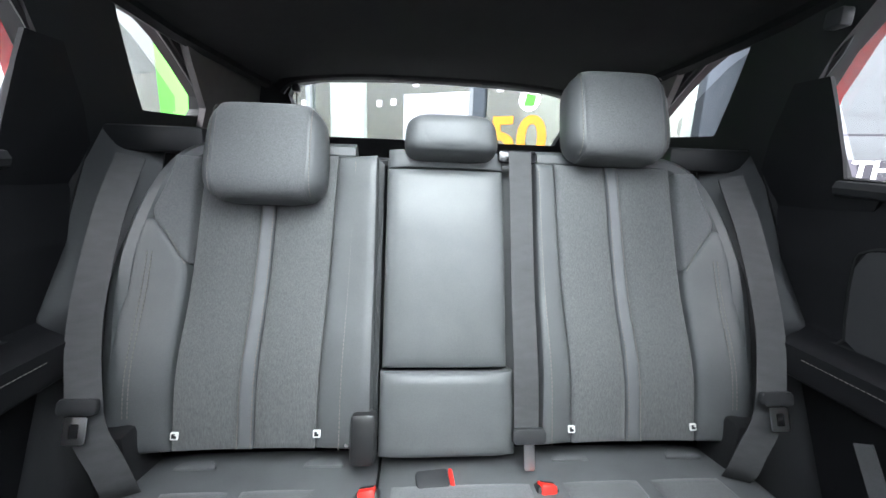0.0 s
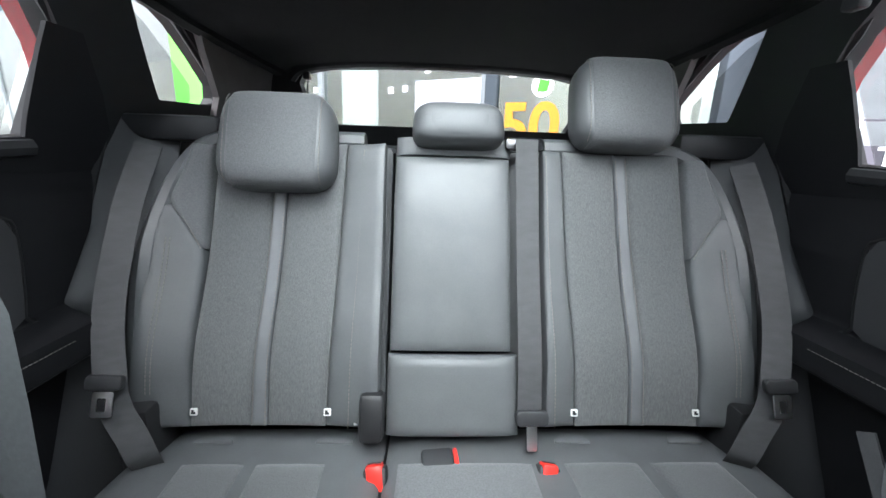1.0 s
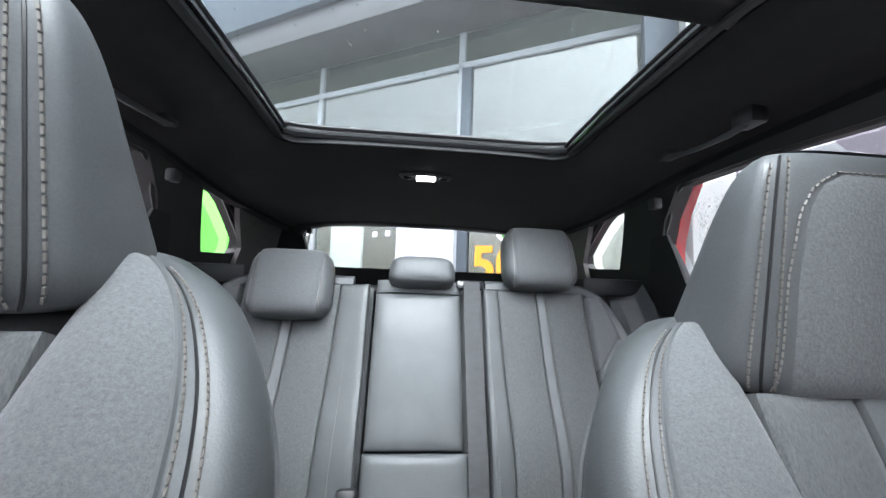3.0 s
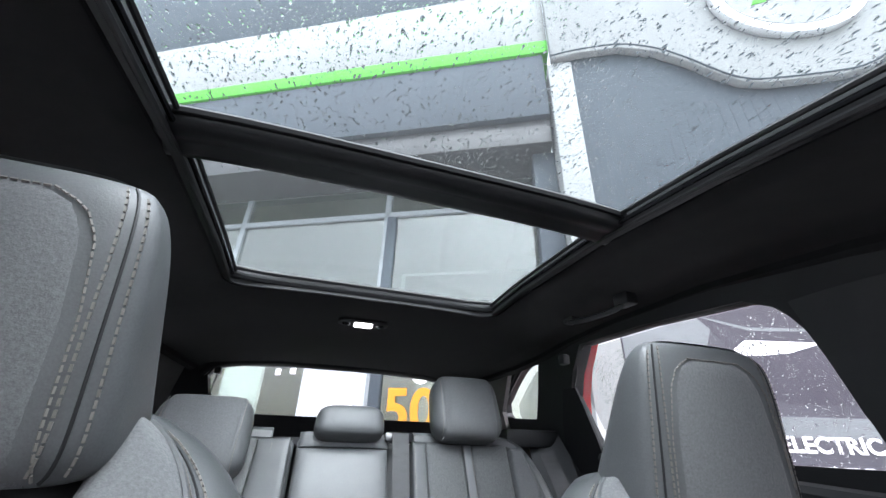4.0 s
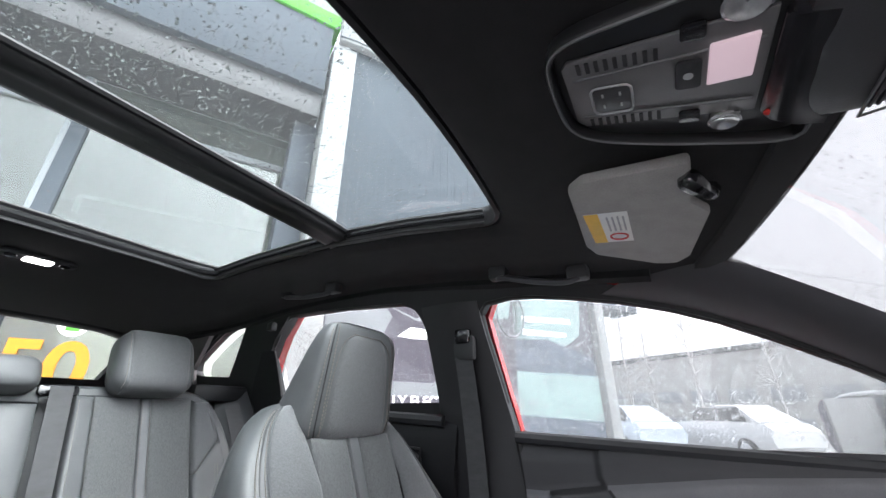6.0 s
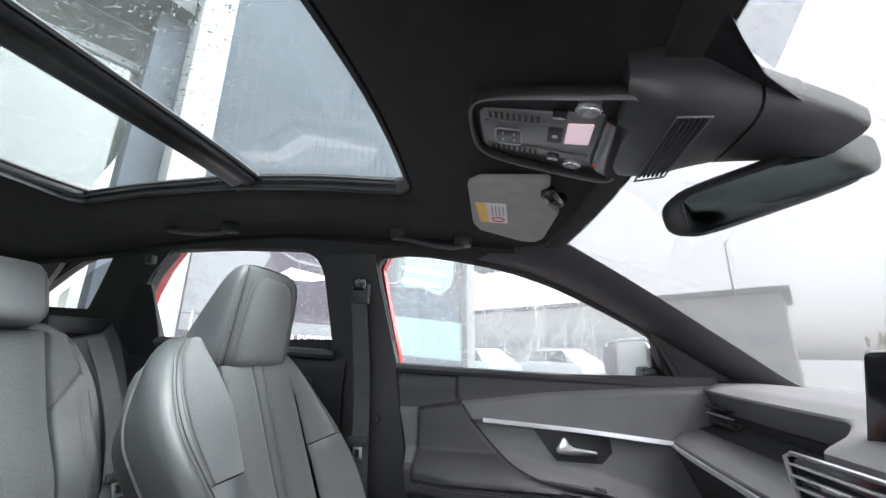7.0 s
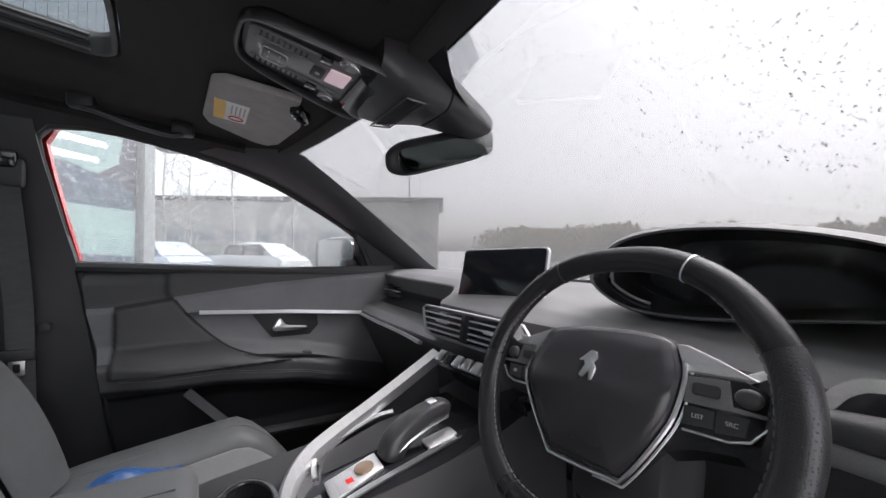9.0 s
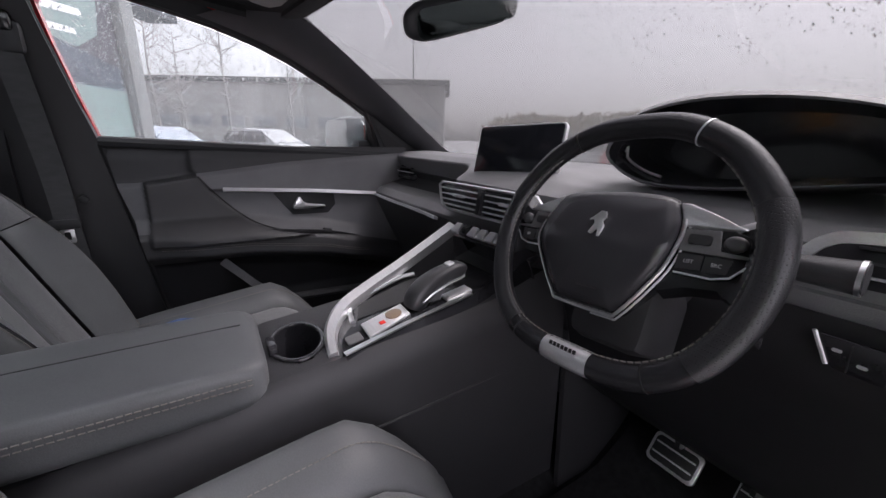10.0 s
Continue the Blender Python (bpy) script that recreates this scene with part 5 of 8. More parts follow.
for side in (1, -1):
    d = thing("door_%d" % (3 if side > 0 else 4), "dark grey padded rear door with an armrest", "car door", (side * 0.74, 1.4, 0.4), kind="structure")
    part("door_card", layered(lambda u, v: Vector((side * rear_door_x(lerp(1.06, door_line(lerp(0.42, 1.16, v)) - 0.016, u), lerp(0.42, 1.16, v)), lerp(1.06, door_line(lerp(0.42, 1.16, v)) - 0.016, u), lerp(0.42, 1.16, v))), 80, 120, (side * 0.015, 0, 0)), DOOR_DARK, d)
    part("belt_rail", tube([(side * 0.728, y, 1.110 + 0.055 * (y - 1.08)) for y in np.linspace(1.10, 1.78, 10)], 0.016, 8), PLASTIC, d)
    part("corner_panel", plate([(1.772, 1.165), (1.775, 1.20), (1.793, 1.345), (1.86, 1.345), (1.92, 1.25), (1.945, 1.18), (1.90, 1.10), (1.72, 1.11), (1.70, 1.16)], [], lambda z: wall_x(z) - 0.008, 0.008, [1.2, 1.3], side), DOOR_DARK, d, "black corner panel behind the window")
    pad_out = [(1.14, 0.885), (1.16, 1.02), (1.20, 1.045), (1.60, 1.055), (1.685, 1.045), (1.70, 1.01), (1.685, 0.885), (1.66, 0.87), (1.18, 0.87)]
    part("elbow_pad", plate(pad_out, [], lambda z: 0.697, 0.012, [], side), ARMREST_SKIN, d, "charcoal padded insert")
    part("pad_groove", tube(smooth_line([(side * 0.699, y, z) for y, z in pad_out], 3, True), 0.0035, 5, True, up=(1, 0, 0)), RUBBER, d)
    part("stitching", stitches([(side * (rear_door_x(y, 0.835) - 0.001), y, 0.835) for y in np.linspace(1.22, 1.70, 20)], (-side, 0, 0), 0.008, 0.0055, 0.001), THREAD, d, smooth=False)
    part("pull_strip", sweep([(side * 0.672, 1.60, 0.74), (side * 0.66, 1.52, 0.62), (side * 0.655, 1.48, 0.54)], [(-0.014, 0), (0.014, 0), (0.014, 0.004), (-0.014, 0.004)], up=(-side, 0, 0)), POCKET, d, "grey pocket trim")

# ---- dashboard ----
PASS = [(-0.60, 0.975), (-0.30, 1.038), (-0.05, 1.056), (0.05, 1.052), (0.085, 1.038), (0.07, 1.005), (0.055, 0.97), (0.085, 0.945), (0.135, 0.932), (0.155, 0.912), (0.148, 0.885), (0.10, 0.78), (0.02, 0.62), (-0.12, 0.50), (-0.40, 0.45)]
MIDDLE = [(-0.60, 0.975), (-0.30, 1.04), (-0.05, 1.05), (0.05, 1.045), (0.12, 1.03), (0.165, 1.01), (0.17, 0.965), (0.165, 0.945), (0.16, 0.935), (0.155, 0.915), (0.12, 0.86), (0.06, 0.76), (0.05, 0.62), (0.0, 0.50), (-0.40, 0.45)]
DRIVE = [(-0.60, 0.975), (-0.30, 1.03), (-0.10, 1.03), (0.03, 1.028), (0.085, 1.02), (0.115, 1.0), (0.115, 0.965), (0.105, 0.945), (0.105, 0.93), (0.11, 0.90), (0.10, 0.85), (0.06, 0.76), (0.02, 0.62), (-0.12, 0.50), (-0.40, 0.45)]


def dash_point(u, v):
    x = lerp(-0.735, 0.735, u)
    a = step(-0.16, -0.05, x)
    b = step(0.14, 0.22, x)
    k = v * (len(PASS) - 1)
    i = min(int(k), len(PASS) - 2)
    out = []
    for c in (0, 1):
        d, m, p = (lerp(t[i][c], t[i + 1][c], k - i) for t in (DRIVE, MIDDLE, PASS))
        out.append(lerp(lerp(d, m, a), p, b))
    y, z = out
    return Vector((x, y - 0.03 * (abs(x) / 0.73) ** 4 * (1 if v < 0.5 else 0.3), z))


dash = thing("dashboard", "dark grey soft dashboard with chrome-edged vents", "dashboard", (0, 0, 0.5), kind="structure")
part("dash_body", sheet(lambda u, v: dash_point(u, v * 0.665), 84, 50, 0.012), SOFT, dash, "dark grey soft dash pad")
part("dash_lower", sheet(lambda u, v: dash_point(u, lerp(0.6655, 1.0, v)), 84, 24, 0.012), LOWER_DASH, dash, "charcoal lower dash")
part("slot_panel", sheet(lambda u, v: dash_point(lerp(0.655, 0.985, u), lerp(0.385, 0.50, v)) + Vector((0, 0.0035, 0)), 30, 8, 0.003), PLASTIC, dash, "black panel in the slot under the brow")
part("windscreen_edge", tube([screen_point(u, 0.06) + Vector((0, 0.03, -0.012)) for u in np.linspace(0.02, 0.98, 20)], 0.012, 6), RUBBER, dash)
# passenger end vent, in the slot under the brow
ev = part("side_vent", prism(rounded(0.13, 0.05, 0.012), axes((0.625, 0.055, 0.985), (-1, -0.05, 0), (0, -0.35, 1)), -0.02, 0.004), GLOSS, dash, "black side air vent")
for k in range(3):
    part("vent_slat", box((-0.055, 0.0, -0.002), (0.055, 0.012, 0.002), 0.001, axes((0.625, 0.058, 0.97 + 0.015 * k), (1, 0, 0), (0, 1, 0.2))), CHROME if k == 1 else PLASTIC, ev)
part("glovebox_strip", sweep(smooth_line([(0.71, 0.146, 0.902), (0.55, 0.160, 0.904), (0.35, 0.163, 0.904), (0.215, 0.175, 0.905)], 6), [(-0.004, -0.006), (0.004, -0.006), (0.004, 0.006), (-0.004, 0.006)], up=(0, 1, 0.3)), CHROME, dash, "chrome glovebox strip")

part("knee_panel", sheet(lambda u, v: dash_point(lerp(0.005, 0.405, u), lerp(0.575, 0.995, v)) + Vector((0, 0.009, -0.002)), 30, 26, 0.004), DOOR_DARK, dash, "black knee panel under the column")
# middle vents, keys
MV = axes((0.012, 0.178, 0.975), (-0.985, -0.08, 0), (0, -0.16, 1))
vent = part("centre_vents", prism([(-0.155, 0.022), (-0.145, 0.028), (0.14, 0.028), (0.155, 0.014), (0.125, -0.024), (0.11, -0.03), (-0.115, -0.03), (-0.135, -0.02)], MV, 0.004, 0.001), GLOSS, dash, "black centre air vents with chrome slats")
part("chrome_frame", tube([MV @ Vector((x, y, 0.006)) for x, y in ((-0.155, 0.022), (-0.145, 0.028), (-0.05, 0.028), (0.05, 0.028), (0.14, 0.028), (0.155, 0.014), (0.14, -0.006), (0.125, -0.024), (0.11, -0.03), (0.0, -0.03), (-0.115, -0.03), (-0.135, -0.02), (-0.146, 0.0))], 0.0032, 6, True, up=(0, 1, 0)), CHROME, vent, "chrome vent frame")
for k, y in enumerate((0.016, 0.004, -0.008, -0.019)):
    part("vent_slat", box((-0.142 + 0.004 * k, y - 0.0015, 0.002), (0.142 - 0.007 * k, y + 0.0015, 0.012), 0.001, MV), CHROME if k == 1 else ALU, vent)
part("vent_divider", box((-0.012, -0.028, 0.0), (0.012, 0.026, 0.013), 0.003, MV), GLOSS, vent)
for x in (-0.07, 0.075):
    part("vent_tab", box((x - 0.018, 0.0, 0.008), (x + 0.018, 0.007, 0.018), 0.002, MV), CHROME, vent)
KV = axes((-0.02, 0.188, 0.908), (-0.985, -0.10, 0), (0, -0.45, 0.9))
keys = part("key_row", box((-0.11, -0.018, -0.03), (0.11, 0.016, 0.0), 0.004, KV), GLOSS, dash, "row of chrome toggle keys")
for k in range(8):
    x = -0.094 + 0.0265 * k
    part("toggle_key", prism([(x - 0.0115, -0.013), (x + 0.0115, -0.013), (x + 0.0095, 0.012), (x - 0.0095, 0.012)], KV @ Euler((-0.35, 0, 0)).to_matrix().to_4x4(), 0.009, 0.002), CHROME if k in (0, 2, 3, 4, 5) else GLOSS, keys)
part("stack_face", prism([(-0.12, 0.0), (0.12, 0.0), (0.10, -0.16), (-0.10, -0.16)], axes((0.01, 0.16, 0.89), (-1, 0, 0), (0, 0.5, 0.87)), 0.006, 0.003), GLOSS, dash)

# driver's end vent and light panel
DV = axes((-0.60, 0.10, 0.992), (-1, -0.05, 0), (0, -0.2, 1))
dv = part("side_vent", prism([(-0.13, -0.03), (-0.105, 0.012), (-0.08, 0.02), (0.11, 0.023), (0.12, -0.03)], DV, 0.006, 0.002), GLOSS, dash, "black driver's air vent")
part("chrome_frame", sweep(smooth_line([DV @ Vector(p) for p in ((-0.138, -0.028, 0.01), (-0.124, -0.008, 0.014), (-0.110, 0.010, 0.014), (-0.085, 0.019, 0.014), (0.0, 0.023, 0.012), (0.12, 0.023, 0.01))], 5), [(-0.006, -0.003), (0.006, -0.003), (0.006, 0.003), (-0.006, 0.003)], up=(0, 1, 0.2)), ALU, dv, "broad chrome vent frame")
for y in (-0.018, -0.004, 0.010):
    part("vent_slat", box((-0.085, y - 0.0015, 0.004), (0.115, y + 0.0015, 0.016), 0.001, DV), ALU if y == -0.018 else PLASTIC, dv)
LP = axes((-0.572, 0.121, 0.893), (-1, 0, 0), (0, 0.2, 1))
lp = part("switch_panel", prism([(-0.062, 0.020), (0.075, 0.020), (0.075, -0.022), (-0.048, -0.018)], LP, 0.005, 0.002), GLOSS, dash, "gloss black light-switch panel")
part("panel_edge", tube([LP @ Vector((-0.066, 0.022, 0.005)), LP @ Vector((-0.052, -0.014, 0.005))], 0.0022, 6), ALU, lp)
for x, y, w in ((-0.046, 0.006, 0.004), (-0.026, -0.004, 0.004), (0.010, -0.002, 0.005), (0.045, -0.002, 0.004)):
    part("icon", prism(rounded(2 * w, 0.004, 0.0015, cx=x, cy=y), LP, 0.0056, 0.0002), GREY_INK, lp)
for x in (-0.036, -0.008, 0.028):
    part("key_gap", box((x - 0.0006, -0.016, 0.005), (x + 0.0006, 0.016, 0.0056), 0.0, LP), RUBBER, lp)

# instrument cluster in its hood
clus = thing("instrument_cluster", "dark instrument display under a wide black hood", "instrument cluster", (-0.36, -0.05, 1.0))
LENS_T = [(-0.165, 1.082), (-0.185, 1.118), (-0.22, 1.145), (-0.29, 1.160), (-0.38, 1.160), (-0.46, 1.149), (-0.53, 1.128), (-0.60, 1.098), (-0.635, 1.078)]
LENS_B = [(-0.60, 1.068), (-0.53, 1.064), (-0.47, 1.056), (-0.40, 1.045), (-0.31, 1.036), (-0.24, 1.038), (-0.19, 1.056)]


def lens_ring(y, grow=0.0, dz=0.0):
    pts = smooth_line([(x, 0, z) for x, z in LENS_T + LENS_B], 3, True)
    cx, cz = -0.375, 1.085
    return [Vector((cx + (p.x - cx) * (1 + grow), y, cz + (p.z - cz) * (1 + grow * 2.5) + dz)) for p in pts]


part("hood", loft([lens_ring(0.045, -0.015), lens_ring(0.05, 0.0), lens_ring(0.04, 0.03), lens_ring(-0.02, 0.035), lens_ring(-0.16, 0.0, -0.02), lens_ring(-0.26, -0.25, -0.04)], False), SOFT, clus, "black cluster hood")
part("inner_hood", loft([lens_ring(0.045, -0.015), lens_ring(-0.05, -0.08)], False), GLOSS, clus)
part("display", prism([(p.x, p.z) for p in lens_ring(0, -0.075)], axes((0, -0.052, 0), (1, 0, 0), (0, 0, 1)), 0.004), SCREEN, clus, "switched-off dark display")
arcs = [p for p in lens_ring(0.0, -0.06) if p.z < 1.10 and p.x > -0.25]
part("chrome_lip", tube([Vector((p.x, 0.01, p.z)) for p in sorted(arcs, key=lambda p: -p.x)], 0.0025, 6), CHROME, clus)

# touch screen
TS = axes((0.030, 0.088, 1.068), (-0.968, -0.245, 0.03), (0.02, -0.28, 0.95))
scr = thing("touch_screen", "dark tablet screen in a slim chrome frame on the dashboard", "touch screen", (0.03, 0.06, 1.0))
part("frame", prism(rounded(0.216, 0.136, 0.009), TS @ Matrix.Translation((0, 0, -0.012)), 0.012, 0.003), CHROME, scr, "slim chrome frame")
part("glass_face", prism(rounded(0.209, 0.129, 0.007), TS @ Matrix.Translation((0, 0, 0.0003)), 0.002, 0.0008), SCREEN, scr, "switched-off dark glass")
part("mount", box((-0.06, -0.06, -0.05), (0.06, -0.01, -0.012), 0.008, TS), PLASTIC, scr)

# ---- steering wheel ----
WH = axes((-0.325, 0.247, 0.985), (-1, 0, 0), (0, -0.39, 0.92)) @ Euler((0, 0, radians(5))).to_matrix().to_4x4()
wheel = thing("steering_wheel", "black leather flat-bottomed steering wheel with satin trim", "steering wheel", (-0.325, 0.2, 0.95))
RIM = [(0, 0.145), (0.06, 0.138), (0.115, 0.108), (0.155, 0.055), (0.168, 0.0), (0.160, -0.055), (0.135, -0.105), (0.095, -0.138), (0.05, -0.150), (0, -0.152), (-0.05, -0.150), (-0.095, -0.138), (-0.135, -0.105), (-0.160, -0.055), (-0.168, 0.0), (-0.155, 0.055), (-0.115, 0.108), (-0.06, 0.138)]
rim_path = [WH @ p for p in smooth_line([(x, y, 0) for x, y in RIM], 6, True)]
zax = WH.to_3x3() @ Vector((0, 0, 1))
RIM_SKIN = material("smooth_rim_leather", (0.011, 0.011, 0.0125), rough=0.27, vary=0.1, grain=20, bump=0.02, fine=600, fine_bump=0.2)
part("rim", sweep(rim_path, circle(0.0150, 16, 0.0130), True, up=zax), RIM_SKIN, wheel, "smooth black leather rim")
perf = perforated("perforated_rim_leather", (0.015, 0.015, 0.017))
for a, b in ((18, 38), (66, 86)):
    part("perforated_grip", sweep(rim_path[a:b], circle(0.0155, 16, 0.0135), False, up=zax), perf, wheel, "perforated leather grip")
for k in (8, 100, 42, 64):
    k %= len(rim_path)
    part("seam_ring", sweep([rim_path[k], rim_path[k].lerp(rim_path[k + 1], 0.16)], circle(0.0157, 16, 0.0137), False, up=zax), ALU if k in (8,) else RUBBER, wheel)
inner = [WH @ p for p in smooth_line([(x * 0.914, y * 0.904, 0.004) for x, y in RIM], 6, True)]
part("stitching", stitches(inner[12:98], zax, 0.008, 0.0055, 0.0011), THREAD, wheel, smooth=False)
HUB = [(-0.090, 0.040), (-0.074, 0.060), (0.0, 0.067), (0.064, 0.062), (0.078, 0.042), (0.084, 0.020), (0.080, -0.012), (0.062, -0.044), (0.034, -0.082), (0.020, -0.087), (-0.050, -0.087), (-0.062, -0.080), (-0.090, -0.036), (-0.100, -0.006)]
HUB = [(p.x, p.y) for p in smooth_line([(x, y, 0) for x, y in HUB], 3, True)]


def hub_z(y):
    """The padded face, creased across its middle: it leans up above and down below."""
    return -0.24 * (math.hypot(y + 0.004, 0.012) - 0.012)


hub = part("hub", loft([[WH @ Vector((-0.004 + x * k, y * k, z + hub_z(y * k))) for x, y in HUB] for k, z in ((0.96, -0.050), (1.0, -0.030), (1.0, -0.012), (0.985, -0.003), (0.95, 0.003), (0.85, 0.007), (0.7, 0.010), (0.5, 0.012), (0.3, 0.013), (0.1, 0.0135))]), material("satin_hub_vinyl", (0.026, 0.026, 0.029), rough=0.24, vary=0.08, grain=12, bump=0.015, fine=700, fine_bump=0.1), wheel, "black padded hub")
part("hub_trim", tube([WH @ Vector((-0.004 + x * 1.028, y * 1.028, -0.005 + hub_z(y))) for x, y in HUB[13:] + HUB[:1]], 0.0024, 6, up=zax), CHROME, hub, "satin chrome hub outline")
part("hub_rib", tube([WH @ Vector((-0.004 + x * 1.075, y * 1.07, -0.010 + hub_z(y))) for x, y in HUB[12:29]], 0.0014, 6, up=zax), ALU, hub, "second satin outline beside the hub")
BADGE = WH @ Matrix.Translation((-0.006, 0.014, 0.0115))
part("badge", prism([(-0.013, 0.004), (-0.005, 0.011), (0.001, 0.017), (0.008, 0.016), (0.010, 0.009), (0.006, 0.004), (0.010, -0.002), (0.007, -0.015), (0.003, -0.016), (0.002, -0.005), (-0.005, -0.014), (-0.010, -0.012), (-0.004, 0.0), (-0.006, 0.005)], BADGE, 0.003, 0.001), CHROME, hub, "small chrome badge")
part("airbag_mark", box((-0.022, -0.064, -0.0035), (0.010, -0.059, -0.0015), 0.0004, WH), RUBBER, hub)
for k in range(7):
    part("hub_script", box((-0.046 + 0.0105 * k, -0.0895, -0.030), (-0.039 + 0.0105 * k, -0.0855, -0.026), 0.0006, WH), CHROME, hub)
SPK = WH @ Matrix.Translation((-0.005, 0.0, -0.026))
for side in (1, -1):
    sp = part("spoke", loft([[SPK @ Vector((side * x, y, z)) for x, y, z in ((x, y1, -0.014), (x, y0, -0.014), (x, y0 + 0.006, z1), (x, lerp(y0, y1, 0.5), z1 + 0.003), (x, y1 - 0.004, z1))] for x, y0, y1, z1 in ((0.074, -0.052, 0.034, 0.008), (0.10, -0.042, 0.030, 0.008), (0.13, -0.038, 0.030, 0.008), (0.147, -0.048, 0.038, 0.012), (0.160, -0.066, 0.052, 0.020), (0.170, -0.076, 0.060, 0.016))]), RIM_SKIN, wheel, "black leather spoke")
    SIDE = SPK @ Matrix.Translation((side * 0.005, 0.0, 0.0))
    pod = part("switch_pod", prism([(side * x, y) for x, y in ((0.080, 0.027), (0.128, 0.029), (0.142, 0.024), (0.151, 0.010), (0.146, -0.004), (0.134, -0.018), (0.120, -0.022), (0.082, -0.022))], SIDE @ Matrix.Translation((0, 0, 0.010)), 0.006, 0.002), GLOSS, wheel, "gloss black switch pod")
    at = SIDE @ Matrix.Translation((0, 0, 0.016))
    part("pod_trim", tube([at @ Vector((side * x, y, 0.0)) for x, y in ((0.084, -0.0225), (0.120, -0.0228), (0.135, -0.0185), (0.147, -0.004), (0.152, 0.010))], 0.0013, 6, up=zax), CHROME, pod, "thin chrome pod outline")
    part("pod_frame", prism([(side * x, y) for x, y in ((0.085, 0.0255), (0.118, 0.0270), (0.122, 0.006), (0.146, 0.0045), (0.146, 0.0015), (0.083, 0.0015))], at, 0.002, 0.0007), POCKET, pod, "satin grey frame round the rocker")
    part("rocker", prism(rounded(0.022, 0.011, 0.003, cx=side * 0.1015, cy=0.0150), at, 0.0045, 0.001), PLASTIC, pod, "ribbed black rocker")
    part("thumb_wheel", loft([[at @ Vector((side * (0.1325 + 0.0105 * r * math.cos(a)), 0.0150 + 0.0085 * r * math.sin(a), z)) for a in np.linspace(0, 2 * math.pi, 17)[:-1]] for r, z in ((1.0, 0.0), (0.95, 0.0025), (0.75, 0.0045), (0.4, 0.0055), (0.05, 0.0058))]), CONSOLE_GREY, pod, "domed grey thumb pad")
    for x, word in ((0.096, "LIST"), (0.122, "SRC")):
        part("key", prism([(side * a, b) for a, b in ((x - 0.012, -0.001), (x + 0.0125, -0.001), (x + (0.0125 if x < 0.11 else 0.010), -0.016), (x - 0.012, -0.018))], at, 0.0015, 0.0006), PLASTIC, pod)
        if side > 0:
            part("key_print", lettering(word, 0.0055, at @ Matrix.Translation((x, -0.0105, 0.0018)), 0.0002, "CENTER"), ICON, pod, smooth=False)
        else:
            part("key_print", box((-x - 0.003, -0.011, 0.0015), (-x + 0.003, -0.007, 0.0019), 0.0, at), ICON, pod)
    part("spoke_blade", prism([(side * x, y) for x, y in ((0.074, 0.055), (0.085, 0.055), (0.112, 0.045), (0.143, 0.0310), (0.138, 0.0300), (0.084, 0.0300))], SPK @ Matrix.Translation((0, 0, 0.006)), 0.007, 0.002), ALU, wheel, "satin metal spoke blade")
bt = part("bottom_trim", sweep(rim_path[50:59], circle(0.0160, 14, 0.0142), False, up=zax, sizes=[0.95, 1.0, 1.02, 1.02, 1.02, 1.02, 1.02, 1.0, 0.95]), ALU, wheel, "satin metal bottom trim")
for k in range(7):
    part("trim_script", box((-0.020 + 0.0058 * k, -0.146, 0.0135), (-0.016 + 0.0058 * k, -0.141, 0.0152), 0.0004, WH), RUBBER, bt)
part("column", tube([WH @ Vector((0, 0, -0.03)), WH @ Vector((0, -0.005, -0.10)), WH @ Vector((0, -0.01, -0.20))], 0.058, 16), PLASTIC, wheel, "black steering column shroud")
part("column_lower", box((-0.055, -0.13, -0.16), (0.055, -0.03, -0.05), 0.02, WH), TRIM, wheel)
for side, p0, p1 in ((1, (0.04, 0.02, -0.07), (0.208, 0.014, -0.075)), (-1, (-0.04, 0.0, -0.06), (-0.185, 0.03, -0.05))):
    st = part("stalk", tube([WH @ Vector(p0), (WH @ Vector(p0)).lerp(WH @ Vector(p1), 0.6), WH @ Vector(p1)], 0.013, 10, up=zax, sizes=[0.7, 0.9, 1.25]), PLASTIC, wheel, "black control stalk")
    part("stalk_ring", tube([(WH @ Vector(p0)).lerp(WH @ Vector(p1), 1.0), (WH @ Vector(p0)).lerp(WH @ Vector(p1), 1.022)], 0.0170, 16, up=zax), CHROME, st)
    part("stalk_cap", tube([(WH @ Vector(p0)).lerp(WH @ Vector(p1), 1.015), (WH @ Vector(p0)).lerp(WH @ Vector(p1), 1.03)], 0.0152, 16, up=zax), PLASTIC, st)
    part("shift_paddle", prism([(side * x, y) for x, y in ((0.118, 0.034), (0.138, 0.044), (0.152, 0.042), (0.130, 0.026))], WH @ Matrix.Translation((0, 0, -0.028)), 0.005, 0.002), ALU, wheel)

# ---- centre console ----
con = thing("centre_console", "dark grey centre console with a chrome bar and gear panel", "centre console", (0.01, 0.55, 0.35))
CT = [(0.06, 0.87), (0.14, 0.838), (0.22, 0.812), (0.32, 0.795), (0.44, 0.782), (0.52, 0.772), (0.60, 0.764), (0.75, 0.735), (1.02, 0.70), (1.08, 0.64)]


def con_z(y):
    return along(CT, y)


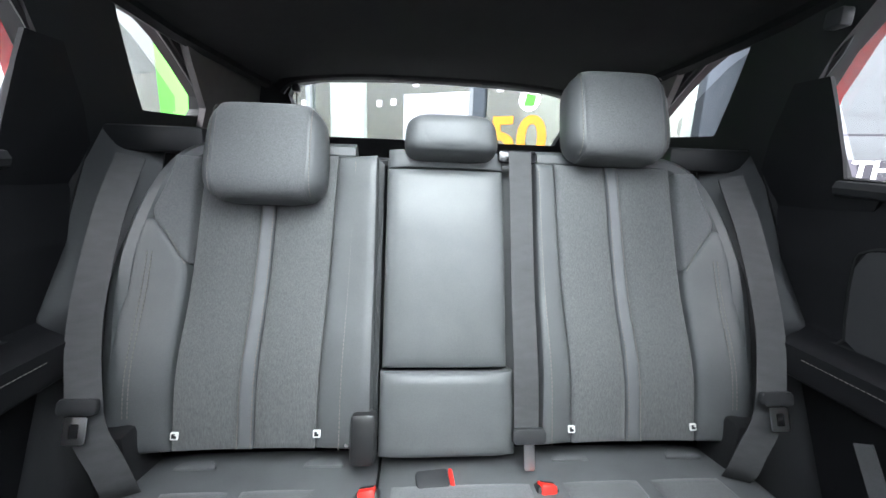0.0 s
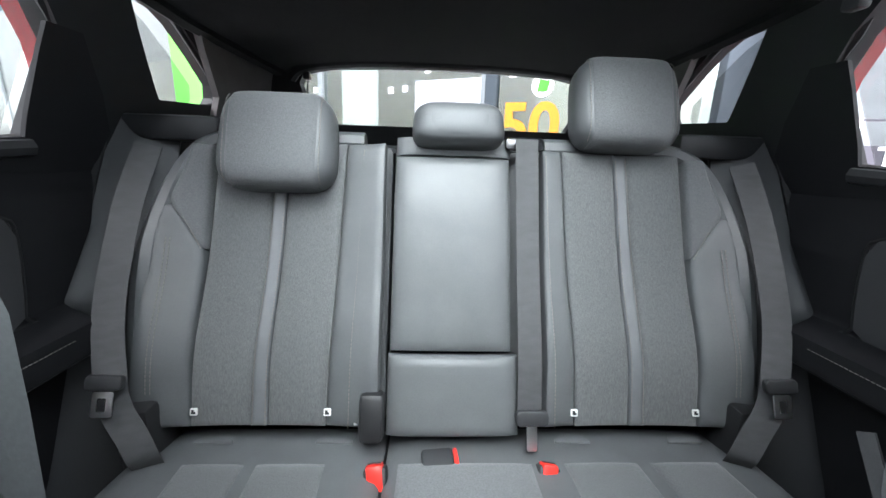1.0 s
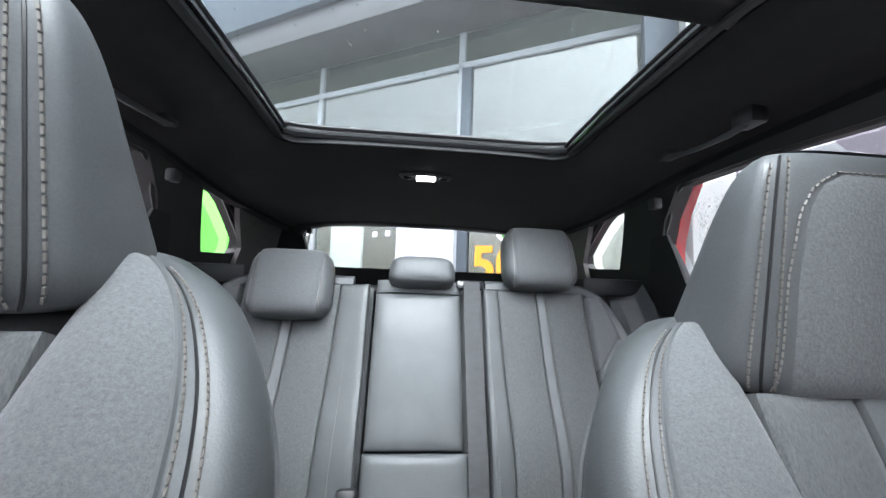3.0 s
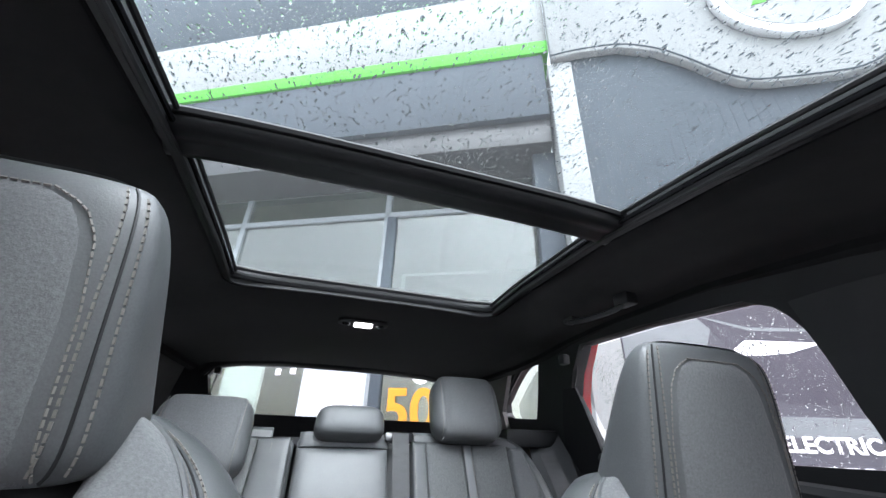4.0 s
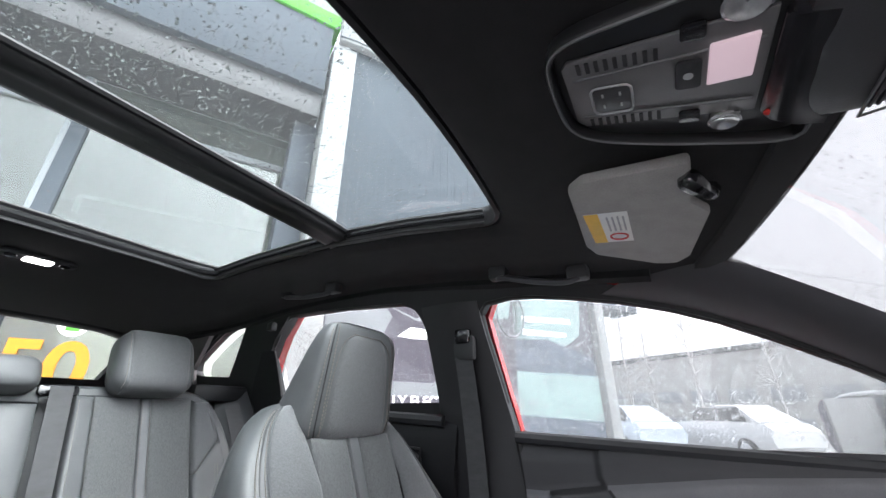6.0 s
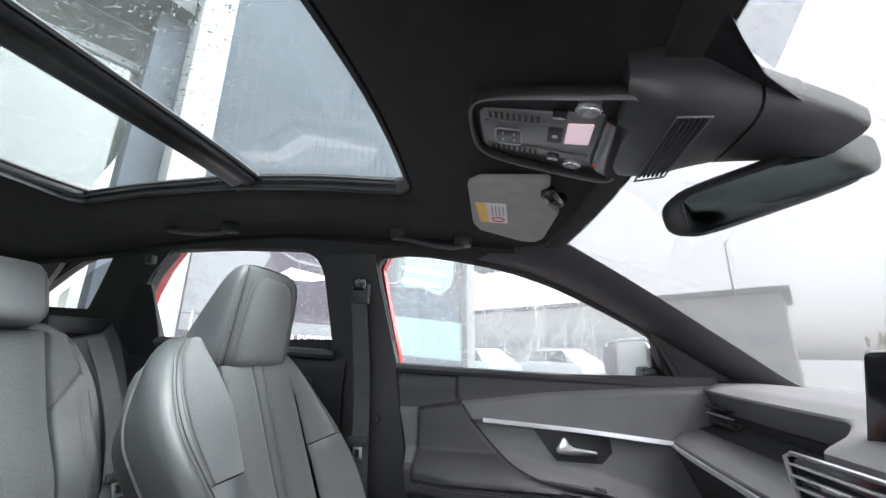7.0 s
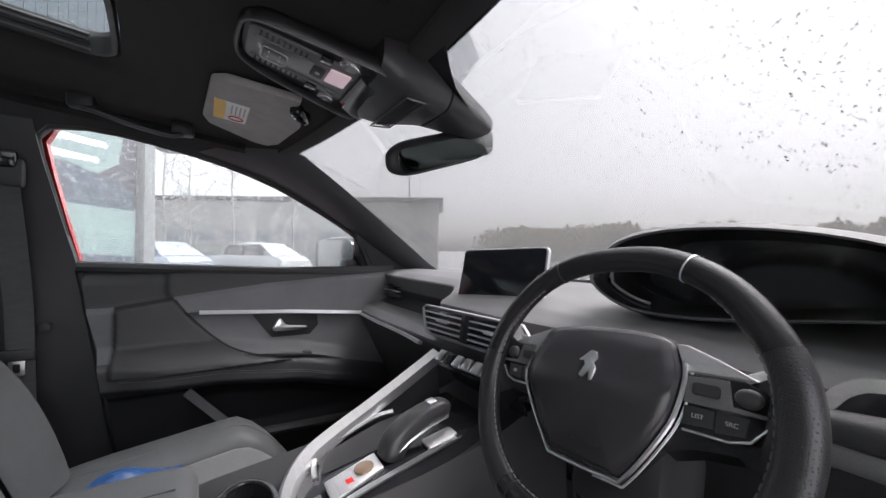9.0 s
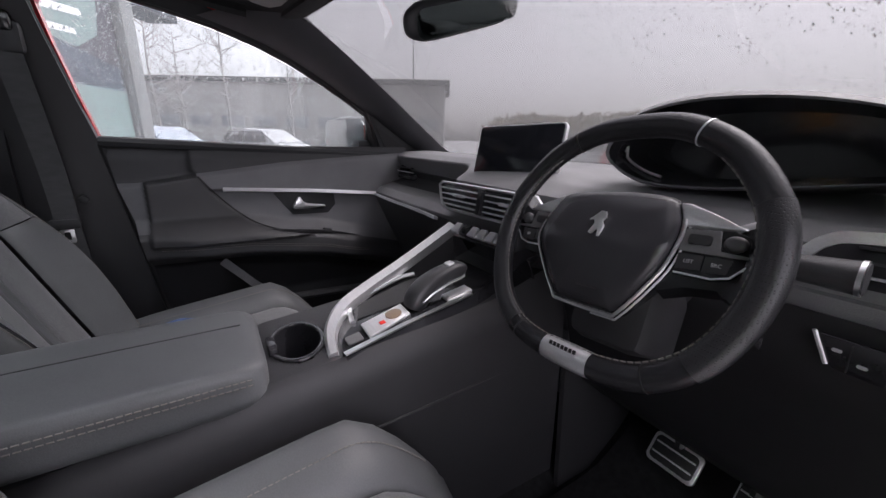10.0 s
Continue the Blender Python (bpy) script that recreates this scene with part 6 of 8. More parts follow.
def con_ring(y):
    z = con_z(y)
    w = along([(0.06, 0.13), (0.3, 0.125), (0.55, 0.122), (1.08, 0.11)], y)
    top = []
    for k in range(25):
        x = lerp(-w + 0.02, w - 0.02, k / 24)
        r = math.hypot((x + 0.007) / 0.062, (y - 0.566) / 0.040)
        top.append((x, z - 0.085 * step(1.04, 0.94, r)))
    return [Vector((0.01 + x, y, zz)) for x, zz in ((-w - 0.015, 0.36), (-w - 0.012, 0.52), (-w - 0.004, z - 0.05), (-w + 0.004, z - 0.015), *top, (w - 0.004, z - 0.015), (w + 0.004, z - 0.05), (w + 0.012, 0.52), (w + 0.015, 0.36))]


part("console_body", loft([con_ring(y) for y in sorted(set([0.06 + 0.034 * k for k in range(31)] + [0.515 + 0.0034 * k for k in range(31)]))]), TRIM, con)
part("side_seam", tube([(-0.121, y, along([(0.2, 0.665), (0.56, 0.64), (1.0, 0.62)], y)) for y in np.linspace(0.2, 1.0, 12)], 0.003, 6), RUBBER, con)
arm = part("armrest", cushion(axes((0.0, 0.85, 0.768), (1, 0, 0), (0, 1, -0.01)), 0.215, 0.462, 0.070, 11, 14, 5.0, 24), LEATHER, con, "black leather armrest lid")
part("armrest_seam", tube([(0.03, y, 0.8025 - 0.01 * (y - 0.85)) for y in np.linspace(0.645, 1.04, 12)], 0.0016, 6), RUBBER, arm)
for off in (0.0, 0.008):
    part("stitching", stitches([(-0.1086 - off * 0.02, y, 0.784 - off - 0.01 * (y - 0.85)) for y in np.linspace(0.645, 1.05, 30)], (-1, 0, 0.3), 0.0085, 0.006, 0.0011), THREAD, arm, smooth=False)
cup = part("cup_holder", join(*[sweep([(0.003 + 0.063 * math.cos(a), 0.566 + 0.041 * math.sin(a), con_z(0.566 + 0.041 * math.sin(a)) + 0.001) for a in np.linspace(0, 2 * math.pi, 25)[:-1]], circle(0.005, 8, 0.0035), True)]), GLOSS, con, "round cup holder rim")
part("cup_well", loft([[Vector((0.003 + r * 1.52 * math.cos(a), 0.566 + r * math.sin(a), z)) for a in np.linspace(0, 2 * math.pi, 33)[:-1]] for r, z in ((0.0395, 0.7685), (0.039, 0.75), (0.036, 0.70), (0.034, 0.692), (0.001, 0.692))], False), GLOSS, cup, "gloss black cup well")
part("cup_tab", box((-0.02, 0.598, 0.755), (0.03, 0.612, 0.775), 0.004), GLOSS, cup)
# chrome bar that sweeps down from the dashboard and round the gear panel
BARP = [(0.105, 0.195, 0.908), (0.102, 0.27, 0.868), (0.092, 0.345, 0.834), (0.074, 0.418, 0.808), (0.046, 0.470, 0.794), (0.0, 0.505, 0.785), (-0.045, 0.521, 0.779), (-0.082, 0.527, 0.774)]
part("chrome_bar", sweep(smooth_line(BARP, 6), [(-0.013, -0.008), (0.011, -0.010), (0.014, 0.0), (0.007, 0.007), (-0.011, 0.008)], up=(-0.3, 0.2, 1), sizes=[1.25 - 0.65 * step(0.45, 1.0, i / 42) for i in range(43)]), ALU, con, "broad satin chrome bar")
part("bar_flank", loft([[Vector((x, y, z)), Vector((x + 0.02, y, z)), Vector((0.135, y - 0.01, con_z(y) - 0.03)), Vector((0.08, y, con_z(y) - 0.05))] for x, y, z in [(p.x, p.y, p.z - 0.006) for p in smooth_line(BARP[:5], 3)]]), TRIM, con, "dark flank of the chrome bar")
GP = axes((-0.022, 0.315, con_z(0.315) + 0.016), (-1, 0, 0), (0, -1, 0.19))
gp = part("gear_panel", prism([(0.071, -0.205), (0.061, -0.10), (0.056, 0.06), (0.03, 0.13), (-0.10, 0.13), (-0.101, -0.02), (-0.078, -0.14), (-0.02, -0.188)], GP @ Matrix.Translation((0, 0, -0.014)), 0.014, 0.003), GLOSS, con, "gloss black gear panel")
part("selector_plate", prism([(0.058, -0.154), (0.040, -0.070), (-0.006, -0.068), (0.008, -0.152)], GP, 0.006, 0.002), ALU, gp, "satin metal selector plate")
part("tray", prism([(-0.018, -0.15), (-0.010, 0.02), (-0.088, 0.02), (-0.092, -0.025), (-0.070, -0.128)], GP @ Matrix.Translation((0, 0, 0.0005)), 0.0015), RUBBER, gp, "dark rubber tray")
part("tray_rim", tube(smooth_line([GP @ Vector(p) for p in ((-0.012, -0.160, 0.002), (-0.050, -0.152, 0.004), (-0.078, -0.135, 0.006), (-0.090, -0.08, 0.008), (-0.099, -0.025, 0.010), (-0.093, 0.007, 0.010))], 5), 0.0045, 6), CHROME, gp, "chrome tray rim")
part("edge_strip", sweep([GP @ Vector(p) for p in ((0.070, -0.20, 0.001), (0.061, -0.10, 0.001), (0.055, 0.05, 0.001))], [(-0.005, 0), (0.005, 0), (0.005, 0.003), (-0.005, 0.003)], up=(0, 0.2, 1)), CHROME, gp, "chrome edge strip")
part("side_gloss", loft([[GP @ Vector((x, y, z)) for x, z in ((x0, 0.0), (x0 + 0.012, -0.016), (x0 + 0.010, -0.024), (x0 - 0.01, -0.022))] for x0, y in ((0.071, -0.20), (0.063, -0.10), (0.058, 0.05), (0.045, 0.11))]), GLOSS, gp, "gloss black side of the gear panel")
part("brake_switch", prism(rounded(0.024, 0.026, 0.003), GP @ Matrix.Translation((0.040, -0.175, 0.001)), 0.004, 0.001), POCKET, gp, "grey parking-brake switch")
part("red_mark", box((0.028, -0.126, 0.006), (0.038, -0.116, 0.0072), 0.0004, GP), BUCKLE_RED, gp)
part("dial", prism(circle(0.015, 14), GP @ Matrix.Translation((0.022, -0.095, 0.006)), 0.003, 0.001), material("bronze_dial", (0.35, 0.25, 0.18), rough=0.3, metal=0.8, vary=0.1), gp)
part("metal_pad", prism(rounded(0.030, 0.056, 0.006), GP @ Matrix.Translation((0.036, 0.030, 0.0)), 0.006, 0.002), ALU, gp, "satin metal pad")
LV = [(0.016, -0.052, 0.0), (0.016, -0.040, 0.018), (0.016, -0.012, 0.033), (0.016, 0.022, 0.040), (0.016, 0.050, 0.040), (0.016, 0.062, 0.034)]
lever = part("gear_lever", sweep(smooth_line([GP @ Vector(p) for p in LV], 4), [(0.020 * math.copysign(abs(math.cos(a)) ** 0.6, math.cos(a)), 0.017 * math.copysign(abs(math.sin(a)) ** 0.6, math.sin(a))) for a in np.linspace(0, 2 * math.pi, 17)[:-1]], sizes=[1.0, 1.05, 1.1, 1.12, 1.12, 1.12, 1.1, 1.08, 1.06, 1.04, 1.02, 1.0, 0.98, 0.96, 0.94, 0.92, 0.9, 0.86, 0.8, 0.7, 0.5], up=(0, 0.15, 1)), material("lever_leather", (0.03, 0.03, 0.032), rough=0.3, vary=0.1, fine_bump=0.1), con, "gloss black gear lever")
part("lever_trim", tube([GP @ Vector(p) for p in ((0.036, -0.045, 0.012), (0.037, -0.02, 0.022), (0.036, 0.02, 0.030), (0.034, 0.052, 0.030), (0.016, 0.066, 0.032), (-0.002, 0.052, 0.034))], 0.0022, 6), CHROME, lever, "chrome lever edge")
part("lever_button", prism(rounded(0.020, 0.016, 0.004), GP @ Matrix.Translation((0.016, 0.035, 0.055)), 0.004, 0.0015), CHROME, lever)

# pedals and driver's footwell
for cx, w, cz, lab in ((-0.318, 0.098, 0.47, "metal brake pedal with rubber ribs"), (-0.45, 0.05, 0.47, "metal accelerator pedal beside the brake")):
    pd = thing("pedal", lab, "pedal", (cx, -0.15, 0.34), "pedals")
    pm = axes((cx, -0.10, cz), (-1, 0, 0.0), (0, -0.6, 0.8))
    part("plate", prism(rounded(w, 0.065 if w > 0.06 else 0.12, 0.012), pm, 0.010, 0.003), ALU, pd)
    ph = 0.065 if w > 0.06 else 0.12
    rubber = part("rubber_pad", prism(rounded(w * 0.86, ph * 0.80, 0.010), pm @ Matrix.Translation((0, 0, 0.0095)), 0.003, 0.001), RUBBER, pd, "black rubber tread")
    for k in (-1, 1):
        part("metal_rib", prism(rounded(w * 0.80, 0.004, 0.0015), pm @ Matrix.Translation((0, ph * 0.17 * k, 0.012)), 0.002, 0.0006), ALU, rubber)
    part("pedal_arm", tube([(cx, -0.11, cz + 0.02), (cx + 0.01, -0.16, cz + 0.12), (cx + 0.015, -0.18, cz + 0.25)], 0.012, 8), PLASTIC, pd)
solo("firewall", sheet(lambda u, v: Vector((lerp(-0.76, 0.76, u), lerp(-0.30, -0.55, v), lerp(0.36, 1.0, v))), 10, 8, 0.02), CARPET, "black footwell bulkhead", "bulkhead", "structure")
solo("footwell_panel", sheet(lambda u, v: Vector((lerp(-0.150, -0.128, v), lerp(-0.4, 0.06, u), lerp(0.33, 0.72, v))), 8, 8, 0.012), TRIM, "dark panel beside the driver's footwell", "footwell trim", "structure")
solo("floor_mat", sheet(lambda u, v: Vector((lerp(-0.68, -0.18, u), lerp(-0.25, 0.40, v), 0.345 + 0.25 * step(0.0, -0.45, lerp(-0.25, 0.40, v)) + 0.004 * math.sin(9 * u))), 10, 10, 0.01), CARPET, "black driver's floor mat", "floor mat")

# ---- roof fittings ----
oc = thing("overhead_console", "dark overhead console with a lit map lamp", "overhead console", (0.0, 0.48, 1.44))
OM = axes((0.036, 0.472, 1.413), (1, 0, 0), (0, -1, -0.25))
PANEL_BLACK = material("satin_black_panel", (0.014, 0.014, 0.015), rough=0.35, vary=0.1, grain=15, bump=0.0, fine=700, fine_bump=0.1)
OUT = [(p.x, p.y) for p in smooth_line([(-0.028, -0.108, 0), (-0.057, -0.101, 0), (-0.072, -0.080, 0), (-0.081, -0.035, 0), (-0.090, 0.025, 0), (-0.098, 0.098, 0), (-0.05, 0.104, 0), (0.05, 0.104, 0), (0.104, 0.098, 0), (0.101, 0.030, 0), (0.090, -0.030, 0), (0.076, -0.076, 0), (0.056, -0.100, 0), (0.026, -0.108, 0)], 4, True)]
part("bezel", sweep([OM @ Vector((x, y, 0.002)) for x, y in OUT], [(-0.003, -0.012), (0.003, -0.012), (0.0040, 0.0), (0.0025, 0.004), (-0.0005, 0.0045), (-0.0030, 0.001)], True, up=tuple(OM.to_3x3() @ Vector((0, 0, 1)))), PANEL_BLACK, oc, "satin black raised bezel")
part("bezel_lip", tube([OM @ Vector((x, y, 0.0062)) for x, y in OUT], 0.0015, 6, True), POCKET, oc, "thin pale bezel lip")
pan = part("lamp_panel", prism([(x * 0.955, y * 0.955) for x, y in OUT], OM @ Matrix.Translation((0, 0, -0.020)), 0.016, 0.002), PANEL_BLACK, oc, "satin black lamp panel")
down = OM @ Matrix.Translation((0, 0, -0.004))
BAND = [(-0.044, -0.090), (-0.036, -0.096), (0.044, -0.096), (0.054, -0.088), (0.060, 0.062), (-0.056, 0.062)]
band = part("panel_face", prism(BAND, down, 0.004, 0.0015), CONSOLE_FACE, pan, "satin grey face of the lamp panel")
face = down @ Matrix.Translation((0, 0, 0.004))
for xa, xb in ((-0.020, -0.030), (0.036, 0.040)):
    part("face_ridge", tube([face @ Vector((xa, -0.088, 0.0005)), face @ Vector((lerp(xa, xb, 0.5), -0.02, 0.001)), face @ Vector((xb, 0.058, 0.001))], 0.0014, 6), POCKET, band, "pale ridge along the panel")
part("front_lamp", prism([(-0.034, 0.022), (0.012, 0.022), (0.008, 0.054), (-0.038, 0.054)], face, 0.004, 0.0015), LIT_WARM, band, "lit map lamp")
part("lamp_switch", prism(rounded(0.034, 0.020, 0.004, cx=-0.004, cy=0.008), face, 0.0035, 0.001), PLASTIC, band)
part("icon", prism(circle(0.004, 10), face @ Matrix.Translation((-0.004, 0.008, 0.0035)), 0.0006), ICON, band)
part("switch", prism(rounded(0.036, 0.034, 0.006, cx=0.012, cy=-0.056), face, 0.003, 0.001), CONSOLE_GREY, band, "grey roof-blind switch")
part("switch_ring", tube([face @ Vector((x, y, 0.003)) for x, y in rounded(0.039, 0.037, 0.007, cx=0.012, cy=-0.056)], 0.0012, 6, True), GREY_INK, band)
for ix, iy in ((0.004, -0.064), (0.020, -0.064), (0.004, -0.048), (0.020, -0.048)):
    part("icon", box((ix - 0.0025, iy - 0.001, 0.003), (ix + 0.0025, iy + 0.001, 0.0036), 0.0, face), ICON, band)
LENS = material("clear_lens", (0.6, 0.6, 0.6), rough=0.1, metal=0.7, vary=0.1)
for x, y, rr in ((-0.066, 0.042, 0.016), (0.070, 0.040, 0.014)):
    part("spot_lens", loft([[face @ Vector((x + r * math.cos(a), y + r * math.sin(a), z)) for a in np.linspace(0, 2 * math.pi, 19)[:-1]] for r, z in ((rr, -0.004), (rr, 0.002), (rr * 0.85, 0.0035), (rr * 0.5, 0.001), (0.001, 0.0))], False), LENS, pan, "round reading spot")
for x in (-0.052, 0.054):
    part("button", prism(rounded(0.016, 0.018, 0.003, cx=x, cy=0.010), face, 0.0045, 0.0012), GLOSS, pan)
for x in (-0.034, 0.048):
    for k in range(9):
        part("grille_slot", box((x - 0.0065, -0.082 + 0.008 * k, -0.0005), (x + 0.0065, -0.0785 + 0.008 * k, 0.0012), 0.0, face), RUBBER, band)
part("sensor_block", loft([[OM @ Vector((0.008 + w * sx, y, z0 + (z1 - z0) * sz)) for sx, sz in ((-1, 0), (-0.92, 1), (0.92, 1), (1, 0))] for y, w, z0, z1 in ((0.066, 0.060, -0.01, 0.0), (0.074, 0.064, -0.01, 0.008), (0.092, 0.068, -0.01, 0.014), (0.112, 0.070, -0.01, 0.014))]), GLOSS, oc, "black sensor block")
part("warning_light", prism(circle(0.0035, 10), axes((0.094, 0.404, 1.391), (1, 0, 0), (0, -1, -0.25)), 0.002), BUCKLE_RED, oc, "tiny red light")
COWL = [(0.398, 0.095, 1.432, 0.046), (0.372, 0.101, 1.432, 0.066), (0.345, 0.101, 1.430, 0.068), (0.318, 0.094, 1.428, 0.066), (0.29, 0.082, 1.424, 0.059), (0.265, 0.071, 1.418, 0.052)]


def cowl_ring(y, w, zt, h, grow=0.0):
    """A squared arch that hangs below the header."""
    out = []
    for a in np.linspace(0, 2 * math.pi, 37)[:-1]:
        c, sn = math.cos(a), math.sin(a)
        out.append(Vector((0.015 + (w + grow) * math.copysign(abs(c) ** 0.45, c), y, zt - (h + grow) * max(0.0, sn) ** 0.5 + 0.012 * max(0.0, -sn))))
    return out


part("cowl", loft([cowl_ring(*r) for r in COWL]), COWL_GREY, oc, "dark grey sensor cowl at the windscreen")
part("cowl_seam", loft([cowl_ring(0.266, 0.071, 1.418, 0.052, -0.003), cowl_ring(0.262, 0.070, 1.417, 0.051, -0.003)]), RUBBER, oc)
part("neck_shroud", loft([cowl_ring(*r) for r in ((0.261, 0.070, 1.417, 0.0515), (0.235, 0.062, 1.408, 0.046), (0.205, 0.054, 1.396, 0.038), (0.175, 0.046, 1.384, 0.030), (0.15, 0.036, 1.374, 0.020))]), COWL_GREY, oc, "dark grey shroud of the mirror neck")
part("slot_frame", tube([(x, y, z) for x, y, z in ((-0.062, 0.352, 1.3615), (0.094, 0.352, 1.3615), (0.088, 0.316, 1.3620), (-0.056, 0.316, 1.3620))], 0.0014, 5, True), POCKET, oc)
for k in range(6):
    part("cowl_slot", box((-0.054, 0.3200 + 0.0055 * k, 1.3612), (0.084, 0.3220 + 0.0055 * k, 1.3640), 0.0), PLASTIC, oc)
mirr = thing("rear_view_mirror", "dark frameless interior rear-view mirror", "rear-view mirror", (-0.03, 0.24, 1.31))
MM = axes((0.068, 0.207, 1.330), (0.02, -0.945, 0.32), (-0.34, 0.28, 0.9))
part("mirror_body", cushion(MM, 0.262, 0.068, 0.045, 5, 3.2, 2.4, 22), PLASTIC, mirr, "black mirror housing")
part("mirror_face", prism(rounded(0.236, 0.049, 0.016), MM @ Matrix.Translation((0, 0, 0.0220)), 0.002, 0.0006), material("dimmed_mirror", (0.075, 0.088, 0.087), rough=0.1, metal=1.0, vary=0.01, bump=0, fine_bump=0), mirr, "dimmed mirror glass")
part("mirror_neck", sweep(smooth_line([(0.01, 0.30, 1.405), (0.02, 0.24, 1.395), (0.045, 0.17, 1.385), (0.075, 0.13, 1.372), (0.085, 0.12, 1.358)], 5), circle(0.042, 10, 0.016), up=(0, 0.2, 1), sizes=[1.3 - 0.6 * i / 20 for i in range(21)]), PLASTIC, mirr, "black mirror neck")

for side in (1, -1):
    v = thing("sun_visor", "grey vinyl sun visor with a warning label" if side > 0 else "grey vinyl driver's sun visor folded up", "sun visor", (side * 0.4, 0.53, 1.43), "sun visors")
    out = [(side * a, b) for a, b in ((0.185, 0.455), (0.20, 0.585), (0.225, 0.608), (0.45, 0.622), (0.50, 0.61), (0.575, 0.50), (0.57, 0.465), (0.53, 0.445), (0.34, 0.425), (0.30, 0.45))]
    if side < 0:
        out = out[::-1]
    flap = part("flap", prism(out, axes((0, 0, 1.402), (1, 0, 0), (0, 1, 0.14)) @ Matrix.Translation((0, 0, -0.055)), 0.018, 0.006), VISOR, v, "grey vinyl flap")
    part("pivot", tube(smooth_line([(side * 0.212, 0.466, 1.410), (side * 0.226, 0.452, 1.398), (side * 0.248, 0.440, 1.398), (side * 0.272, 0.432, 1.406), (side * 0.295, 0.428, 1.424)], 4), 0.011, 8, sizes=[0.9, 1.25, 1.35, 1.3, 1.15, 1.0, 0.9, 0.85, 0.85, 0.85, 0.85, 0.85, 0.9, 0.95, 1.0, 1.05, 1.1]), GLOSS, v, "black visor pivot")
    if side > 0:
        fm = axes((0, 0, 1.402), (1, 0, 0), (0, 1, 0.14)) @ Matrix.Translation((0, 0, -0.0563))
        lb = part("label", prism([(0.300, 0.600), (0.300, 0.535), (0.425, 0.535), (0.425, 0.600)], fm, 0.0006), WHITE_LABEL, flap, "white and yellow warning label")
        part("label_band", prism([(0.300, 0.600), (0.300, 0.578), (0.425, 0.578), (0.425, 0.600)], fm @ Matrix.Translation((0, 0, -0.0006)), 0.0006), YELLOW_LABEL, lb)
        part("label_mark", tube([fm @ Vector((0.398 + 0.014 * math.cos(a), 0.556 + 0.014 * math.sin(a), -0.0006)) for a in np.linspace(0, 2 * math.pi, 17)[:-1]], 0.0018, 5, True), RED_INK, lb)
        for k in range(4):
            part("label_line", box((0.315, 0.541 + 0.008 * k, -0.001), (0.372, 0.544 + 0.008 * k, -0.0002), 0.0, fm), GREY_INK, lb)
    for ya, yb, za, zb, x in ((0.855, 0.665, 1.446, 1.415, 0.562), (1.62, 1.41, 1.500, 1.488, 0.548)):
        g = thing("grab_handle", "dark grey folding grab handle above the window", "grab handle", (side * x, (ya + yb) / 2, (za + zb) / 2), "grab handles")
        mid_y, mid_z = (ya + yb) / 2, (za + zb) / 2
        part("grip", sweep(smooth_line([(side * (x + 0.020), ya, za + 0.008), (side * (x + 0.002), ya - 0.008, za - 0.004), (side * (x - 0.004), ya - 0.03, za - 0.010), (side * (x - 0.006), mid_y, mid_z - 0.014), (side * (x - 0.004), yb + 0.03, zb - 0.010), (side * (x + 0.002), yb + 0.008, zb - 0.004), (side * (x + 0.020), yb, zb + 0.008)], 5), [(0.011 * math.copysign(abs(math.cos(q)) ** 0.6, math.cos(q)), 0.0065 * math.copysign(abs(math.sin(q)) ** 0.6, math.sin(q))) for q in np.linspace(0, 2 * math.pi, 13)[:-1]], up=(-side * 0.5, 0, 1)), PILLAR, g, "dark grey grip")
        for yy, zz in ((ya, za), (yb, zb)):
            part("bracket", box((side * (x + 0.012) - 0.018, yy - 0.024, zz - 0.006), (side * (x + 0.012) + 0.018, yy + 0.024, zz + 0.028), 0.008), PLASTIC, g)
    w = solo("coat_hook", box((side * 0.60 - 0.012, 1.72, 1.40), (side * 0.60 + 0.012, 1.75, 1.43), 0.006), PLASTIC, "small black coat hook", "coat hook")
dome = thing("dome_lamp", "lit rear dome lamp in the black headliner", "dome lamp", (0.0, 1.905, 1.5))
part("housing", prism(rounded(0.155, 0.042, 0.018), axes((0, 1.905, 1.502), (1, 0, 0), (0, 1, -0.08)) @ Matrix.Translation((0, 0, -0.006)), 0.012, 0.004), PLASTIC, dome)
part("lens", prism(rounded(0.056, 0.034, 0.006), axes((0, 1.905, 1.502), (1, 0, 0), (0, 1, -0.08)) @ Matrix.Translation((0, 0, -0.0095)), 0.006, 0.0015), LIT, dome, "lit white lens")
for x in (-0.052, 0.052):
    part("reading_spot", prism([(x + 0.013 * math.cos(a), 0.013 * math.sin(a)) for a in np.linspace(0, 2 * math.pi, 13)[:-1]], axes((0, 1.905, 1.502), (1, 0, 0), (0, 1, -0.08)) @ Matrix.Translation((0, 0, -0.0085)), 0.006, 0.002), GLOSS, dome)

# ---- outside ----
# forecourt colour raised above that of wet asphalt to bounce daylight into the cabin
WET = material("wet_ground_bounce", (0.30, 0.30, 0.302), rough=0.35, vary=0.3, grain=1.2, bump=0.2, fine=60, fine_bump=0.4)
CLAD_WHITE = material("white_cladding", (0.235, 0.243, 0.243), rough=0.85, spec=0.1, vary=0.05, grain=1.5, bump=0.02, fine=30, fine_bump=0.05)
CLAD_GREY = material("blue_grey_cladding", (0.056, 0.067, 0.079), rough=0.85, spec=0.15, vary=0.07, grain=1.0, bump=0.02, fine=30, fine_bump=0.05)
CLAD_DARK = material("dark_soffit", (0.035, 0.037, 0.04), rough=0.6, vary=0.15, grain=2.0)
GREEN = material("bright_green_panel", (0.085, 0.34, 0.05), rough=0.85, spec=0.1, vary=0.05, grain=2.0)
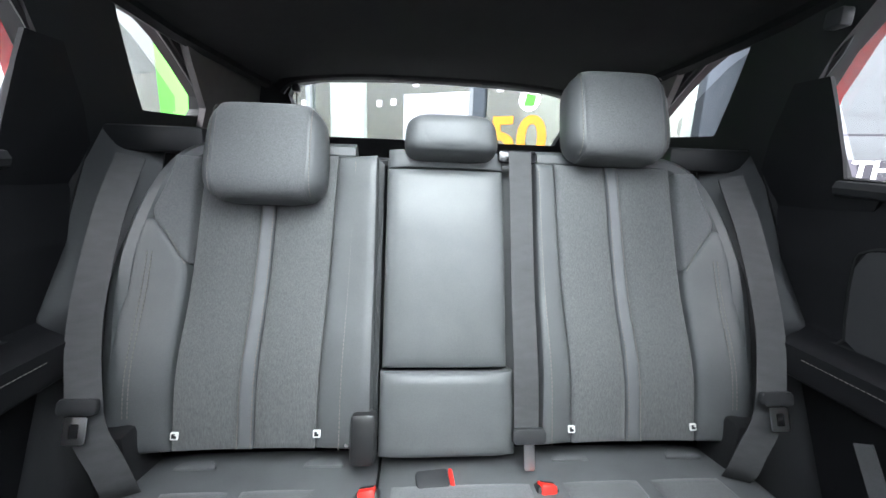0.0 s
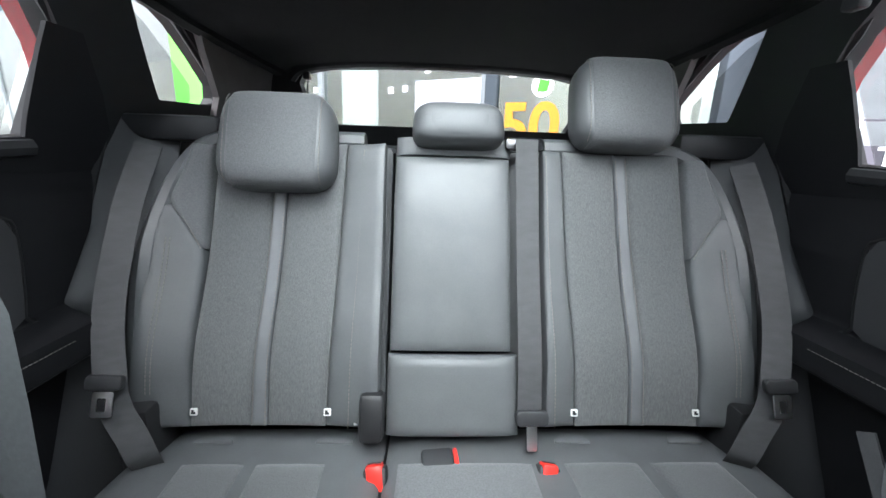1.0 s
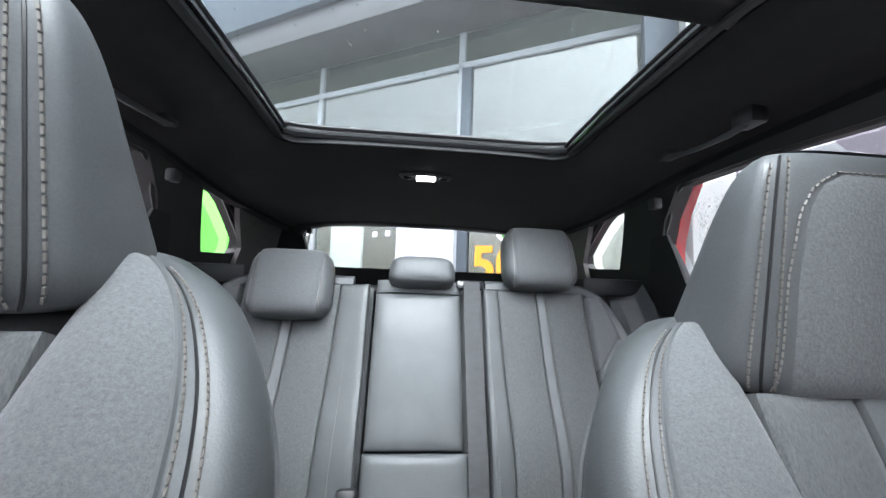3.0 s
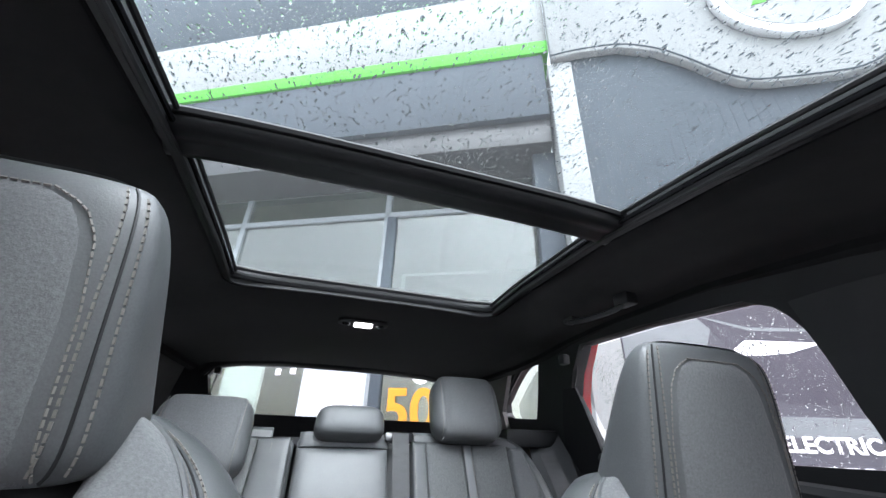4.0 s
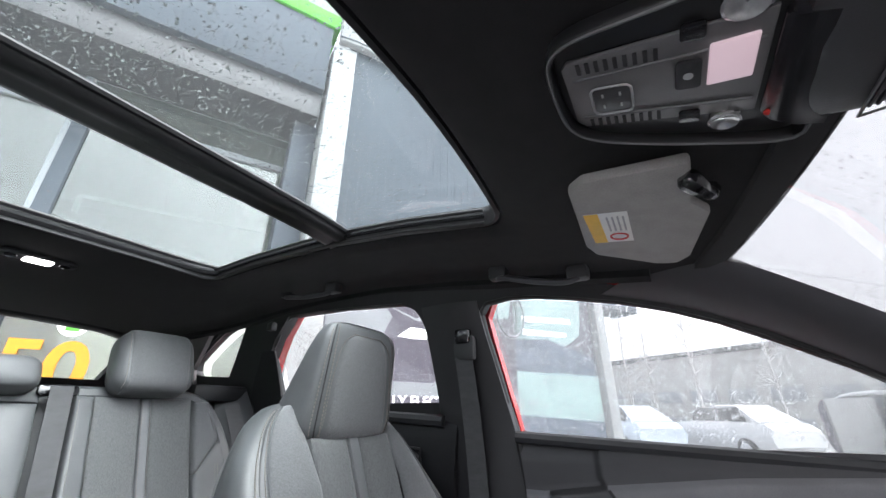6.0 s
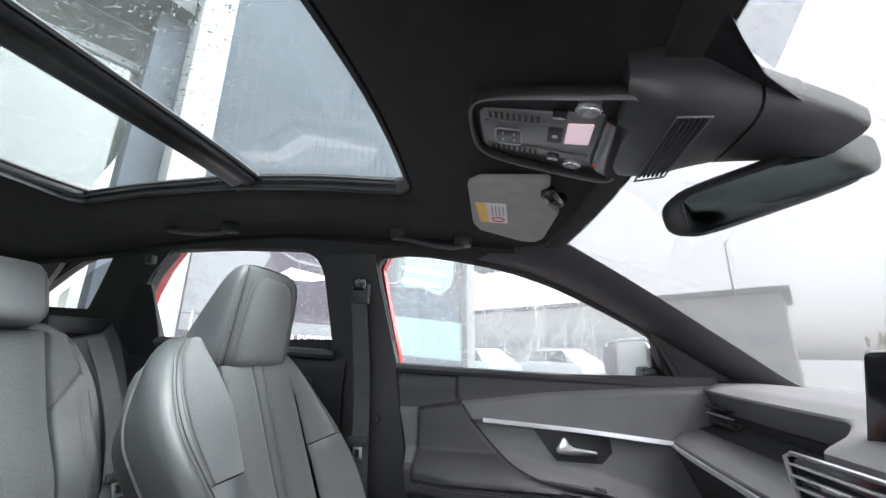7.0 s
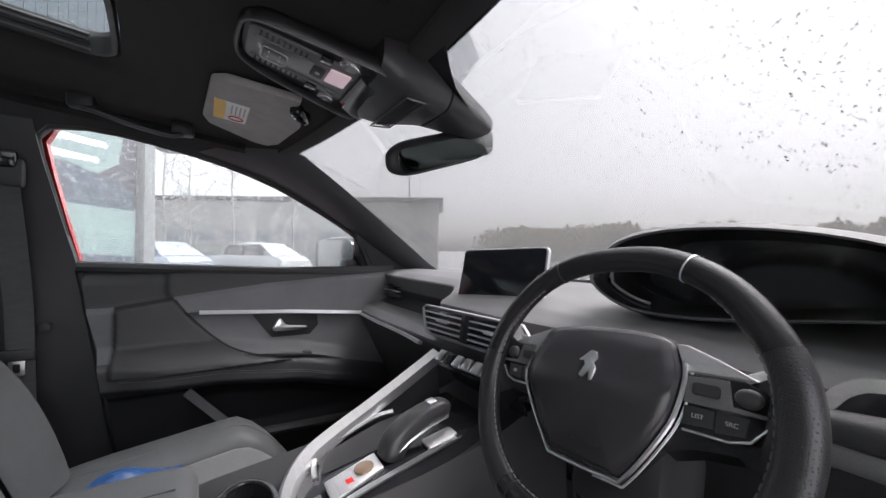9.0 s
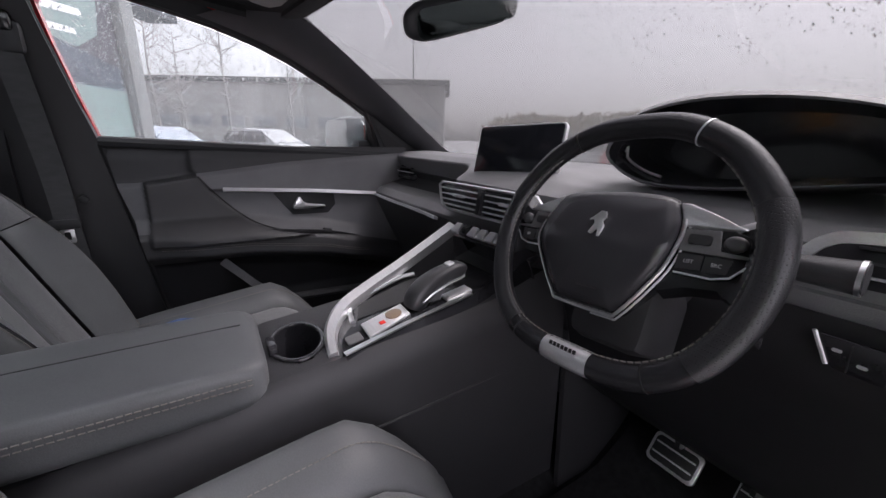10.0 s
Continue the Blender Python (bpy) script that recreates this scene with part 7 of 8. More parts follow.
MULLION = material("grey_mullion", (0.22, 0.24, 0.25), rough=0.85, spec=0.1, vary=0.06, grain=3)
INSIDE = material("pale_showroom_interior", (0.50, 0.43, 0.34), rough=0.8, vary=0.12, grain=0.7)
BLIND = material("pale_film", (0.5, 0.46, 0.40), rough=0.7, vary=0.08, grain=1.0)
SHOP_GLASS = glass("showroom_glass", (0.72, 0.77, 0.74), gloss=1.5, ior=1.7)
YELLOW = material("yellow_vinyl_figures", (0.52, 0.21, 0.005), rough=0.5, vary=0.05, grain=3)
POSTER = material("poster_mauve_print", (0.046, 0.043, 0.057), rough=0.45, vary=0.12, grain=1.5)
POSTER_ICE = material("poster_pale_print", (0.13, 0.142, 0.151), rough=0.45, vary=0.2, grain=2.2, stretch=(1, 1, 4))
WINDOW_POSTER = material("pale_window_poster", (0.40, 0.42, 0.46), rough=0.5, vary=0.08, grain=2.0)
POSTER_CAR = material("poster_violet_print", (0.03, 0.025, 0.038), rough=0.4, vary=0.1, grain=2)
POSTER_TEAL = material("poster_teal_print", (0.184, 0.27, 0.259), rough=0.45, vary=0.15, grain=2)
POSTER_NAVY = material("poster_navy_print", (0.038, 0.054, 0.081), rough=0.45, vary=0.3, grain=4)
WHITE_INK = material("white_print", (0.85, 0.85, 0.86), rough=0.5, vary=0.03)
BRICK_GREY = material("grey_render_wall", (0.30, 0.30, 0.29), rough=0.9, vary=0.2, grain=0.8)
# hedge and bark are lightened: the haze before them is put into their colours
HEDGE = material("hazed_hedge", (0.33, 0.285, 0.19), rough=0.9, vary=0.6, grain=1.2, fine=9)
BARK = material("hazed_bark", (0.32, 0.31, 0.30), rough=0.9, vary=0.3, grain=8)
WATER = water("rain_water")
TYRE = RUBBER


def ground_z(x, y):
    d = max(0.0, -y - 3.0) + max(0.0, x - 8.0) * 0.6
    return -0.035 * min(d, 70.0)


def ground():
    bm = bmesh.new()
    ticks = [-900, -300, -120, -70, -45, -30, -20, -14, -9, -6, -4, -3, -1.5, 0, 1.5, 3, 5, 8, 11, 15, 20, 30, 45, 70, 120, 300, 900]
    g = [[bm.verts.new((x, y, ground_z(x, y))) for y in ticks] for x in ticks]
    for i in range(len(ticks) - 1):
        for j in range(len(ticks) - 1):
            bm.faces.new((g[i][j], g[i + 1][j], g[i + 1][j + 1], g[i][j + 1]))
    return bm


solo("ground", ground(), WET, "wet forecourt ground, paled to bounce light into the car", "forecourt", "structure")

# the showroom front: x along the wall, y up, z towards the car
FX, FN = Vector((0.874, -0.486, 0)), Vector((0.486, 0.874, 0))


def front(dist):
    return axes(tuple(FN * dist), tuple(FX), (0, 0, 1))


F0, F1 = front(4.2), front(5.0)
shop = thing("showroom", "white and grey car showroom front with large windows", "showroom", tuple(FN * 4.6))


def slab(x0, x1, y0, y1, z0, z1, r=0.01, m=F0):
    return box((x0, y0, z0), (x1, y1, z1), r, m)


part("white_fascia", slab(-16, 0.2, 6.25, 7.52, -0.6, 0.0), CLAD_WHITE, shop, "white fascia")
part("upper_wall", slab(-16, 0.2, 7.53, 10.0, -0.6, -0.05), CLAD_GREY, shop, "blue-grey upper wall")
part("green_stripe", slab(-16, 0.2, 6.0, 6.24, -0.6, 0.015), GREEN, shop, "bright green stripe")
part("grey_band", slab(-16, 0.12, 4.88, 5.99, -0.6, -0.02), CLAD_GREY, shop, "blue-grey band")
part("soffit", slab(-16, 0.12, 4.50, 4.87, -0.8, -0.10), CLAD_DARK, shop, "dark soffit")
part("corner_pillar", slab(0.16, 0.46, -0.2, 5.72, -0.5, 0.02), CLAD_WHITE, shop, "white corner pillar")
part("pillar_return", slab(-0.12, 0.155, -0.2, 4.5, -0.7, -0.3), CLAD_GREY, shop)
part("portal_wall", slab(0.47, 6.0, 2.75, 7.5, -0.5, -0.03), CLAD_GREY, shop, "ribbed blue-grey portal panel")
for k in range(46):
    x = 0.55 + 0.118 * k
    part("panel_rib", slab(x, x + 0.012, 2.76, 4.8, -0.03, -0.026, 0.0), CLAD_GREY, shop)
head = [(0.20, 10.0), (0.20, 5.73), (0.52, 5.78), (1.04, 5.78), (1.45, 5.62), (1.75, 5.38), (2.0, 5.12), (2.23, 4.93), (2.5, 4.86), (3.2, 4.86), (3.5, 4.93), (3.75, 5.1), (4.0, 5.34), (4.3, 5.55), (4.7, 5.72), (6.0, 5.75), (6.0, 10.0)]
part("portal_head", prism(head, F0 @ Matrix.Translation((0, 0, -0.02)), 0.12, 0.03), CLAD_WHITE, shop, "white portal head with a curved lower edge")
part("head_lip", tube([F0 @ Vector((p.x, p.y + 0.05, 0.102)) for p in smooth_line([(x, y, 0) for x, y in head[1:-1]], 4)], 0.012, 6), CLAD_GREY, shop)
sign = part("round_sign", prism([(3.04 + 0.83 * math.cos(a), 6.30 + 0.83 * math.sin(a)) for a in np.linspace(0, 2 * math.pi, 49)[:-1]], F0 @ Matrix.Translation((0, 0, 0.10)), 0.12, 0.03), CHROME, shop, "round sign with a silver ring")
part("sign_face", prism([(3.04 + 0.72 * math.cos(a), 6.30 + 0.72 * math.sin(a)) for a in np.linspace(0, 2 * math.pi, 49)[:-1]], F0 @ Matrix.Translation((0, 0, 0.215)), 0.012), CLAD_WHITE, sign, "pale sign face")
part("sign_shape", prism([(2.58, 6.02), (2.95, 6.10), (3.05, 6.02), (3.50, 6.04), (3.52, 6.16), (3.25, 6.22), (3.28, 6.36), (3.42, 6.48), (3.38, 6.66), (3.10, 6.74), (2.75, 6.70), (2.62, 6.58), (2.80, 6.52), (2.60, 6.44), (2.66, 6.36), (2.92, 6.38), (2.90, 6.24), (2.66, 6.18)], F0 @ Matrix.Translation((0, 0, 0.226)), 0.012), GREEN, sign, "green abstract emblem")
for k, w in enumerate((0.22, 0.24, 0.26, 0.26, 0.24)):
    part("sign_letter_shape", slab(2.10 + 0.33 * k, 2.10 + 0.33 * k + w, 7.42, 7.62, 0.10, 0.13, 0.02), MULLION, shop)
# glazing behind the canopy
part("back_wall", slab(-20, 0.3, -0.2, 4.6, -6.0, -5.8, 0.0, F1), INSIDE, shop, "pale wall inside the showroom")
part("showroom_floor", slab(-20, 0.3, -0.2, 0.02, -5.8, -0.05, 0.0, F1), INSIDE, shop)
part("showroom_ceiling", slab(-20, 0.3, 4.45, 4.6, -5.8, -0.1, 0.0, F1), CLAD_WHITE, shop)
for x0, x1 in ((-20, -14.8), (-14.7, -12.3), (-12.2, -9.5), (-9.4, -7.4), (-7.3, -4.5), (-4.42, -2.2), (-2.12, -0.1)):
    for y0, y1 in ((0.05, 4.0), (4.08, 4.5)):
        gl = part("pane", slab(x0, x1, y0, y1, -0.02, -0.008, 0.0, F1), SHOP_GLASS, shop)
        gl.visible_shadow = False
    part("mullion", slab(x1, x1 + 0.08, 0.0, 4.5, -0.08, 0.03, 0.005, F1), MULLION, shop)
part("transom", slab(-20, 0.0, 4.0, 4.08, -0.08, 0.03, 0.005, F1), MULLION, shop)
part("sill", slab(-20, 0.0, -0.2, 0.05, -0.1, 0.06, 0.005, F1), MULLION, shop)
part("light_rail", slab(-2.0, -0.1, 3.28, 3.32, -0.5, -0.45, 0.0, F1), CLAD_WHITE, shop, "white rail behind the glass")
part("light_rail", slab(-2.02, -1.98, 3.1, 3.30, -0.5, -0.45, 0.0, F1), CLAD_WHITE, shop)
part("green_portal", slab(-11.7, -10.4, 0, 4.3, -0.05, 0.30, 0.02, F1), GREEN, shop, "bright green entrance frame")
part("green_portal", slab(-7.2, -5.9, 0, 3.1, -0.05, 0.30, 0.02, F1), GREEN, shop, "bright green entrance frame")
part("hanging_film", slab(-14.6, -12.4, 0.05, 4.0, -0.10, -0.04, 0.0, F1), CLAD_WHITE, shop, "white film on the glass")
part("hanging_film", slab(-4.15, -3.62, 0.05, 2.3, -0.10, -0.04, 0.0, F1), WHITE_INK, shop, "white notice on the glass")
part("hanging_film", slab(-1.7, -0.15, 0.05, 2.6, -0.40, -0.34, 0.0, F1), BLIND, shop, "beige film behind the glass")
part("hanging_film", slab(-3.55, -3.0, 0.05, 1.75, -1.9, -1.84, 0.0, F1), material("warm_display", (0.75, 0.42, 0.12), rough=0.7, vary=0.25, grain=2), shop, "warm yellow display board")
notice = part("window_poster", slab(-3.02, -2.16, 1.0, 1.97, 0.0, 0.012, 0.0, F1), WINDOW_POSTER, shop, "pale blue-grey window poster")
part("poster_line", lettering("THE FULLY", 0.10, F1 @ Matrix.Translation((-2.86, 1.60, 0.015)), 0.002), WHITE_INK, notice, smooth=False)
part("poster_bar", slab(-2.86, -2.34, 1.48, 1.54, 0.013, 0.017, 0.0, F1), WHITE_INK, notice)
part("poster_bar", slab(-2.86, -2.45, 1.40, 1.44, 0.013, 0.017, 0.0, F1), WHITE_INK, notice)
part("post_dark", slab(-2.15, -2.02, 0, 4.0, -0.06, 0.04, 0.005, F1), CLAD_GREY, shop)
part("window_figures", lettering("50", 0.62, F1 @ Matrix.Translation((-1.97, 1.27, 0.005)), 0.006, "LEFT", 0.014), YELLOW, shop, "large yellow figures on the glass", smooth=False)
part("green_roundel", prism([(-1.55 + 0.11 * math.cos(a), 1.86 + 0.11 * math.sin(a)) for a in np.linspace(0, 2 * math.pi, 25)[:-1]], F1 @ Matrix.Translation((0, 0, 0.003)), 0.006), WHITE_INK, shop)
part("roundel_mark", prism([(-1.60, 1.80), (-1.50, 1.80), (-1.48, 1.90), (-1.58, 1.92)], F1 @ Matrix.Translation((0, 0, 0.010)), 0.004), GREEN, shop)
for x, y in ((-3.4, 1.85), (-3.2, 1.86), (-2.9, 2.05), (-1.9, 1.95), (-1.3, 2.0), (-4.6, 1.9)):
    part("sticker", slab(x, x + 0.07, y, y + 0.07, -0.005, 0.004, 0.0, F1), WHITE_INK, shop)

# large printed banner on the wall beside the passenger windows
banner = thing("advertising_banner", "large mauve car advertisement with white lettering on the wall", "advertising banner", tuple(F0 @ Vector((2.6, 0.3, -0.02))))
part("sheet", slab(0.47, 4.60, 0.35, 2.74, -0.03, -0.005, 0.0), POSTER, banner, "mauve printed sheet")


def patch(pts, mat, lift, label=""):
    part("printed_shape", prism(pts, F0 @ Matrix.Translation((0, 0, lift)), 0.002), mat, banner, label, smooth=False)


patch([(0.48, 1.45), (0.48, 2.73), (1.0, 2.73), (1.25, 2.2), (1.05, 1.75), (0.9, 1.45)], POSTER_ICE, -0.004)
patch([(0.48, 1.30), (0.48, 1.44), (2.4, 1.42), (3.0, 1.34), (3.0, 1.26)], POSTER_ICE, -0.0035)
patch([(0.95, 2.73), (1.05, 2.32), (1.3, 2.0), (1.2, 1.75), (1.6, 1.52), (2.4, 1.5), (3.0, 1.6), (3.2, 2.1), (3.1, 2.73)], POSTER_CAR, -0.0025, "violet car bonnet")
patch([(0.95, 2.30), (1.5, 2.13), (2.2, 2.10), (2.9, 2.16), (2.9, 2.14), (2.2, 2.075), (1.5, 2.10)], POSTER_ICE, -0.0015)
patch([(1.28, 1.90), (1.45, 2.02), (2.02, 1.99), (1.75, 1.91), (1.5, 1.89)], WHITE_INK, -0.0012, "pale headlight shape")
patch([(0.80, 1.68), (0.95, 1.75), (1.25, 1.72), (1.1, 1.62), (0.9, 1.63)], POSTER_CAR, -0.0012)
patch([(2.0, 2.2), (2.25, 2.73), (3.0, 2.73), (2.9, 2.28)], POSTER_TEAL, -0.0012)
patch([(3.0, 2.0), (3.0, 2.73), (4.4, 2.73), (4.3, 2.2), (4.0, 2.02)], POSTER_TEAL, -0.0025, "teal car shape")
patch([(3.15, 2.36), (4.1, 2.42), (4.15, 2.35), (3.15, 2.28)], WHITE_INK, -0.0012)
patch([(3.15, 2.18), (4.0, 2.20), (4.0, 2.14), (3.15, 2.10)], WHITE_INK, -0.0012)
patch([(3.0, 1.62), (3.0, 2.02), (3.6, 2.08), (4.55, 1.88), (4.55, 1.62)], POSTER_NAVY, -0.0018)
patch([(3.0, 1.1), (3.0, 1.62), (4.59, 1.62), (4.59, 1.0)], POSTER_TEAL, -0.0022)
patch([(3.0, 0.36), (3.0, 1.1), (4.59, 1.0), (4.59, 0.36)], POSTER_NAVY, -0.0022)
ring = [F0 @ Vector((2.95 + 0.24 * math.cos(a), 2.35 + 0.30 * math.sin(a), -0.001)) for a in np.linspace(0, 2 * math.pi, 33)[:-1]]
part("printed_shape", tube(ring, 0.02, 4, True), POSTER_ICE, banner)
patch([(0.56, 1.22), (0.575, 1.22), (0.575, 1.46), (0.56, 1.46)], WHITE_INK, -0.0008)
part("headline", lettering("THE FULLY ELECTRIC", 0.152, F0 @ Matrix.Translation((0.68, 1.185, -0.002)), 0.002, "LEFT", 0.004), WHITE_INK, banner, "white headline", smooth=False)
for k in range(14):
    x = 0.68 + 0.128 * k + (0.06 if k > 4 else 0.0) + (0.06 if k > 6 else 0.0)
    part("headline_bar", slab(x, x + (0.085 if k % 3 else 0.06), 0.985, 1.095, -0.003, 0.0, 0.0), WHITE_INK, banner)
post = solo("white_post", slab(4.62, 4.84, -0.4, 7.5, -0.08, 0.10, 0.02), CLAD_WHITE, "white steel post at the end of the showroom wall", "post")

# parked cars


def parked_car(x, y, turn, paint, lab, s=1.0):
    base = Matrix.Translation((x, y, ground_z(x, y))) @ Matrix.Rotation(radians(turn), 4, "Z") @ Matrix.Scale(s, 4)
    c = thing("parked_car", lab, "parked car", tuple(base.translation), "parked cars")
    prof = [(-2.1, 0.45, 0.75), (-2.0, 0.28, 0.92), (-1.2, 0.22, 1.0), (-0.2, 0.22, 1.02), (1.0, 0.22, 1.02), (1.9, 0.25, 1.0), (2.15, 0.45, 0.85)]
    rings = []
    for px, lo, hi in prof:
        w = 0.88 if abs(px) < 1.8 else 0.76
        rings.append([base @ Vector((px, yy, zz)) for yy, zz in ((-w + 0.06, lo), (-w, lo + 0.12), (-w, hi - 0.15), (-w + 0.1, hi), (w - 0.1, hi), (w, hi - 0.15), (w, lo + 0.12), (w - 0.06, lo))])
    part("body", loft(rings), paint, c)
    cab = [(-0.95, 1.0, 0.78), (-0.35, 1.42, 0.62), (0.2, 1.5, 0.60), (1.0, 1.48, 0.60), (1.75, 1.05, 0.74)]
    part("roof", loft([[base @ Vector((px, yy, zz)) for yy, zz in ((-w, 0.98), (-w * 0.9, hi - 0.03), (-w * 0.7, hi), (w * 0.7, hi), (w * 0.9, hi - 0.03), (w, 0.98))] for px, hi, w in cab]), paint, c)
    for side in (-1, 1):
        for a, b in ((-0.7, 0.25), (0.32, 1.15)):
            part("side_window", prism([(a + (0.22 if a < 0 else 0), 0.42), (b, 0.42), (b + (0.0 if a < 0 else 0.25), 0.04), (a - (0.1 if a < 0 else 0), 0.04)], base @ axes((0, side * 0.70, 1.0), (1, 0, 0), (0, -side * 0.22, 1)), 0.012), GLOSS, c, "dark side window")
        for wx in (-1.35, 1.35):
            tyre = part("wheel", loft([[base @ Vector((wx + r * math.cos(a), side * yy, 0.32 + r * math.sin(a))) for a in np.linspace(0, 2 * math.pi, 21)[:-1]] for r, yy in ((0.26, 0.70), (0.32, 0.72), (0.32, 0.87), (0.24, 0.89), (0.21, 0.86), (0.02, 0.87))]), TYRE, c)
            part("rim", prism(circle(0.20, 14), base @ axes((wx, side * 0.865, 0.32), (1, 0, 0), (0, 0, 1)), 0.02 if side < 0 else -0.02), ALU, tyre)
        part("headlight", cushion(base @ Matrix.Translation((-2.0, side * 0.62, 0.78)), 0.22, 0.28, 0.14, 3, 3, 3, 8), WHITE_LABEL, c, "pale headlight")
    part("windscreen", prism([(-0.60, 0.0), (0.60, 0.0), (0.50, 0.66), (-0.50, 0.66)], base @ axes((-1.0, 0, 1.0), (0, -1, 0), (0.78, 0, 0.55)) , 0.02), GLOSS, c, "dark windscreen")
    part("grille", box((-2.14, -0.45, 0.42), (-2.05, 0.45, 0.62), 0.02, base), RUBBER, c)
    return c


CAR_WHITE = material("white_car_paint", (0.42, 0.43, 0.44), rough=0.3, vary=0.03, grain=2, coat=0.5)
CAR_SILVER = material("silver_blue_paint", (0.42, 0.48, 0.55), rough=0.25, metal=0.3, vary=0.05, grain=2, coat=0.5)
parked_car(15.5, -0.9, 215, CAR_WHITE, "white hatchback parked facing the showroom")
parked_car(15.6, 2.2, 215, CAR_SILVER, "silver-blue hatchback parked in the row")
parked_car(11.8, -21.1, 200, RED, "red van-like car parked across the lot", 1.45)
parked_car(15.5, -20.8, 200, CAR_WHITE, "white van-like car parked beside the hedge", 1.25)

# far buildings


def block(nm, lab, p, turn, w, d, h, wall, bands):
    m = Matrix.Translation(p) @ Matrix.Rotation(radians(turn), 4, "Z")
    b = thing(nm, lab, "building", p)
    part("wall", box((-w / 2, -d / 2, 0), (w / 2, d / 2, h), 0.05, m), wall, b)
    part("roof", box((-w / 2 - 0.5, -d / 2 - 0.5, h), (w / 2 + 0.5, d / 2 + 0.5, h + 0.45), 0.05, m), CLAD_DARK, b, "flat dark roof edge")
    n = int(w / 3)
    for z0, z1 in bands:
        for k in range(n):
            x = -w / 2 + (k + 0.15) * w / n
            part("window", box((x, -d / 2 - 0.06, z0), (x + 0.7 * w / n, -d / 2 + 0.02, z1), 0.01, m), MULLION, b)
    return b


block("workshop_building", "low grey flat-roofed building behind the parked cars", (45.2, -7.2, ground_z(45, -7) - 0.6), -121.9, 34, 10, 7.35, BRICK_GREY, ((0.8, 2.2), (3.4, 4.4)))
block("distant_building", "pale low building far across the lot", (6, -62, ground_z(6, -62) - 0.5), 8, 16, 8, 4.0, BLIND, ((1.0, 2.2),))
mast = thing("lamp_mast", "thin grey lamp mast beyond the cars", "lamp mast", (38.7, -19.2, ground_z(38.7, -19.2)))
part("shaft", tube([(38.7, -19.2, ground_z(38.7, -19.2)), (38.7, -19.2, 11.5)], 0.09, 8, sizes=[1.3, 0.7]), MULLION, mast)
part("arm", tube([(38.7, -19.2, 11.5), (37.9, -19.2, 11.7)], 0.05, 6), MULLION, mast)


def leafy(points, sizes, rng):
    """Many small crossed leaf clumps."""
    vs, fs = [], []
    for p, s in zip(points, sizes):
        for k in range(2):
            a, t = rng.uniform(0, 6.28), rng.uniform(-0.6, 0.6)
            ux, uy = math.cos(a) * s, math.sin(a) * s
            b = len(vs)
            vs += [(p[0] - ux, p[1] - uy, p[2] - s), (p[0] + ux, p[1] + uy, p[2] - s * 0.7), (p[0] + ux * 0.6, p[1] + uy * 0.6 + t * s, p[2] + s), (p[0] - ux * 0.8, p[1] - uy * 0.8 + t * s, p[2] + s * 0.8)]
            fs.append((b, b + 1, b + 2, b + 3))
    me = bpy.data.meshes.new("leaves")
    me.from_pydata(vs, [], fs)
    return me


rng = random.Random(7)
pts, sz = [], []
for k in range(30000):
    f = rng.random()
    x, y = lerp(46, -30, f) + rng.uniform(-2, 2), lerp(-38, -72, f) + rng.uniform(-3, 3)
    top = 5.7 + 1.3 * noise.noise((x * 0.11, 3, 0)) + 0.8 * noise.noise((x * 0.5, 9, 0)) + 1.3 * max(0.0, noise.noise((x * 1.7, y * 0.6, 5)))
    z = ground_z(x, y) + top * rng.random() ** 0.7
    pts.append((x, y, z))
    sz.append(rng.uniform(0.10, 0.30))
hedge = new("hedge", leafy(pts, sz, rng))
hedge.data.materials.append(HEDGE)
tagged(hedge, "brown-green winter hedge and scrub along the lot's edge", "hedge", kind="stuff")


def bare_tree(x, y, h, seed, lab):
    r = random.Random(seed)
    t = thing("bare_tree", lab, "tree", (x, y, ground_z(x, y)), "bare trees")
    part("trunk", tube([(x, y, ground_z(x, y)), (x + 0.1, y, h * 0.3), (x, y + 0.1, h * 0.6), (x + 0.15, y, h)], 0.10, 7, sizes=[1.2, 0.9, 0.6, 0.15]), BARK, t)
    twigs = []
    for k in range(26):
        z = h * r.uniform(0.3, 0.95)
        a, l = r.uniform(0, 6.28), h * r.uniform(0.12, 0.28)
        e = Vector((x + l * math.cos(a), y + l * math.sin(a), z + l * r.uniform(0.4, 1.0)))
        twigs.append(tube([(x, y, z), Vector((x, y, z)).lerp(e, 0.5) + Vector((0, 0, -0.1)), e], 0.035, 4, sizes=[1, 0.6, 0.2]))
        for j in range(5):
            f = Vector((x, y, z)).lerp(e, r.uniform(0.3, 1))
            twigs.append(tube([f, f + Vector((r.uniform(-0.6, 0.6), r.uniform(-0.6, 0.6), r.uniform(0.2, 0.9)))], 0.014, 3, sizes=[1, 0.3]))
    part("branches", join(*twigs), BARK, t)


for k, (x, y, h) in enumerate(((30, -1, 9.0), (31, 3, 8.0), (30, -5, 7.5), (33, 6, 9.5), (29, 1.5, 7.0))):
    bare_tree(x, y, h, k, "leafless young tree behind the parked cars")


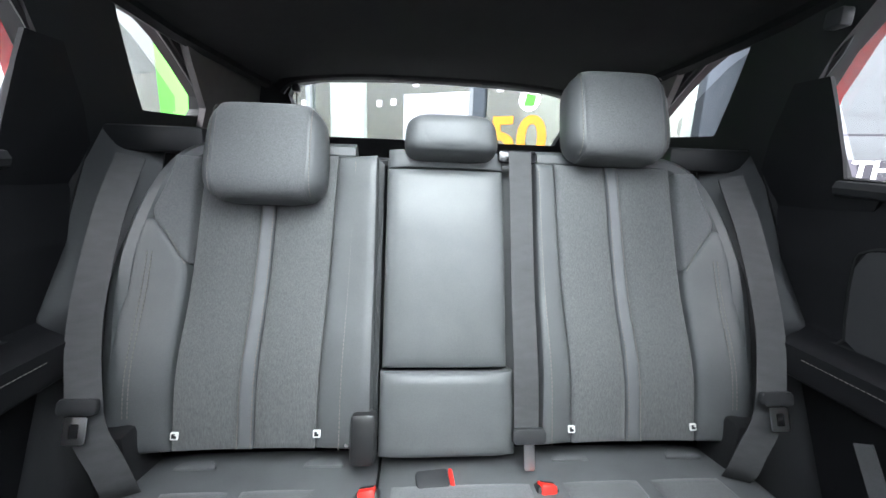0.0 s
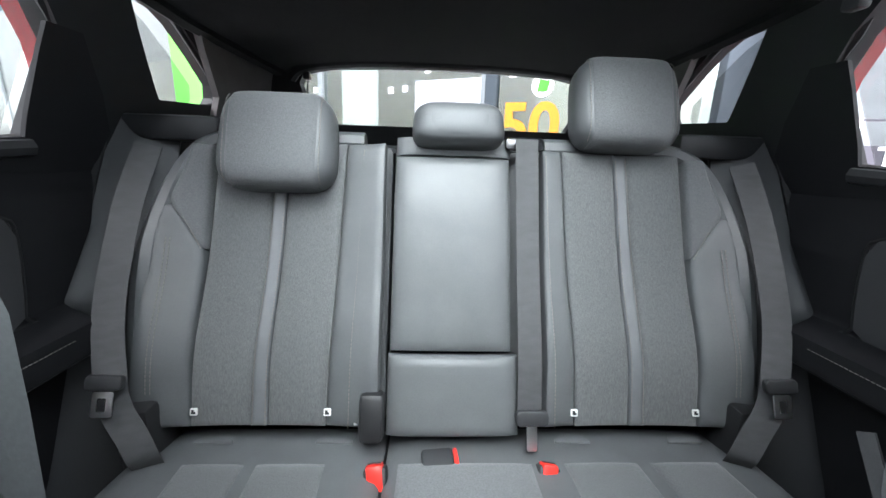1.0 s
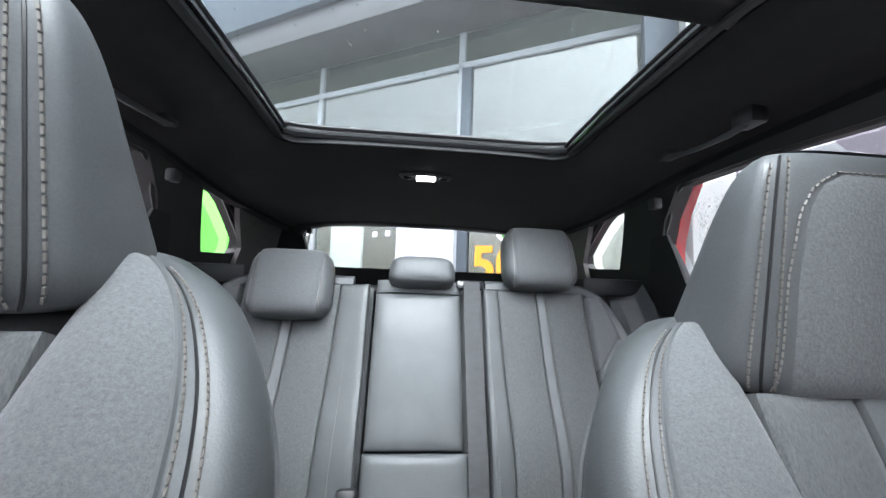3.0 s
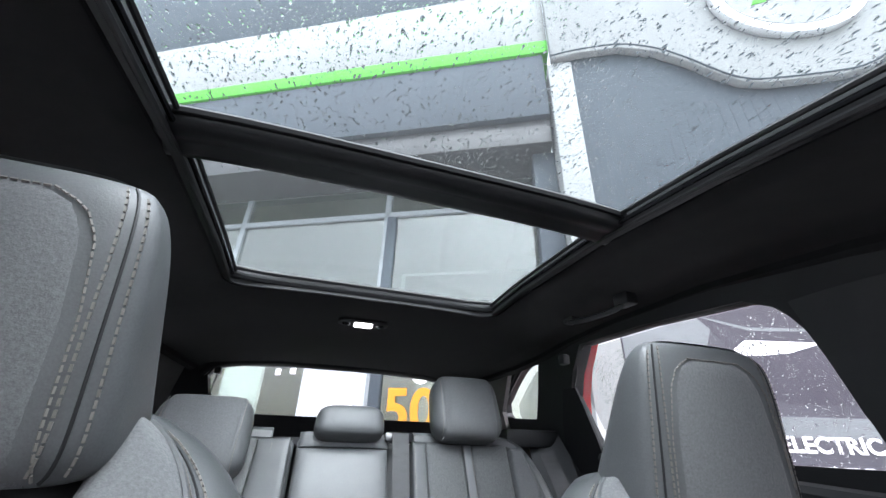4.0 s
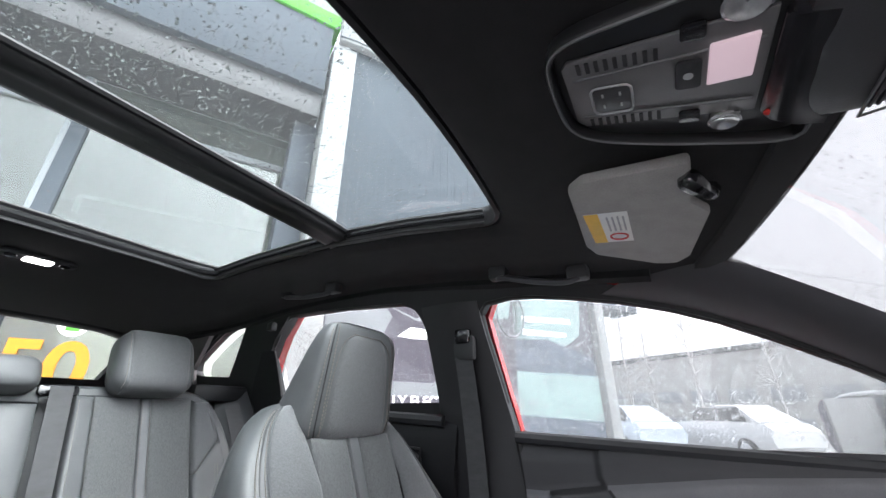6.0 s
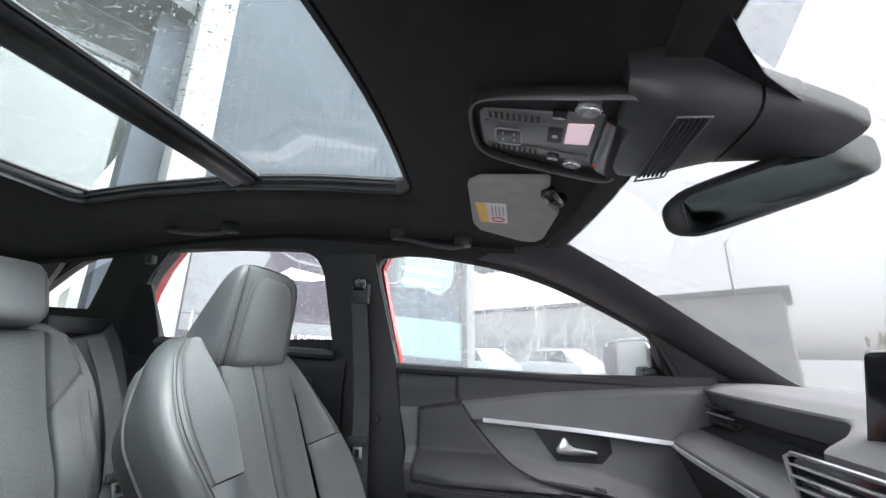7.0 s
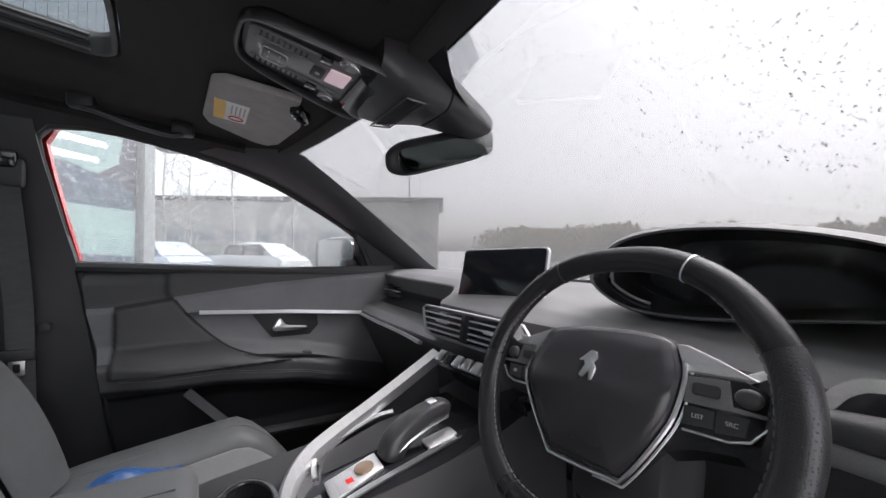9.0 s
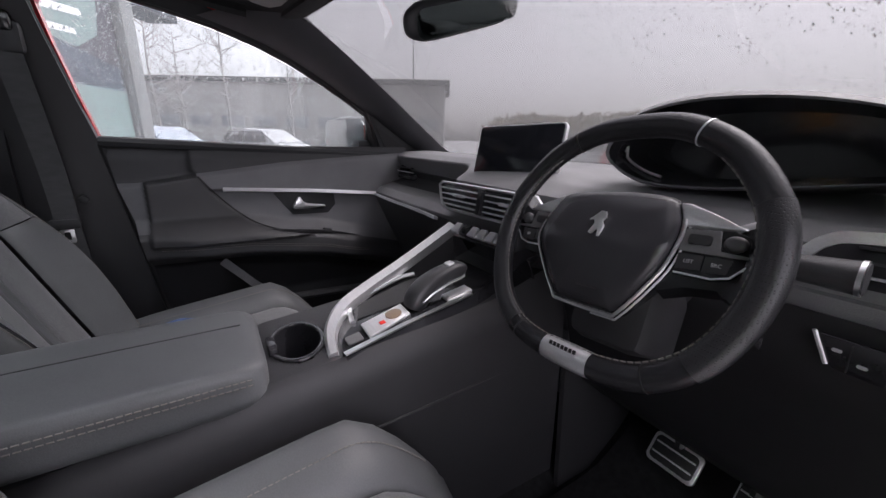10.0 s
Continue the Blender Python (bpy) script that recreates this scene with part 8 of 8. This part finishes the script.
# rain on the glass
def drops(spots, name, lab):
    """Flat beads of water: spots give place, normal, run direction, width, length and height."""
    vs, fs = [], []
    for p, nrm, run, w, l, h in spots:
        nrm = Vector(nrm).normalized()
        run = Vector(run)
        run = (run - nrm * run.dot(nrm)).normalized()
        sd = nrm.cross(run)
        b = len(vs)
        k = 7
        for rr, hh in ((1.0, 0.0), (0.72, 0.65)):
            for i in range(k):
                a = 2 * math.pi * i / k
                vs.append(Vector(p) + run * (l * rr * math.cos(a)) + sd * (w * rr * math.sin(a)) + nrm * (h * hh))
        vs.append(Vector(p) + nrm * h)
        for i in range(k):
            j = (i + 1) % k
            fs.append((b + i, b + j, b + k + j, b + k + i))
            fs.append((b + k + i, b + k + j, b + 2 * k))
    me = bpy.data.meshes.new(name)
    me.from_pydata([tuple(v) for v in vs], [], fs)
    me.polygons.foreach_set("use_smooth", [True] * len(me.polygons))
    me.materials.append(WATER)
    ob = tagged(new(name, me), lab, "rain drops", kind="stuff")
    ob.visible_shadow = False
    return ob


rng = random.Random(11)
spots = []
for k in range(26000):
    x, y = rng.uniform(-0.38, 0.38), rng.uniform(0.74, 1.75)
    if y > 1.25 and rng.random() < 0.85:
        continue
    s = 0.00055 + 0.0014 * rng.random() ** 6
    z = glass_z(x, y) + 0.0145
    spots.append(((x, y, z), (0, 0, 1), (rng.uniform(-0.4, 0.4), 1, 0), s, s * rng.uniform(1, 2.6), s * 0.4))
for k in range(170):
    x, y = rng.uniform(-0.37, 0.37), rng.uniform(0.75, 1.21)
    s = rng.uniform(0.0009, 0.0017)
    bend = rng.uniform(-1.4, 1.4)
    for j in range(rng.choice((1, 2, 3))):
        spots.append(((x + j * s * 1.5 * bend, y + j * s * 2.2, glass_z(x, y) + 0.0145), (0, 0, 1), (bend, 1.6, 0), s * (1 - 0.2 * j), s * rng.uniform(1.8, 3.4), s * 0.45))
drops(spots, "roof_rain_drops", "rain drops scattered over the glass roof")
spots = []
for k in range(12000):
    u, v = rng.uniform(0.03, 0.97), rng.random() ** 0.8
    p = screen_point(u, v)
    s = 0.0006 + 0.0010 * rng.random() ** 3
    spots.append((p + Vector((0, -0.004, 0.008)), (0, -0.45, 0.9), (rng.uniform(-0.2, 0.7), -0.9, -0.45), s, s * rng.uniform(1, 2.8), s * 0.42))
drops(spots, "windscreen_rain_drops", "fine rain drops on the windscreen")
for side in (1, -1):
    spots = []
    for k in range(8200):
        y, z = rng.uniform(0.13, 1.8), rng.uniform(1.07, 1.44)
        s = 0.0009 + 0.0014 * rng.random() ** 2
        spots.append(((side * (wall_x(z) + 0.092), y, z), (side, 0, 0.3), (0, rng.uniform(0.2, 0.9), -1), s, s * rng.uniform(1, 2.4), s * 0.42))
    drops(spots, "side_window_rain_drops", "fine rain drops on the side windows")
